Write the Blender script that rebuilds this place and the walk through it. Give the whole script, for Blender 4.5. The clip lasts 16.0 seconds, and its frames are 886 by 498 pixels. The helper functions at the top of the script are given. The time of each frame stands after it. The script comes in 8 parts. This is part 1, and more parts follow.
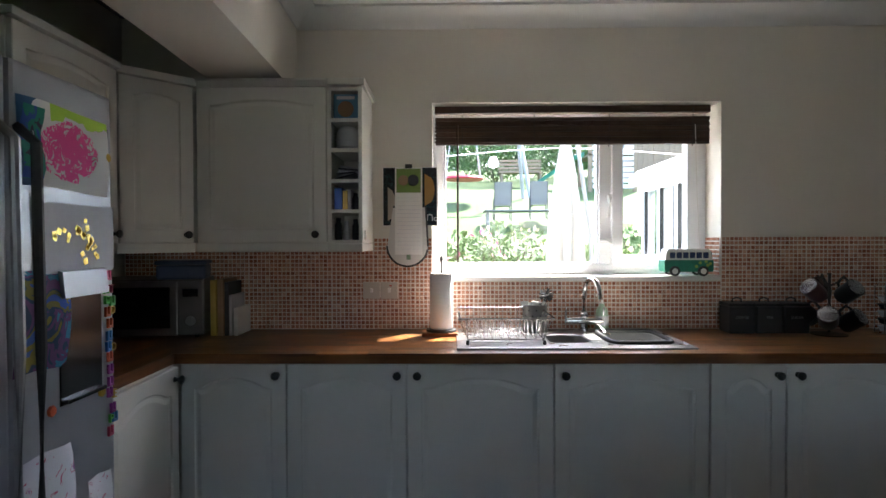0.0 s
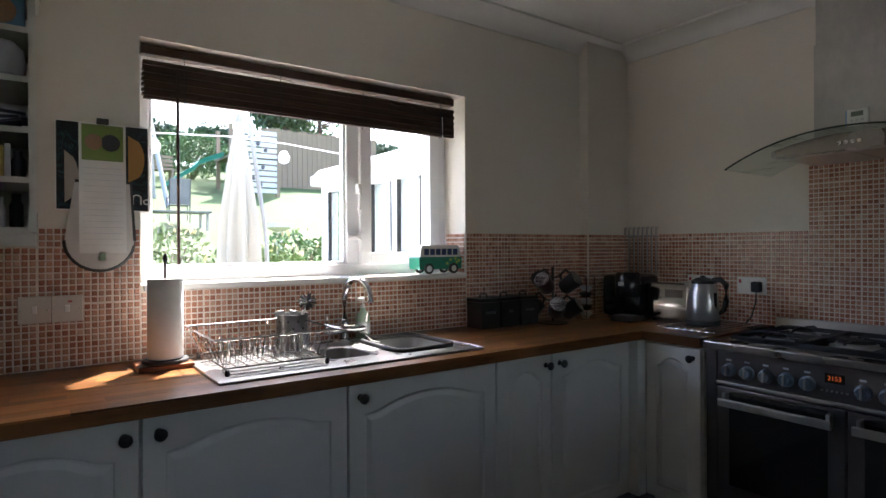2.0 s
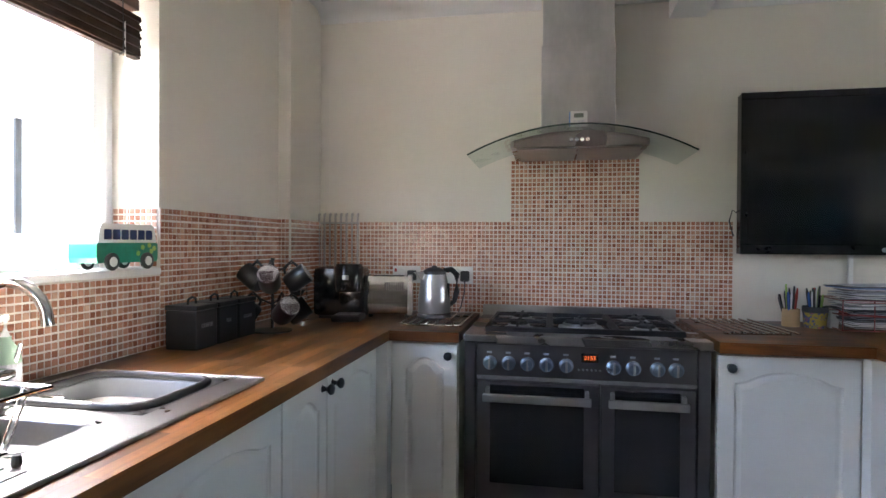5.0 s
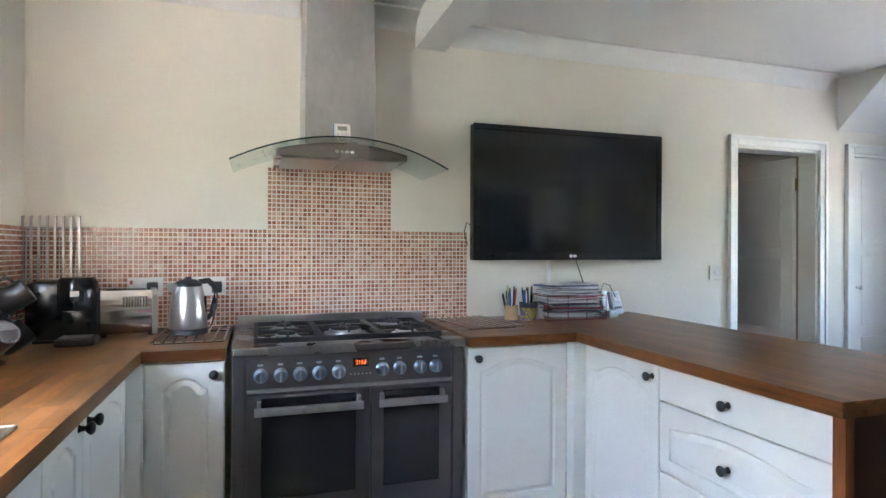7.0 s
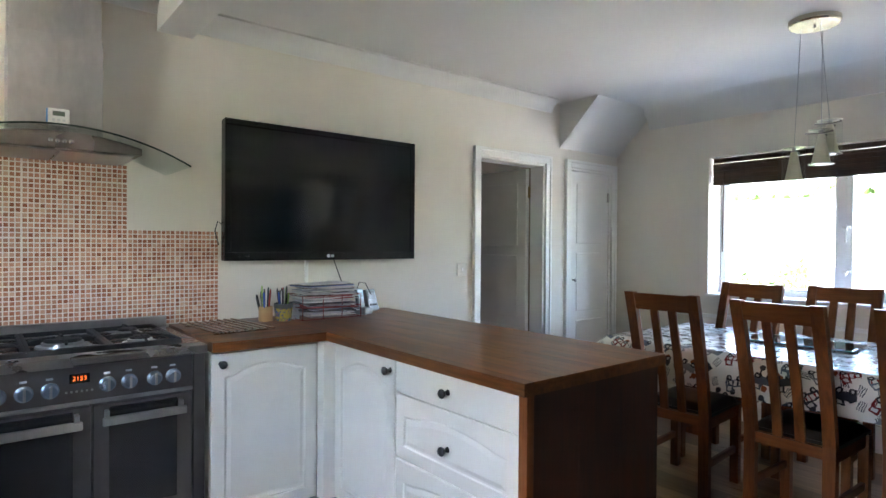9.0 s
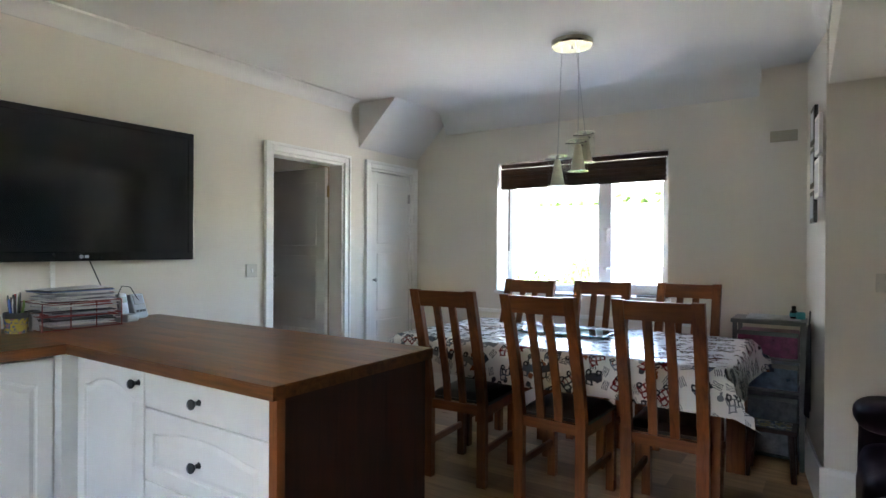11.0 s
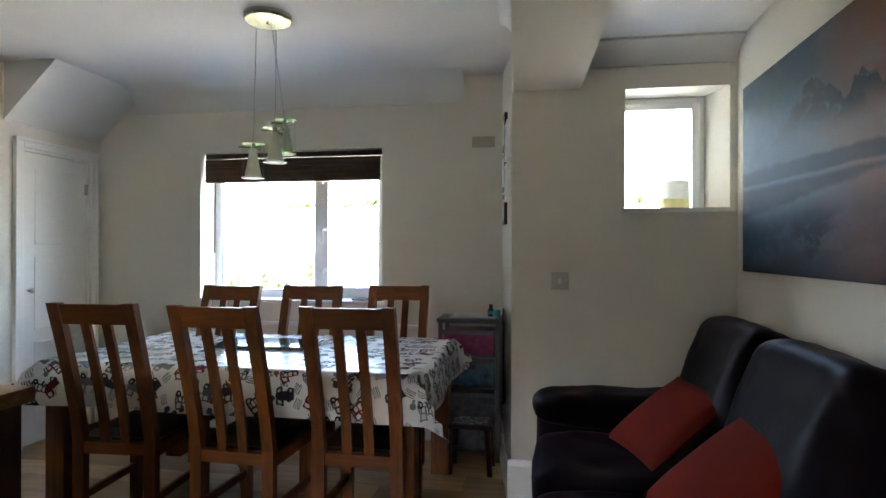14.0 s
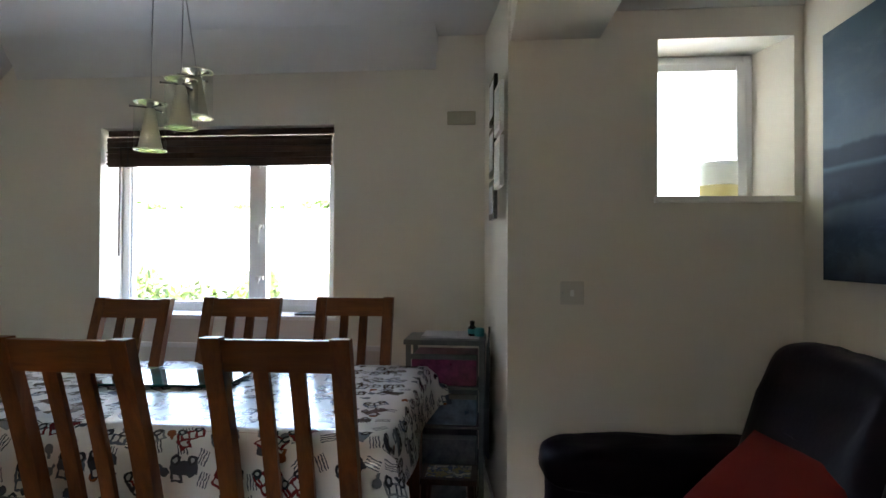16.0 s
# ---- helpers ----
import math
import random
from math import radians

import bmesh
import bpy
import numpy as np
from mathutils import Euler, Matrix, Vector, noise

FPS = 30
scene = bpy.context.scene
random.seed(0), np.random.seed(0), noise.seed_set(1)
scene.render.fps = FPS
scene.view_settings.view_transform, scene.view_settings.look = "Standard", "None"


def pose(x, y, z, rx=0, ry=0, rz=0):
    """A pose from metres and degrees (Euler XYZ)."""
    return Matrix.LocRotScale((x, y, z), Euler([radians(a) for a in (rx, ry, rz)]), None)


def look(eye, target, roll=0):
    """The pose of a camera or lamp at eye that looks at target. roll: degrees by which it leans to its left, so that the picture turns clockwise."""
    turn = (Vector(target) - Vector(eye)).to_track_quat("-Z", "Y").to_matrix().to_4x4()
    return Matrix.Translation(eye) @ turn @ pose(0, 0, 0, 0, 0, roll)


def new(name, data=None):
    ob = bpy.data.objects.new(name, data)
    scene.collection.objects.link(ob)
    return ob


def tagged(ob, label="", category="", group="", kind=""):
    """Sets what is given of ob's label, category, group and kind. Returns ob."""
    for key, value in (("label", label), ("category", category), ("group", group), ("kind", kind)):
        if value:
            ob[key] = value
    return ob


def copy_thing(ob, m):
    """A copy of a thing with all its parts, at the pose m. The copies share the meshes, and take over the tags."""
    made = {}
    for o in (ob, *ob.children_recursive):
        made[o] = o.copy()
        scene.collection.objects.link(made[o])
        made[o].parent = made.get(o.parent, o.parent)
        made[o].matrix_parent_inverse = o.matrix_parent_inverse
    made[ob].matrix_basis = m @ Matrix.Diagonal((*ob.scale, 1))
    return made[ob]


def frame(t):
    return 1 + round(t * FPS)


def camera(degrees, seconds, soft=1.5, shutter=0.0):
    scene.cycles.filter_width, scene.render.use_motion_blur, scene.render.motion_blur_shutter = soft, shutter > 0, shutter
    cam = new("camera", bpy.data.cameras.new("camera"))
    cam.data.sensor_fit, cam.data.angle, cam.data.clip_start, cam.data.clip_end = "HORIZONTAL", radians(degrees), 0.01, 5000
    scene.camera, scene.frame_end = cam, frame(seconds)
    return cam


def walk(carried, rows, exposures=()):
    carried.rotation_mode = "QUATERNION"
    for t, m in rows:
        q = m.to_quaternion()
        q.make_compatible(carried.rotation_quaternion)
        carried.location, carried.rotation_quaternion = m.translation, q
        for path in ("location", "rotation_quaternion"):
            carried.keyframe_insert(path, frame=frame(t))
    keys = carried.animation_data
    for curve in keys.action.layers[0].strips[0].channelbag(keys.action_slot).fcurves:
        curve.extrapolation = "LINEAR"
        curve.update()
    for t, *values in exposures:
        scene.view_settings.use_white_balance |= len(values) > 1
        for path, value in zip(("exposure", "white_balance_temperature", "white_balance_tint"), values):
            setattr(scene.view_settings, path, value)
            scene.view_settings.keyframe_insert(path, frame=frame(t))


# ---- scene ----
cam = camera(75.0, 16.0)
PATH = [
    (0, look((-2.528, -2.876, 1.341), (-2.557, -0.877, 1.310), -0.20)),
    (0.5, look((-2.658, -2.746, 1.329), (-2.299, -0.779, 1.308), -0.13)),
    (1, look((-2.763, -2.518, 1.334), (-2.127, -0.621, 1.316), -0.18)),
    (1.5, look((-2.872, -2.353, 1.329), (-1.989, -0.558, 1.314), -0.16)),
    (2, look((-2.938, -2.240, 1.285), (-1.772, -0.615, 1.278), -0.28)),
    (2.5, look((-2.899, -2.060, 1.262), (-1.526, -0.605, 1.249), -0.42)),
    (3, look((-2.891, -1.916, 1.245), (-1.350, -0.642, 1.222), -0.39)),
    (3.5, look((-2.939, -1.751, 1.266), (-1.198, -0.767, 1.238), -0.18)),
    (6, look((-2.831, -1.057, 1.226), (-0.831, -1.084, 1.221), 0.30)),
    (6.5, look((-2.878, -1.024, 1.242), (-0.904, -1.346, 1.241), 0.19)),
    (7, look((-2.903, -1.009, 1.260), (-0.999, -1.623, 1.261), 0.22)),
    (7.5, look((-2.924, -1.026, 1.285), (-1.103, -1.853, 1.273), 0.29)),
    (8, look((-2.953, -1.043, 1.306), (-1.217, -2.034, 1.284), 0.41)),
    (8.5, look((-2.989, -1.081, 1.303), (-1.341, -2.215, 1.283), 0.40)),
    (9, look((-3.022, -1.119, 1.299), (-1.466, -2.375, 1.280), 0.41)),
    (11.5, look((-3.176, -1.346, 1.277), (-2.195, -3.089, 1.272), 0.30)),
    (12, look((-3.217, -1.386, 1.282), (-2.386, -3.205, 1.276), 0.34)),
    (12.5, look((-3.243, -1.426, 1.277), (-2.567, -3.309, 1.275), 0.26)),
    (13, look((-3.241, -1.481, 1.268), (-2.720, -3.412, 1.269), 0.19)),
    (13.5, look((-3.260, -1.588, 1.270), (-2.844, -3.544, 1.271), 0.16)),
    (14, look((-3.263, -1.716, 1.275), (-2.925, -3.687, 1.280), 0.15)),
    (14.5, look((-3.251, -1.928, 1.305), (-3.018, -3.914, 1.308), 0.08)),
    (15, look((-3.277, -2.128, 1.305), (-3.109, -4.121, 1.313), 0.02)),
    (15.5, look((-3.218, -2.311, 1.293), (-3.066, -4.305, 1.292), -0.15)),
    (16, look((-3.069, -2.449, 1.265), (-2.886, -4.440, 1.285), 0.23)),
]
EXPOSURES = [(0.0, 3.74, 6250, 12), (1.5, 3.34, 6250, 15), (2.5, 3.35, 6250, 15), (3.0, 3.7, 6400, 16), (3.5, 4.0, 6400, 18), (6.0, 5.66, 6150, 13), (7.5, 5.85, 6220, 11), (9.0, 5.62, 6400, 11), (12.0, 5.45, 6680, 11), (13.0, 5.4, 6700, 10), (14.0, 5.28, 6850, 10), (14.5, 5.12, 6950, 10), (16.0, 4.85, 7050, 11)]
walk(cam, PATH, EXPOSURES)

# ---- daylight ----
world = bpy.data.worlds.new("sky")
scene.world = world
world.use_nodes = True
sky = world.node_tree.nodes.new("ShaderNodeTexSky")
sky.sky_type, sky.sun_disc = "NISHITA", False
sky.sun_elevation, sky.sun_rotation = radians(53), radians(38)
sky.dust_density, sky.ozone_density = 2.5, 1.0
world.node_tree.links.new(sky.outputs[0], world.node_tree.nodes["Background"].inputs[0])
world.node_tree.nodes["Background"].inputs[1].default_value = 0.15
sun = new("sun", bpy.data.lights.new("sun", "SUN"))
sun.data.energy, sun.data.angle, sun.data.color = 3.1, radians(0.6), (1, 0.95, 0.86)
sun.matrix_world = look((6, 8, 10), (6 - math.sin(radians(38)) * 3, 8 - math.cos(radians(38)) * 3, 10 - 3 * math.tan(radians(53))))


# ---- materials ----
def mat(name, col, rough=0.5, metal=0.0, var=0.08, scale=6.0, bump=0.0, bscale=80.0, col2=None, coat=0.0, stretch=(1, 1, 1), island=0.0, per_object=0.0):
    """A surface of colour col, mottled towards col2 at two scales, with fine relief."""
    m = bpy.data.materials.new(name)
    m.use_nodes = True
    nt = m.node_tree
    n, ln = nt.nodes, nt.links.new
    b = n["Principled BSDF"]
    b.inputs["Roughness"].default_value, b.inputs["Metallic"].default_value = rough, metal
    b.inputs["Coat Weight"].default_value = coat
    co = n.new("ShaderNodeTexCoord")
    mp = n.new("ShaderNodeMapping")
    mp.inputs["Scale"].default_value = stretch
    ln(co.outputs["Object"], mp.inputs["Vector"])
    n1 = n.new("ShaderNodeTexNoise")
    n1.inputs["Scale"].default_value, n1.inputs["Detail"].default_value = scale, 6
    ln(mp.outputs[0], n1.inputs["Vector"])
    n2 = n.new("ShaderNodeTexNoise")
    n2.inputs["Scale"].default_value, n2.inputs["Detail"].default_value = bscale, 4
    ln(mp.outputs[0], n2.inputs["Vector"])
    ad = n.new("ShaderNodeMath")
    ad.operation = "MULTIPLY_ADD"
    ln(n2.outputs["Fac"], ad.inputs[0])
    ad.inputs[1].default_value = 0.35
    ln(n1.outputs["Fac"], ad.inputs[2])
    rp = n.new("ShaderNodeMapRange")
    rp.inputs["From Min"].default_value, rp.inputs["From Max"].default_value = 0.4, 0.95
    ln(ad.outputs[0], rp.inputs["Value"])
    mx = n.new("ShaderNodeMix")
    mx.data_type = "RGBA"
    c2 = col2 or tuple(min(1.0, c * (1 + var)) for c in col)
    c1 = col if col2 else tuple(c * (1 - var) for c in col)
    mx.inputs["A"].default_value, mx.inputs["B"].default_value = (*c1, 1), (*c2, 1)
    ln(rp.outputs[0], mx.inputs["Factor"])
    out = mx.outputs["Result"]
    if island or per_object:
        hs = n.new("ShaderNodeHueSaturation")
        rs = n.new("ShaderNodeMapRange")
        amount = island or per_object
        rs.inputs["To Min"].default_value, rs.inputs["To Max"].default_value = 1 - amount, 1 + amount
        if island:
            ln(n.new("ShaderNodeNewGeometry").outputs["Random Per Island"], rs.inputs["Value"])
        else:
            ln(n.new("ShaderNodeObjectInfo").outputs["Random"], rs.inputs["Value"])
        ln(rs.outputs[0], hs.inputs["Value"])
        ln(out, hs.inputs["Color"])
        out = hs.outputs["Color"]
    ln(out, b.inputs["Base Color"])
    rr = n.new("ShaderNodeMapRange")
    rr.inputs["To Min"].default_value, rr.inputs["To Max"].default_value = max(0.02, rough - 0.07), min(1, rough + 0.07)
    ln(n1.outputs["Fac"], rr.inputs["Value"])
    ln(rr.outputs[0], b.inputs["Roughness"])
    if bump:
        bp = n.new("ShaderNodeBump")
        bp.inputs["Strength"].default_value, bp.inputs["Distance"].default_value = bump, 0.002
        ln(ad.outputs[0], bp.inputs["Height"])
        ln(bp.outputs[0], b.inputs["Normal"])
    return m


def wood(name, dark, light, rough=0.4, along="x", staves=None, coat=0.0, grain=1.0, spread=0.18, worn=None):
    """Timber with grain along an axis; staves: (length, width) of the blocks of a glued-up board."""
    m = bpy.data.materials.new(name)
    m.use_nodes = True
    nt = m.node_tree
    n, ln = nt.nodes, nt.links.new
    b = n["Principled BSDF"]
    b.inputs["Coat Weight"].default_value = coat
    co = n.new("ShaderNodeTexCoord")
    mp = n.new("ShaderNodeMapping")
    mp.inputs["Scale"].default_value = {"x": (1.2, 14, 14), "y": (14, 1.2, 14), "z": (14, 14, 1.2)}[along]
    ln(co.outputs["Object"], mp.inputs["Vector"])
    n1 = n.new("ShaderNodeTexNoise")
    n1.inputs["Scale"].default_value, n1.inputs["Detail"].default_value, n1.inputs["Distortion"].default_value = 2.2 * grain, 8, 0.8
    ln(mp.outputs[0], n1.inputs["Vector"])
    n2 = n.new("ShaderNodeTexNoise")
    n2.inputs["Scale"].default_value, n2.inputs["Detail"].default_value = 13 * grain, 3
    ln(mp.outputs[0], n2.inputs["Vector"])
    ad = n.new("ShaderNodeMath")
    ad.operation = "MULTIPLY_ADD"
    ln(n2.outputs["Fac"], ad.inputs[0])
    ad.inputs[1].default_value = 0.3
    ln(n1.outputs["Fac"], ad.inputs[2])
    rp = n.new("ShaderNodeMapRange")
    rp.inputs["From Min"].default_value, rp.inputs["From Max"].default_value = 0.42, 0.9
    ln(ad.outputs[0], rp.inputs["Value"])
    mx = n.new("ShaderNodeMix")
    mx.data_type = "RGBA"
    mx.inputs["A"].default_value, mx.inputs["B"].default_value = (*dark, 1), (*light, 1)
    ln(rp.outputs[0], mx.inputs["Factor"])
    out = mx.outputs["Result"]
    hs = n.new("ShaderNodeHueSaturation")
    if staves:
        br = n.new("ShaderNodeTexBrick")
        br.inputs["Color1"].default_value, br.inputs["Color2"].default_value, br.inputs["Mortar"].default_value = (0.62, 0.62, 0.62, 1), (1.3, 1.3, 1.3, 1), (0.6, 0.6, 0.6, 1)
        br.inputs["Scale"].default_value, br.inputs["Brick Width"].default_value, br.inputs["Row Height"].default_value = 1, staves[0], staves[1]
        br.inputs["Mortar Size"].default_value, br.offset = 0.0006, 0.37
        turn = n.new("ShaderNodeMapping")
        if along == "y":
            turn.inputs["Rotation"].default_value = (0, 0, radians(90))
        if along == "z":
            turn.inputs["Rotation"].default_value = (0, radians(90), 0)
        ln(co.outputs["Object"], turn.inputs["Vector"])
        ln(turn.outputs[0], br.inputs["Vector"])
        ln(br.outputs["Color"], hs.inputs["Value"])
    else:
        oi = n.new("ShaderNodeObjectInfo")
        rs = n.new("ShaderNodeMapRange")
        rs.inputs["To Min"].default_value, rs.inputs["To Max"].default_value = 1 - spread, 1 + spread
        ln(oi.outputs["Random"], rs.inputs["Value"])
        ln(rs.outputs[0], hs.inputs["Value"])
    if worn:
        wz, wm, wx = n.new("ShaderNodeTexNoise"), n.new("ShaderNodeMapRange"), n.new("ShaderNodeMix")
        wx.data_type = "RGBA"
        ge = n.new("ShaderNodeNewGeometry")
        wz.inputs["Scale"].default_value, wz.inputs["Detail"].default_value = 3.2, 5
        ln(ge.outputs["Position"], wz.inputs["Vector"])
        wm.inputs["From Min"].default_value, wm.inputs["From Max"].default_value, wm.inputs["To Max"].default_value = 0.5, 0.66, 0.7
        ln(wz.outputs["Fac"], wm.inputs["Value"])
        ln(wm.outputs[0], wx.inputs["Factor"])
        ln(out, wx.inputs["A"])
        wx.inputs["B"].default_value = (*worn, 1)
        out = wx.outputs["Result"]
    ln(out, hs.inputs["Color"])
    tint = hs.outputs["Color"]
    ln(tint, b.inputs["Base Color"])
    rr = n.new("ShaderNodeMapRange")
    rr.inputs["To Min"].default_value, rr.inputs["To Max"].default_value = rough - 0.08, rough + 0.1
    ln(n1.outputs["Fac"], rr.inputs["Value"])
    ln(rr.outputs[0], b.inputs["Roughness"])
    bp = n.new("ShaderNodeBump")
    bp.inputs["Strength"].default_value, bp.inputs["Distance"].default_value = 0.25, 0.001
    ln(ad.outputs[0], bp.inputs["Height"])
    ln(bp.outputs[0], b.inputs["Normal"])
    return m


def pane_glass(name, tint=(1, 1, 1), gloss=0.03):
    m = bpy.data.materials.new(name)
    m.use_nodes = True
    n, ln = m.node_tree.nodes, m.node_tree.links.new
    n.remove(n["Principled BSDF"])
    tr, gl, lw, mx = n.new("ShaderNodeBsdfTransparent"), n.new("ShaderNodeBsdfGlossy"), n.new("ShaderNodeLayerWeight"), n.new("ShaderNodeMixShader")
    fr, fa = n.new("ShaderNodeMath"), n.new("ShaderNodeMath")
    fr.operation, fa.operation = "MULTIPLY_ADD", "POWER"
    ln(lw.outputs["Facing"], fa.inputs[0])
    fa.inputs[1].default_value = 4.0
    ln(fa.outputs[0], fr.inputs[0])
    fr.inputs[1].default_value, fr.inputs[2].default_value = 0.5, 0.03
    tr.inputs[0].default_value = (*tint, 1)
    gl.inputs["Roughness"].default_value = gloss
    ln(fr.outputs[0], mx.inputs[0])
    ln(tr.outputs[0], mx.inputs[1])
    ln(gl.outputs[0], mx.inputs[2])
    ln(mx.outputs[0], n["Material Output"].inputs[0])
    return m


def glow(name, col, strength):
    m = mat(name, col, 0.5)
    b = m.node_tree.nodes["Principled BSDF"]
    b.inputs["Emission Color"].default_value, b.inputs["Emission Strength"].default_value = (*col, 1), strength
    return m


def translucent(name, col, share=0.75):
    """Milky wax or frosted glass that lets light through."""
    m = mat(name, col, 0.5, var=0.06, scale=12)
    n, ln = m.node_tree.nodes, m.node_tree.links.new
    tl, mx = n.new("ShaderNodeBsdfTranslucent"), n.new("ShaderNodeMixShader")
    tl.inputs[0].default_value, mx.inputs[0].default_value = (*col, 1), share
    ln(n["Principled BSDF"].outputs[0], mx.inputs[1])
    ln(tl.outputs[0], mx.inputs[2])
    ln(mx.outputs[0], n["Material Output"].inputs[0])
    return m


M = {}
M["wall"] = mat("wall_paint", (0.70, 0.655, 0.575), 0.75, var=0.03, scale=2.5, bump=0.15, bscale=140)
M["ceiling"] = mat("ceiling_paint", (0.66, 0.65, 0.62), 0.85, var=0.03, scale=2.0, bump=0.12, bscale=120)
M["gloss"] = mat("white_gloss_paint", (0.78, 0.77, 0.74), 0.35, var=0.03, scale=5, bump=0.05)
# brownish colour carries the shade of the hall walls and ceiling
M["hallpaint"] = mat("shaded_hall_paint", (0.30, 0.25, 0.20), 0.8, var=0.12, scale=3, bump=0.2, bscale=90)
M["upvc"] = mat("white_upvc", (0.82, 0.82, 0.82), 0.3, var=0.02, scale=5)
M["door"] = mat("cream_cabinet_foil", (0.71, 0.695, 0.63), 0.38, var=0.03, scale=7, bump=0.08, bscale=160)
M["knob"] = mat("dark_pewter_knob", (0.03, 0.032, 0.03), 0.35, 0.6, var=0.2, scale=40)
M["plinth"] = mat("plinth_foil", (0.55, 0.55, 0.51), 0.5, var=0.05)
M["worktop"] = wood("oiled_hardwood_worktop", (0.085, 0.027, 0.006), (0.25, 0.092, 0.024), 0.31, "x", None, 0.05, 1.0, 0.34)
M["worktop_y"] = wood("oiled_hardwood_worktop_return", (0.085, 0.027, 0.006), (0.25, 0.092, 0.024), 0.31, "y", None, 0.05, 1.0, 0.5)
M["worktop_worn"] = wood("worn_hardwood_worktop", (0.085, 0.029, 0.006), (0.25, 0.10, 0.026), 0.31, "x", None, 0.0, 1.0, 0.5, (0.32, 0.145, 0.052))
M["endpanel"] = wood("dark_end_panel", (0.026, 0.008, 0.0038), (0.056, 0.017, 0.0075), 0.42, "z", spread=0.08)
M["oak"] = wood("golden_oak", (0.105, 0.029, 0.0075), (0.24, 0.078, 0.020), 0.42, "z")
M["oak_x"] = wood("golden_oak_rail", (0.105, 0.029, 0.0075), (0.24, 0.078, 0.020), 0.42, "x")
for key in ("worktop", "worktop_y", "worktop_worn", "oak", "oak_x", "endpanel"):
    M[key].node_tree.nodes["Principled BSDF"].inputs["Specular IOR Level"].default_value = 0.32
M["floor_wood"] = wood("laminate_floor", (0.30, 0.17, 0.085), (0.52, 0.33, 0.18), 0.3, "x", (1.2, 0.19), 0.2)
M["floor_grey"] = mat("grey_vinyl_floor", (0.22, 0.22, 0.225), 0.4, var=0.15, scale=9, bump=0.1)
M["blind"] = wood("dark_woven_blind", (0.03, 0.013, 0.007), (0.085, 0.04, 0.022), 0.6, "x")
M["grout"] = mat("cream_grout", (0.74, 0.66, 0.58), 0.8, var=0.06, scale=20, bump=0.2)
M["steel"] = mat("brushed_steel", (0.46, 0.45, 0.43), 0.34, 1.0, var=0.16, scale=5, bump=0.0, bscale=40, stretch=(1, 1, 0.5))
M["steel_dark"] = mat("dark_brushed_steel", (0.165, 0.150, 0.145), 0.32, 0.9, var=0.1, scale=4, bump=0.05, bscale=90, stretch=(1, 12, 1))
M["sinksteel"] = mat("polished_sink_steel", (0.50, 0.50, 0.49), 0.29, 1.0, var=0.06, scale=8, bump=0.04, bscale=120)
# steel darkened in colour, for shade in the bowls and less glare on the pot
M["bowlsteel"] = mat("darkened_steel", (0.22, 0.22, 0.217), 0.3, 1.0, var=0.12, scale=8, bump=0.04, bscale=120)
M["chrome"] = mat("chrome", (0.72, 0.72, 0.73), 0.08, 1.0, var=0.02)
M["castiron"] = mat("cast_iron", (0.018, 0.018, 0.018), 0.55, var=0.3, scale=60, bump=0.2)
M["blackgloss"] = mat("black_gloss_plastic", (0.012, 0.012, 0.013), 0.16, var=0.2, scale=20)
M["blackmatt"] = mat("black_matt_plastic", (0.022, 0.022, 0.023), 0.5, var=0.2, scale=30)
M["ovenglass"] = mat("oven_glass", (0.012, 0.011, 0.011), 0.12, var=0.2, coat=0.5)
M["screen"] = mat("tv_screen", (0.008, 0.009, 0.010), 0.11, var=0.1, scale=3)
M["leather"] = mat("dark_brown_leather", (0.0110, 0.0054, 0.0094), 0.44, var=0.25, scale=9, bump=0.8, bscale=60)
M["leather"].node_tree.nodes["Principled BSDF"].inputs["Specular IOR Level"].default_value = 0.05
M["seatpad"] = mat("dark_seat_leather", (0.018, 0.012, 0.010), 0.33, var=0.2, scale=12, bump=0.2)
M["cushion"] = mat("rust_cushion_cotton", (0.15, 0.015, 0.009), 0.9, var=0.12, scale=9, bump=0.5, bscale=400)
M["cushion"].node_tree.nodes["Principled BSDF"].inputs["Specular IOR Level"].default_value = 0.1
# switch plastic darkened in colour, since the plates get less light
M["switchwhite"] = mat("dimmed_switch_plastic", (0.55, 0.52, 0.46), 0.35, var=0.03)
M["white"] = mat("white_plastic", (0.75, 0.74, 0.71), 0.35, var=0.02)
M["paper"] = mat("white_paper", (0.78, 0.77, 0.74), 0.8, var=0.04, scale=14)
M["glass"] = pane_glass("window_glass")
M["hoodglass"] = pane_glass("hood_glass", (0.80, 0.88, 0.85))


# ---- mesh helpers ----
def box(bm, x0, y0, z0, x1, y1, z1, bevel=0.0):
    r = bmesh.ops.create_cube(bm, size=1, matrix=Matrix.Translation(((x0 + x1) / 2, (y0 + y1) / 2, (z0 + z1) / 2)) @ Matrix.Diagonal((abs(x1 - x0), abs(y1 - y0), abs(z1 - z0), 1)))
    if bevel:
        es = {e for v in r["verts"] for e in v.link_edges}
        bmesh.ops.bevel(bm, geom=list(es), offset=bevel, segments=2, affect="EDGES", profile=0.6)
    return bm


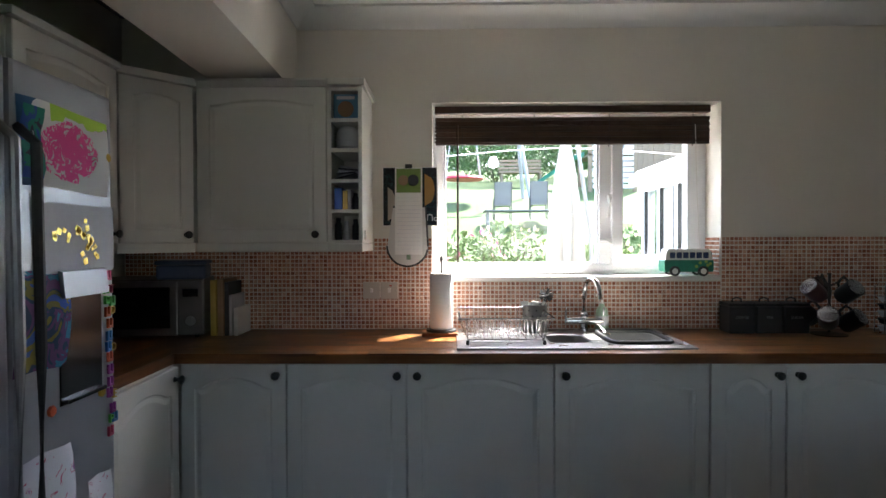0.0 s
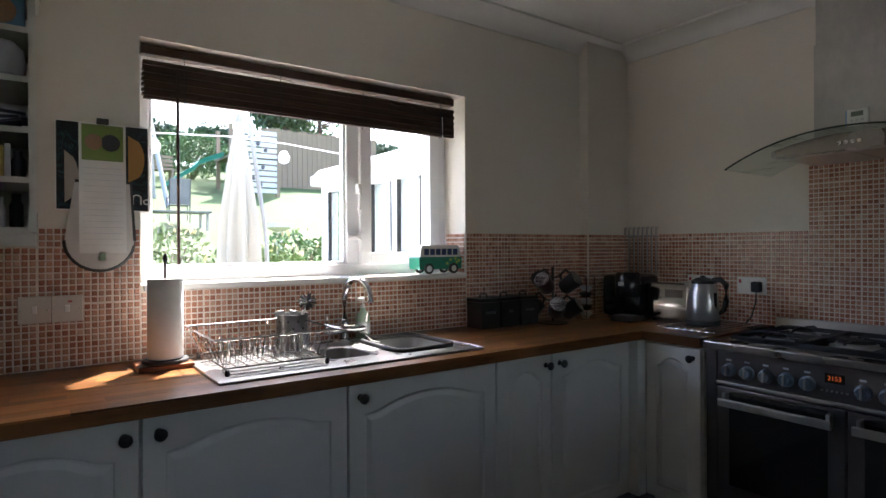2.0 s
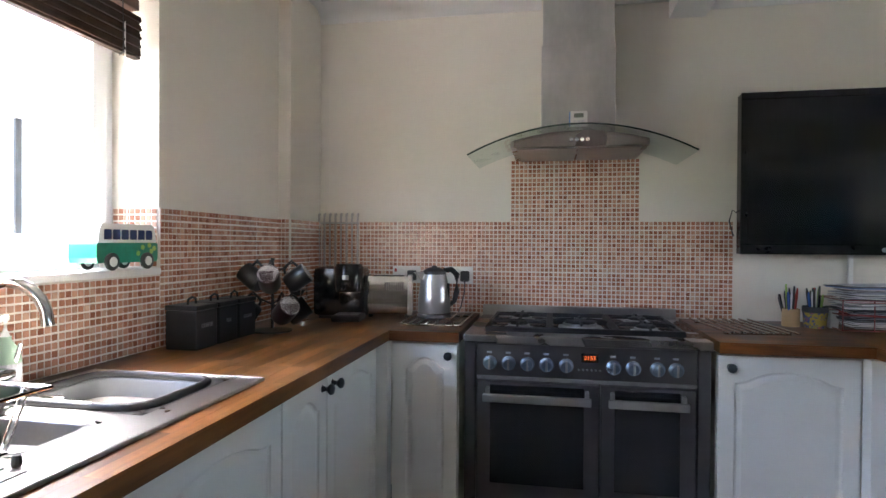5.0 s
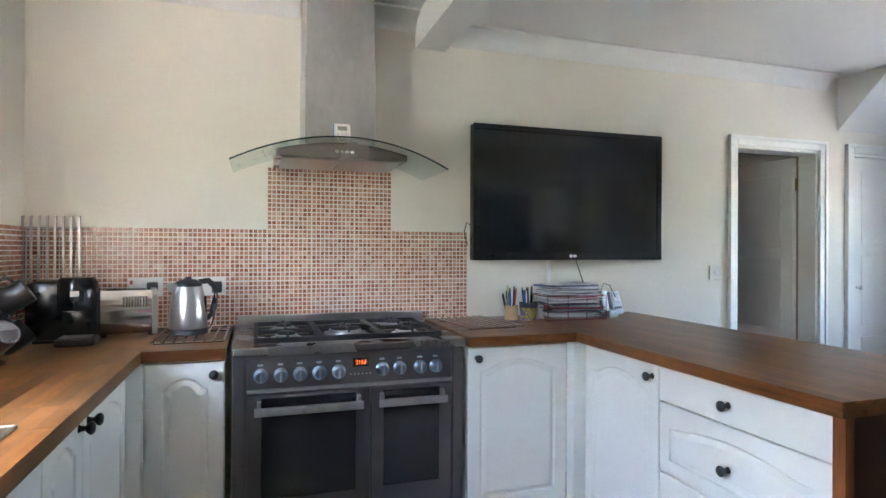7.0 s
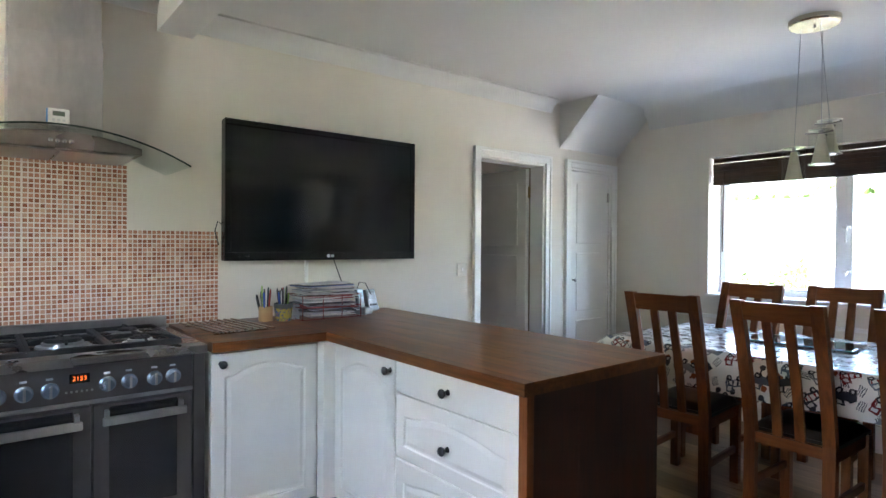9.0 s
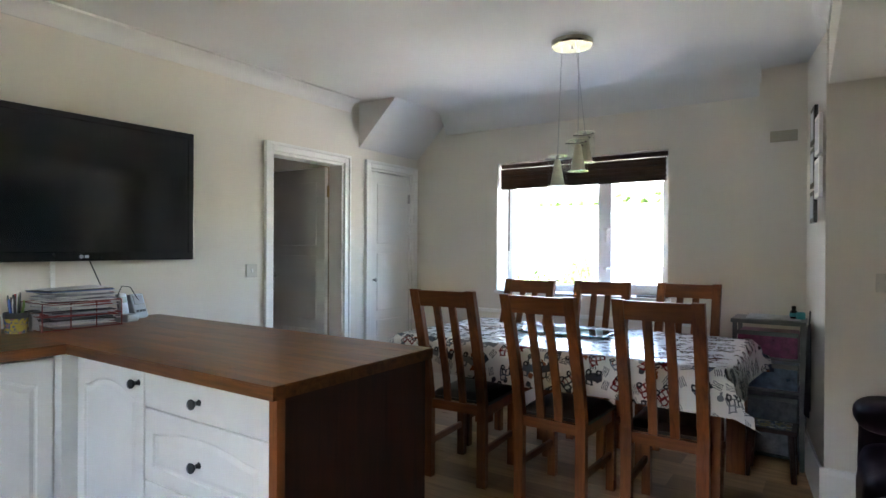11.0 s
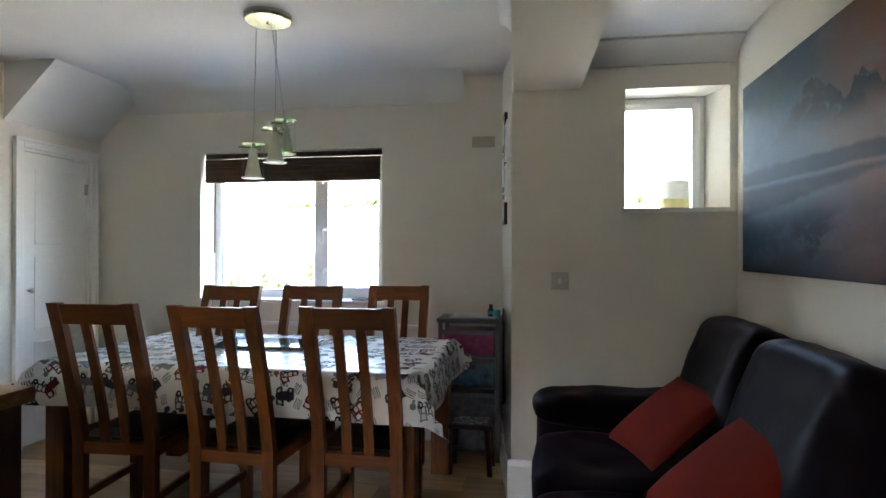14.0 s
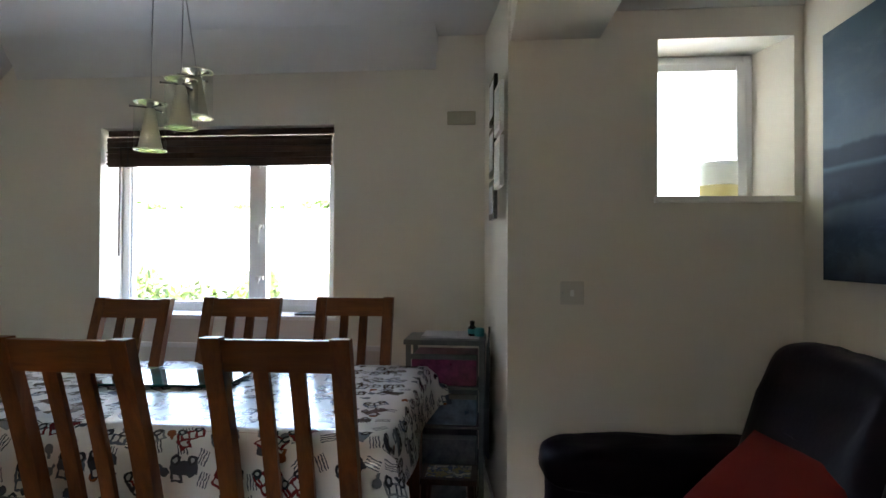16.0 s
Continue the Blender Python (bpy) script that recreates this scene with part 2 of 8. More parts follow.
def lathe(bm, profile, seg=24, m=Matrix()):
    """Turns (radius, height) pairs round z."""
    rings = []
    for r, z in profile:
        rings.append([bm.verts.new(m @ Vector((r * math.cos(a), r * math.sin(a), z))) for a in [2 * math.pi * k / seg for k in range(seg)]])
    for a, b in zip(rings, rings[1:]):
        for k in range(seg):
            bm.faces.new((a[k], a[(k + 1) % seg], b[(k + 1) % seg], b[k]))
    if profile[0][0] > 1e-5:
        bm.faces.new(rings[0][::-1])
    if profile[-1][0] > 1e-5:
        bm.faces.new(rings[-1])
    return bm


def tube(bm, pts, r, seg=8, closed=False):
    """A round bar along points."""
    pts = [Vector(p) for p in pts]
    rings = []
    for i, p in enumerate(pts):
        a = pts[i - 1] if i or closed else p
        b = pts[(i + 1) % len(pts)] if i < len(pts) - 1 or closed else p
        d = (b - a).normalized()
        q = d.to_track_quat("Z", "Y")
        rad = r[i] if isinstance(r, (list, tuple)) else r
        rings.append([bm.verts.new(p + q @ Vector((rad * math.cos(t), rad * math.sin(t), 0))) for t in [2 * math.pi * k / seg for k in range(seg)]])
    pairs = list(zip(rings, rings[1:])) + ([(rings[-1], rings[0])] if closed else [])
    for a, b in pairs:
        for k in range(seg):
            bm.faces.new((a[k], a[(k + 1) % seg], b[(k + 1) % seg], b[k]))
    if not closed:
        bm.faces.new(rings[0][::-1])
        bm.faces.new(rings[-1])
    return bm


def prism(bm, pts, a, b, axis="x"):
    """A polygon pushed from a to b along an axis; its points are in the other two axes, in order."""
    def at(u, v, w):
        return {"x": (w, u, v), "y": (u, w, v), "z": (u, v, w)}[axis]
    A = [bm.verts.new(at(u, v, a)) for u, v in pts]
    B = [bm.verts.new(at(u, v, b)) for u, v in pts]
    bm.faces.new(A)
    bm.faces.new(B[::-1])
    for k in range(len(pts)):
        bm.faces.new((A[k], B[k], B[(k + 1) % len(pts)], A[(k + 1) % len(pts)]))
    return bm


def grid_surface(bm, f, nu, nv, close_u=False):
    """A sheet of nu by nv faces through f(u, v), with u and v from 0 to 1."""
    vs = [[bm.verts.new(f(i / nu, j / nv)) for j in range(nv + 1)] for i in range(nu if close_u else nu + 1)]
    for i in range(nu):
        for j in range(nv):
            k = (i + 1) % len(vs)
            bm.faces.new((vs[i][j], vs[k][j], vs[k][j + 1], vs[i][j + 1]))
    return bm


def B():
    return bmesh.new()


def mesh_of(name, bm, material, smooth=None):
    bmesh.ops.recalc_face_normals(bm, faces=bm.faces)
    me = bpy.data.meshes.new(name)
    bm.to_mesh(me)
    bm.free()
    for k in (material if isinstance(material, (list, tuple)) else [material]):
        me.materials.append(M[k] if isinstance(k, str) else k)
    if smooth:
        me.polygons.foreach_set("use_smooth", [True] * len(me.polygons))
        me.set_sharp_from_angle(angle=radians(smooth))
    return me


def part(name, bm, material, parent, label="", smooth=None, m=None):
    ob = new(name, mesh_of(name, bm, material, smooth))
    ob.parent = parent
    if m is not None:
        ob.matrix_basis = m
    if label:
        ob["label"] = label
    return ob


def thing(name, m, label, category, group="", kind=""):
    ob = new(name)
    ob.empty_display_size = 0.1
    ob.matrix_basis = m
    return tagged(ob, label, category, group, kind)


def solid(name, bm, material, label, category, kind="", smooth=None, m=None):
    ob = new(name, mesh_of(name, bm, material, smooth))
    if m is not None:
        ob.matrix_basis = m
    return tagged(ob, label, category, "", kind)


def wall_with(name, axis, at0, at1, lo, hi, top, holes, label, bottom=0.0):
    """A wall between the planes at0 and at1 of an axis, from lo to hi along the other, with holes (lo, hi, bottom, top)."""
    bm = B()
    us = sorted({lo, hi, *[h[0] for h in holes], *[h[1] for h in holes]})
    for a, b in zip(us, us[1:]):
        spans = [(bottom, top)]
        for h in holes:
            if h[0] <= a and b <= h[1]:
                spans = [(bottom, h[2]), (h[3], top)]
        for z0, z1 in spans:
            if z1 - z0 > 1e-4:
                if axis == "y":
                    box(bm, a, at0, z0, b, at1, z1)
                else:
                    box(bm, at0, a, z0, at1, b, z1)
    bmesh.ops.remove_doubles(bm, verts=bm.verts, dist=1e-4)
    seen, twice = {}, []
    for f in bm.faces:
        key = tuple(round(c, 3) for c in f.calc_center_median())
        if key in seen:
            twice += [f, seen[key]]
        seen[key] = f
    bmesh.ops.delete(bm, geom=list(set(twice)), context="FACES")
    return solid(name, bm, "wall", label, "wall", "structure")


# ---- the shell ----
XW, YS, YN2, ZC, ZK = -4.17, -5.535, -4.63, 2.425, 2.47
wall_with("wall_north", "y", 0.0, 0.32, -4.5, 0.15, 2.6, [(-2.622, -1.195, 1.155, 2.022)], "cream painted wall with a deep window opening")
wall_with("wall_east", "x", 0.0, 0.13, -5.85, 0.0, 2.6, [(-4.575, -3.885, 0.0, 1.925), (-5.44, -4.88, 0.0, 1.925)], "cream painted wall with two door openings")
wall_with("wall_south", "y", YS - 0.32, YS, -3.35, 0.0, 2.6, [(-2.185, -0.828, 0.925, 1.978)], "cream painted dining wall with a window opening")
wall_with("wall_sofa", "y", YN2 - 0.3, YN2, -4.5, -3.112, 2.6, [(-4.137, -3.66, 1.478, 2.062)], "cream painted wall with a small high window")
solid("wall_dining_west", prism(B(), [(-3.1 - 0.012, YN2 - 0.3), (-3.0, YS), (-3.4, YS), (-3.4, YN2 - 0.3)], 0, 2.6, "z"), "wall", "cream painted return wall hung with frames", "wall", "structure")
wall_with("wall_west", "x", XW - 0.2, XW, YN2, 0.0, 2.6, [], "cream painted wall behind the sofa")
solid("floor_dining", box(B(), -4.5, -5.85, -0.1, 0.15, -2.6, 0.0), "floor_wood", "honey wood laminate floor", "floor", "structure")
solid("floor_kitchen", box(B(), -4.5, -2.6, -0.1, 0.15, 0.32, -0.002), "floor_grey", "grey vinyl kitchen floor", "floor", "structure")
bm = B()
box(bm, -3.32, -5.86, ZC, 0.15, -1.87, ZC + 0.15)
box(bm, -3.32, -1.87, ZK, 0.15, 0.32, ZK + 0.105)
box(bm, -4.5, -4.96, 2.27, -3.40, -1.75, 2.45)
solid("ceiling", bm, "ceiling", "white painted ceiling", "ceiling", "structure")
# near-black colour stands in for the unlit recess above the cabinets
solid("ceiling_recess", box(B(), -4.5, -1.75, 2.45, -3.46, 0.32, 2.55), mat("recess_shade", (0.012, 0.010, 0.009), 0.7), "near-black ceiling over the cabinets, shade put into its colour", "ceiling", "structure")
solid("recess_end", box(B(), -4.17, -1.75, 2.27, -3.46, -1.73, 2.5), mat("recess_shade_end", (0.012, 0.010, 0.009), 0.7), "near-black end of the ceiling recess, shade put into its colour", "ceiling", "structure")
solid("beam", prism(B(), [(-3.122, YN2), (-3.295, 0.0), (-3.635, 0.0), (-3.45, YN2)], 2.072, 2.6, "z"), "wall", "boxed ceiling beam painted cream", "beam", "structure")
solid("cross_beam", box(B(), -3.25, -1.95, 2.305, 0.0, -1.79, 2.55), "ceiling", "white painted ceiling beam", "beam", "structure")


def cove(length, drop=0.09, out=0.1, lip=0.012):
    """A coving along x that sits below the ceiling line and against y = 0, towards -y."""
    pts = [(0, 0), (-out, 0), (-out, -lip)] if lip else [(0, 0), (-out, 0)]
    for k in range(1, 8):
        a = k / 8 * math.pi / 2
        pts.append((-out + out * 0.92 * math.sin(a) * 0.98, -drop + (drop - lip - 0.002) * math.cos(a)))
    pts += [(-0.008, -drop), (0, -drop)]
    return prism(B(), pts, 0, length, "x")


def coving(name, m, length, drop=0.09, out=0.1, lip=0.012):
    solid(name, cove(length, drop, out, lip), "ceiling", "white plaster coving", "coving", "structure", 40, m)


coving("trim_north", pose(-3.29, 0, ZK), 3.29, 0.085, 0.11)
coving("trim_east", pose(0, 0, ZK, 0, 0, -90), 1.20, 0.085, 0.11)
coving("trim_east", pose(0, -1.52, ZK, 0, 0, -90), 0.27, 0.085, 0.11)
coving("trim_east", pose(0, -1.95, ZC, 0, 0, -90), 2.70)
coving("trim_south", pose(-0.32, YS, ZC, 0, 0, 180), 2.44, 0.16, 0.24, 0.0)
SKEW = math.degrees(math.atan2(0.173, -YN2))
coving("trim_beam", pose(-3.122, YN2, ZC, 0, 0, 90 + SKEW), 2.66, 0.09, 0.07)
coving("trim_beam", pose(-3.224, -1.79, ZK, 0, 0, 90 + SKEW), 1.77, 0.085, 0.11)
coving("trim_sofa", pose(-3.45, YN2, 2.27, 0, 0, 180), 0.72, 0.1, 0.12)
solid("corner_boxing", box(B(), -0.36, -0.06, 0.9, 0.0, 0.0, ZK), "wall", "cream boxed pipe casing in the corner", "pipe boxing", "structure")
solid("corner_boxing_dining", box(B(), -3.05, YS, 0.0, -2.75, YS + 0.05, ZC), "wall", "cream boxed casing in the dining corner", "pipe boxing", "structure")
# the underside of a stair cuts across the corner
bm = B()
prism(bm, [(0, 2.07), (0, ZC), (-0.37, ZC)], YS, -4.75, "y")
solid("stair_soffit", bm, "ceiling", "sloping white plaster underside of a stair", "soffit", "structure")
bm = B()
prism(bm, [(YN2 + 0.016, 0), (YN2 + 0.016, 0.2), (YN2 + 0.01, 0.225), (YN2, 0.23), (YN2, 0)], -4.17, -3.112 + 0.016, "x")
solid("baseboard_sofa", bm, "gloss", "tall white moulded skirting board", "skirting", "structure")
solid("baseboard_return", prism(B(), [(-3.105, YN2), (-2.99, YS), (-2.974, YS), (-3.094, YN2)], 0, 0.225, "z"), "gloss", "tall white skirting board", "skirting", "structure")
solid("baseboard_south", box(B(), -2.76, YS, 0, -0.0, YS + 0.016, 0.17, 0.004), "gloss", "white skirting board", "skirting", "structure")


def window(name, w, h, m, splits, label, sash=0.05, frame_w=0.055, sill=None):
    """A plastic window, local x across, z up, room side towards -y. splits: x of the mullions; the last light opens."""
    t = thing(name, m, label, "window", "", "structure")
    bm = B()
    box(bm, 0, 0, 0, frame_w, 0.07, h, 0.006)
    box(bm, w - frame_w, 0, 0, w, 0.07, h, 0.006)
    box(bm, frame_w, 0, 0, w - frame_w, 0.07, frame_w, 0.006)
    box(bm, frame_w, 0, h - frame_w, w - frame_w, 0.07, h, 0.006)
    for s in splits:
        box(bm, s - 0.035, 0, frame_w, s + 0.035, 0.07, h - frame_w, 0.006)
    part("window_frame", bm, "upvc", t)
    xs = [frame_w, *[v for s in splits for v in (s - 0.035, s + 0.035)], w - frame_w]
    for k in range(0, len(xs), 2):
        a, b = xs[k], xs[k + 1]
        opening = k > 0 or not splits
        e = sash if opening else 0.012
        y0 = -0.018 if opening else 0.012
        bm = B()
        box(bm, a - (0.008 if opening else 0), y0, frame_w - 0.004, a + e, 0.05, h - frame_w + 0.004, 0.005)
        box(bm, b - e, y0, frame_w - 0.004, b + (0.008 if opening else 0), 0.05, h - frame_w + 0.004, 0.005)
        box(bm, a + e, y0, frame_w - 0.004, b - e, 0.05, frame_w + e, 0.005)
        box(bm, a + e, y0, h - frame_w - e, b - e, 0.05, h - frame_w + 0.004, 0.005)
        sash_ob = part("sash", bm, "upvc", t)
        g = part("pane", box(B(), a + e - 0.004, 0.022, frame_w + e - 0.004, b - e + 0.004, 0.026, h - frame_w - e + 0.004), "glass", t)
        g.visible_shadow = False
    return t


WN = window("window_1", 1.427, 0.867, pose(-2.622, 0.17, 1.155), [0.905], "white plastic casement window over the sink")
for zz, nm in ((0.18, "hinge_stay"), (0.40, "window_handle"), (0.76, "hinge_stay")):
    bm = B()
    if nm == "window_handle":
        box(bm, 0.905, -0.045, zz - 0.02, 0.925, -0.018, zz + 0.02, 0.004)
        tube(bm, [(0.915, -0.045, zz), (0.913, -0.055, zz - 0.03), (0.907, -0.052, zz - 0.10)], 0.008)
    else:
        box(bm, 0.86, -0.03, zz - 0.012, 0.93, -0.012, zz + 0.012, 0.004)
        tube(bm, [(0.87, -0.03, zz), (0.90, -0.04, zz), (0.925, -0.034, zz - 0.016)], 0.006)
    part(nm, bm, "white", WN)
solid("window_sill_north", box(B(), -2.614, -0.012, 1.137, -1.197, 0.17, 1.158, 0.004), "gloss", "white painted window sill with tiled ends", "window sill", "structure")
WS = window("window_2", 1.357, 1.053, pose(-0.828, YS - 0.2, 0.925, 0, 0, 180), [0.83], "white plastic dining room window", 0.035, 0.045)
for zz in (0.2, 0.5, 0.86):
    bm = box(B(), 0.84, -0.035, zz - 0.012, 0.89, -0.016, zz + 0.012, 0.004)
    tube(bm, [(0.875, -0.035, zz + 0.01), (0.87, -0.05, zz - 0.01), (0.865, -0.05, zz - (0.1 if zz == 0.5 else 0.03))], 0.008)
    part("window_handle", bm, "white", WS)
solid("window_sill_south", box(B(), -2.21, YS - 0.2, 0.905, -0.82, YS + 0.03, 0.928, 0.005), "gloss", "white painted dining window sill", "window sill", "structure")
solid("sill_ledge", box(B(), -2.45, YS, 0.745, -0.6, YS + 0.03, 0.772, 0.006), "gloss", "white dado rail under the dining window", "rail", "structure")
window("window_3", 0.487, 0.642, pose(-3.59, YN2 - 0.2, 1.42, 0, 0, 180), [], "small white plastic window beside the sofa", 0.03, 0.036)
solid("window_splay", prism(B(), [(-4.137, YN2 - 0.001), (-4.137, YN2 - 0.27), (-4.077, YN2 - 0.27), (-4.077, YN2 - 0.2)], 1.482, 2.062, "z"), "wall", "splayed cream reveal of the small window", "wall", "structure")
solid("window_sill_small", box(B(), -4.155, YN2 - 0.2, 1.458, -3.645, YN2 + 0.02, 1.482, 0.004), "gloss", "white painted sill of the small window", "window sill", "structure")


def blind(m, w, h_top, h_stack, label):
    """A bunched roll-up blind of thin woven slats, hanging from z = 0."""
    t = thing("bamboo_blind", m, label, "blind")
    part("headrail", box(B(), 0, -0.012, -0.035, w, 0.03, 0, 0.003), "blind", t)
    n = 15
    for k in range(n):
        z = -h_top - (k + 0.5) * h_stack / n
        y = -0.015 - 0.003 * math.sin(k * 2.1)
        bm = box(B(), 0.003 + 0.004 * math.sin(k * 3.3), y - 0.012, z - h_stack / n * 0.48, w - 0.012 + 0.002 * math.cos(k * 1.7), y + 0.012, z + h_stack / n * 0.48, 0.001)
        part("slat", bm, "blind", t)
    for u in (0.1, 0.36, 0.63, 0.93):
        part("cord", tube(B(), [(u * w, -0.032, -0.02), (u * w, -0.034, -h_top - h_stack), (u * w, -0.02, -h_top - h_stack - 0.012)], 0.0022, 5), "blackmatt", t)
    return t


bl = blind(pose(-2.61, 0.06, 2.015), 1.385, 0.06, 0.135, "dark brown woven slat blind rolled up in the window")
part("pull_cord", tube(B(), [(0.115, -0.035, -0.1), (0.115, -0.035, -0.79)], 0.0055, 6), "blind", bl)
part("lift_cord", tube(B(), [(1.30, -0.03, -0.1), (1.315, -0.02, -0.45), (1.335, -0.01, -0.78)], 0.002, 5), "white", bl)
bl = blind(pose(-0.84, YS - 0.06, 1.972, 0, 0, 180), 1.33, 0.045, 0.165, "dark brown woven slat blind rolled up over the dining window")
part("pull_cord", tube(B(), [(0.09, -0.035, -0.1), (0.085, -0.035, -0.72)], 0.005, 6), "blind", bl)


def panel_door(t, w, h, rails, label=""):
    """A painted panelled door leaf, local x across from its hinge, front towards -y."""
    bm = B()
    box(bm, 0, 0, 0, w, 0.034, h, 0.002)
    leaf = part("leaf", bm, "gloss", t, label)
    for z0, z1 in rails:
        q = B()
        box(q, 0.09, -0.004, z0, w - 0.09, 0.004, z1, 0.0035)
        part("panel", q, "gloss", t)
        part("panel", box(B(), 0.09, 0.030, z0, w - 0.09, 0.038, z1, 0.0035), "gloss", t)
    return leaf


def architrave(name, y0, y1, top, m_label):
    bm = B()
    for a, b in ((y1, y1 + 0.06), (y0 - 0.06, y0)):
        box(bm, -0.02, a, 0, 0, b, top + 0.06, 0.005)
        box(bm, -0.028, a + (0.04 if a == y1 else -0.002), 0.002, 0.002, b + (0.002 if a == y1 else -0.04), top + 0.058, 0.004)
    box(bm, -0.0205, y0, top, 0, y1, top + 0.06, 0.005)
    box(bm, -0.0285, y0 - 0.063, top + 0.04, 0.002, y1 + 0.063, top + 0.062, 0.004)
    box(bm, 0.0, y1 - 0.018, 0, 0.13, y1, top)
    box(bm, 0.0, y0, 0, 0.13, y0 + 0.018, top)
    box(bm, 0.0, y0 + 0.018, top - 0.018, 0.13, y1 - 0.018, top)
    solid(name, bm, "gloss", m_label, "door frame", "structure")


architrave("door_frame_hall", -4.575, -3.885, 1.925, "white moulded door frame")
architrave("door_frame_cupboard", -5.44, -4.88, 1.925, "white moulded frame of the stair cupboard")
d = thing("door_1", pose(0.135, -4.545, 0.008, 0, 0, 0), "white panelled door standing wide open into the hall", "door", "", "structure")
panel_door(d, 0.645, 1.89, [(0.12, 0.62), (0.70, 1.2), (1.28, 1.78)])
for z in (0.25, 1.66):
    part("hinge", box(B(), -0.006, -0.012, z, 0.03, 0.012, z + 0.09, 0.002), mat("brass", (0.30, 0.21, 0.09), 0.35, 0.9), d, "aged brass hinge")
for s_, y_ in ((-1, 0.0), (1, 0.034)):
    bm = box(B(), 0.58, y_, 0.91, 0.622, y_ + 0.008 * s_, 1.10, 0.003)
    tube(bm, [(0.602, y_ + 0.006 * s_, 1.035), (0.602, y_ + 0.05 * s_, 1.035), (0.59, y_ + 0.052 * s_, 1.035), (0.49, y_ + 0.05 * s_, 1.03)], 0.009)
    part("door_handle", bm, "steel", d, "brushed steel lever door handle")
d = thing("door_2", pose(0.012, -4.9, 0.008, 0, 0, -90), "closed white panelled cupboard door under the stair", "door", "", "structure")
panel_door(d, 0.52, 1.895, [(0.12, 0.66), (0.74, 1.22), (1.3, 1.8)])
part("knob", lathe(B(), [(0.008, 0), (0.008, 0.02), (0.016, 0.028), (0.016, 0.036), (0, 0.042)], 14, pose(0.045, 0, 1.0, 90)), "steel", d)
part("hinge", box(B(), 0.505, -0.012, 1.66, 0.53, 0.008, 1.74, 0.002), "steel", d)
# the hall behind the open door
bm = B()
for y0, y1, z0, z1 in ((-5.9, -5.25, 0, 2.5), (-4.89, -2.9, 0, 2.5), (-5.25, -4.89, 0, 1.36), (-5.25, -4.89, 1.92, 2.5)):
    box(bm, 1.4, y0, z0, 1.5, y1, z1)
box(bm, 0.13, -2.9, 0, 1.5, -2.8, 2.5)
box(bm, 0.13, -6.0, 0, 1.5, -5.9, 2.5)
solid("wall_hall", bm, "hallpaint", "hall walls beyond the door, their shade put into a brownish colour", "wall", "structure")
window("window_4", 0.36, 0.56, pose(1.42, -4.89, 1.36, 0, 0, -90), [], "small white plastic hall window")
solid("floor_hall", box(B(), 0.13, -5.9, -0.1, 1.5, -2.8, 0), "floor_wood", "wood laminate hall floor", "floor", "structure")
solid("ceiling_hall", box(B(), 0.13, -5.9, 2.4, 1.5, -2.8, 2.5), "hallpaint", "hall ceiling with its shade put into a brownish colour", "ceiling", "structure")

# ---- fitted kitchen ----
def cab_door(w, h, arch=0.045, inset=0.055, lines=0):
    """A cabinet door 20 mm thick with a routed panel and an arched top; x 0..w, z 0..h, front at y = 0."""
    bm = B()
    n = 10
    side = inset
    a = min(arch, 0.16 * w)

    def outline(d):
        x0, x1, z0, zs = side + d, w - side - d, side + d, h - side - a - d
        pts = [(x0, z0), (x1, z0), (x1, zs)]
        for k in range(1, n):
            u = k / n
            s = max(0.0, min(1.0, (u - 0.08) / 0.84))
            pts.append((x1 + (x0 - x1) * u, zs + a * math.sin(math.pi * s) ** (0.75 if 0 < s < 1 else 1)))
        pts.append((x0, zs))
        return pts
    g = outline(0)
    outer = [(0, 0), (w, 0), (w, h)] + [(p[0], h) for p in g[3:-1]] + [(0, h)]
    e = 0.003
    inner = [(min(max(x, e), w - e), min(max(z, e), h - e)) for x, z in outer]
    loops = [(outer, 0.02), (outer, e), (inner, 0.0), (outline(0), 0.0), (outline(0.004), 0.005), (outline(0.010), 0.006), (outline(0.026), 0.0015)]
    rings = [[bm.verts.new((x, y, z)) for x, z in pts] for pts, y in loops]
    for p, q in zip(rings, rings[1:]):
        for k in range(len(p)):
            bm.faces.new((p[k], p[(k + 1) % len(p)], q[(k + 1) % len(p)], q[k]))
    bm.faces.new(rings[0][::-1])
    bm.faces.new(rings[-1])
    return bm


def knob_mesh():
    return lathe(B(), [(0.011, 0), (0.008, 0.004), (0.006, 0.014), (0.012, 0.02), (0.0165, 0.026), (0.0165, 0.031), (0.012, 0.036), (0, 0.038)], 16, pose(0, 0, 0, 90))


KNOB = mesh_of("knob", knob_mesh(), "knob", 40)


def put_knob(parent, x, z, y=0.0):
    k = new("knob", KNOB)
    k.parent = parent
    k.matrix_basis = pose(x, y, z)
    return k


BASE_TOP = 0.855


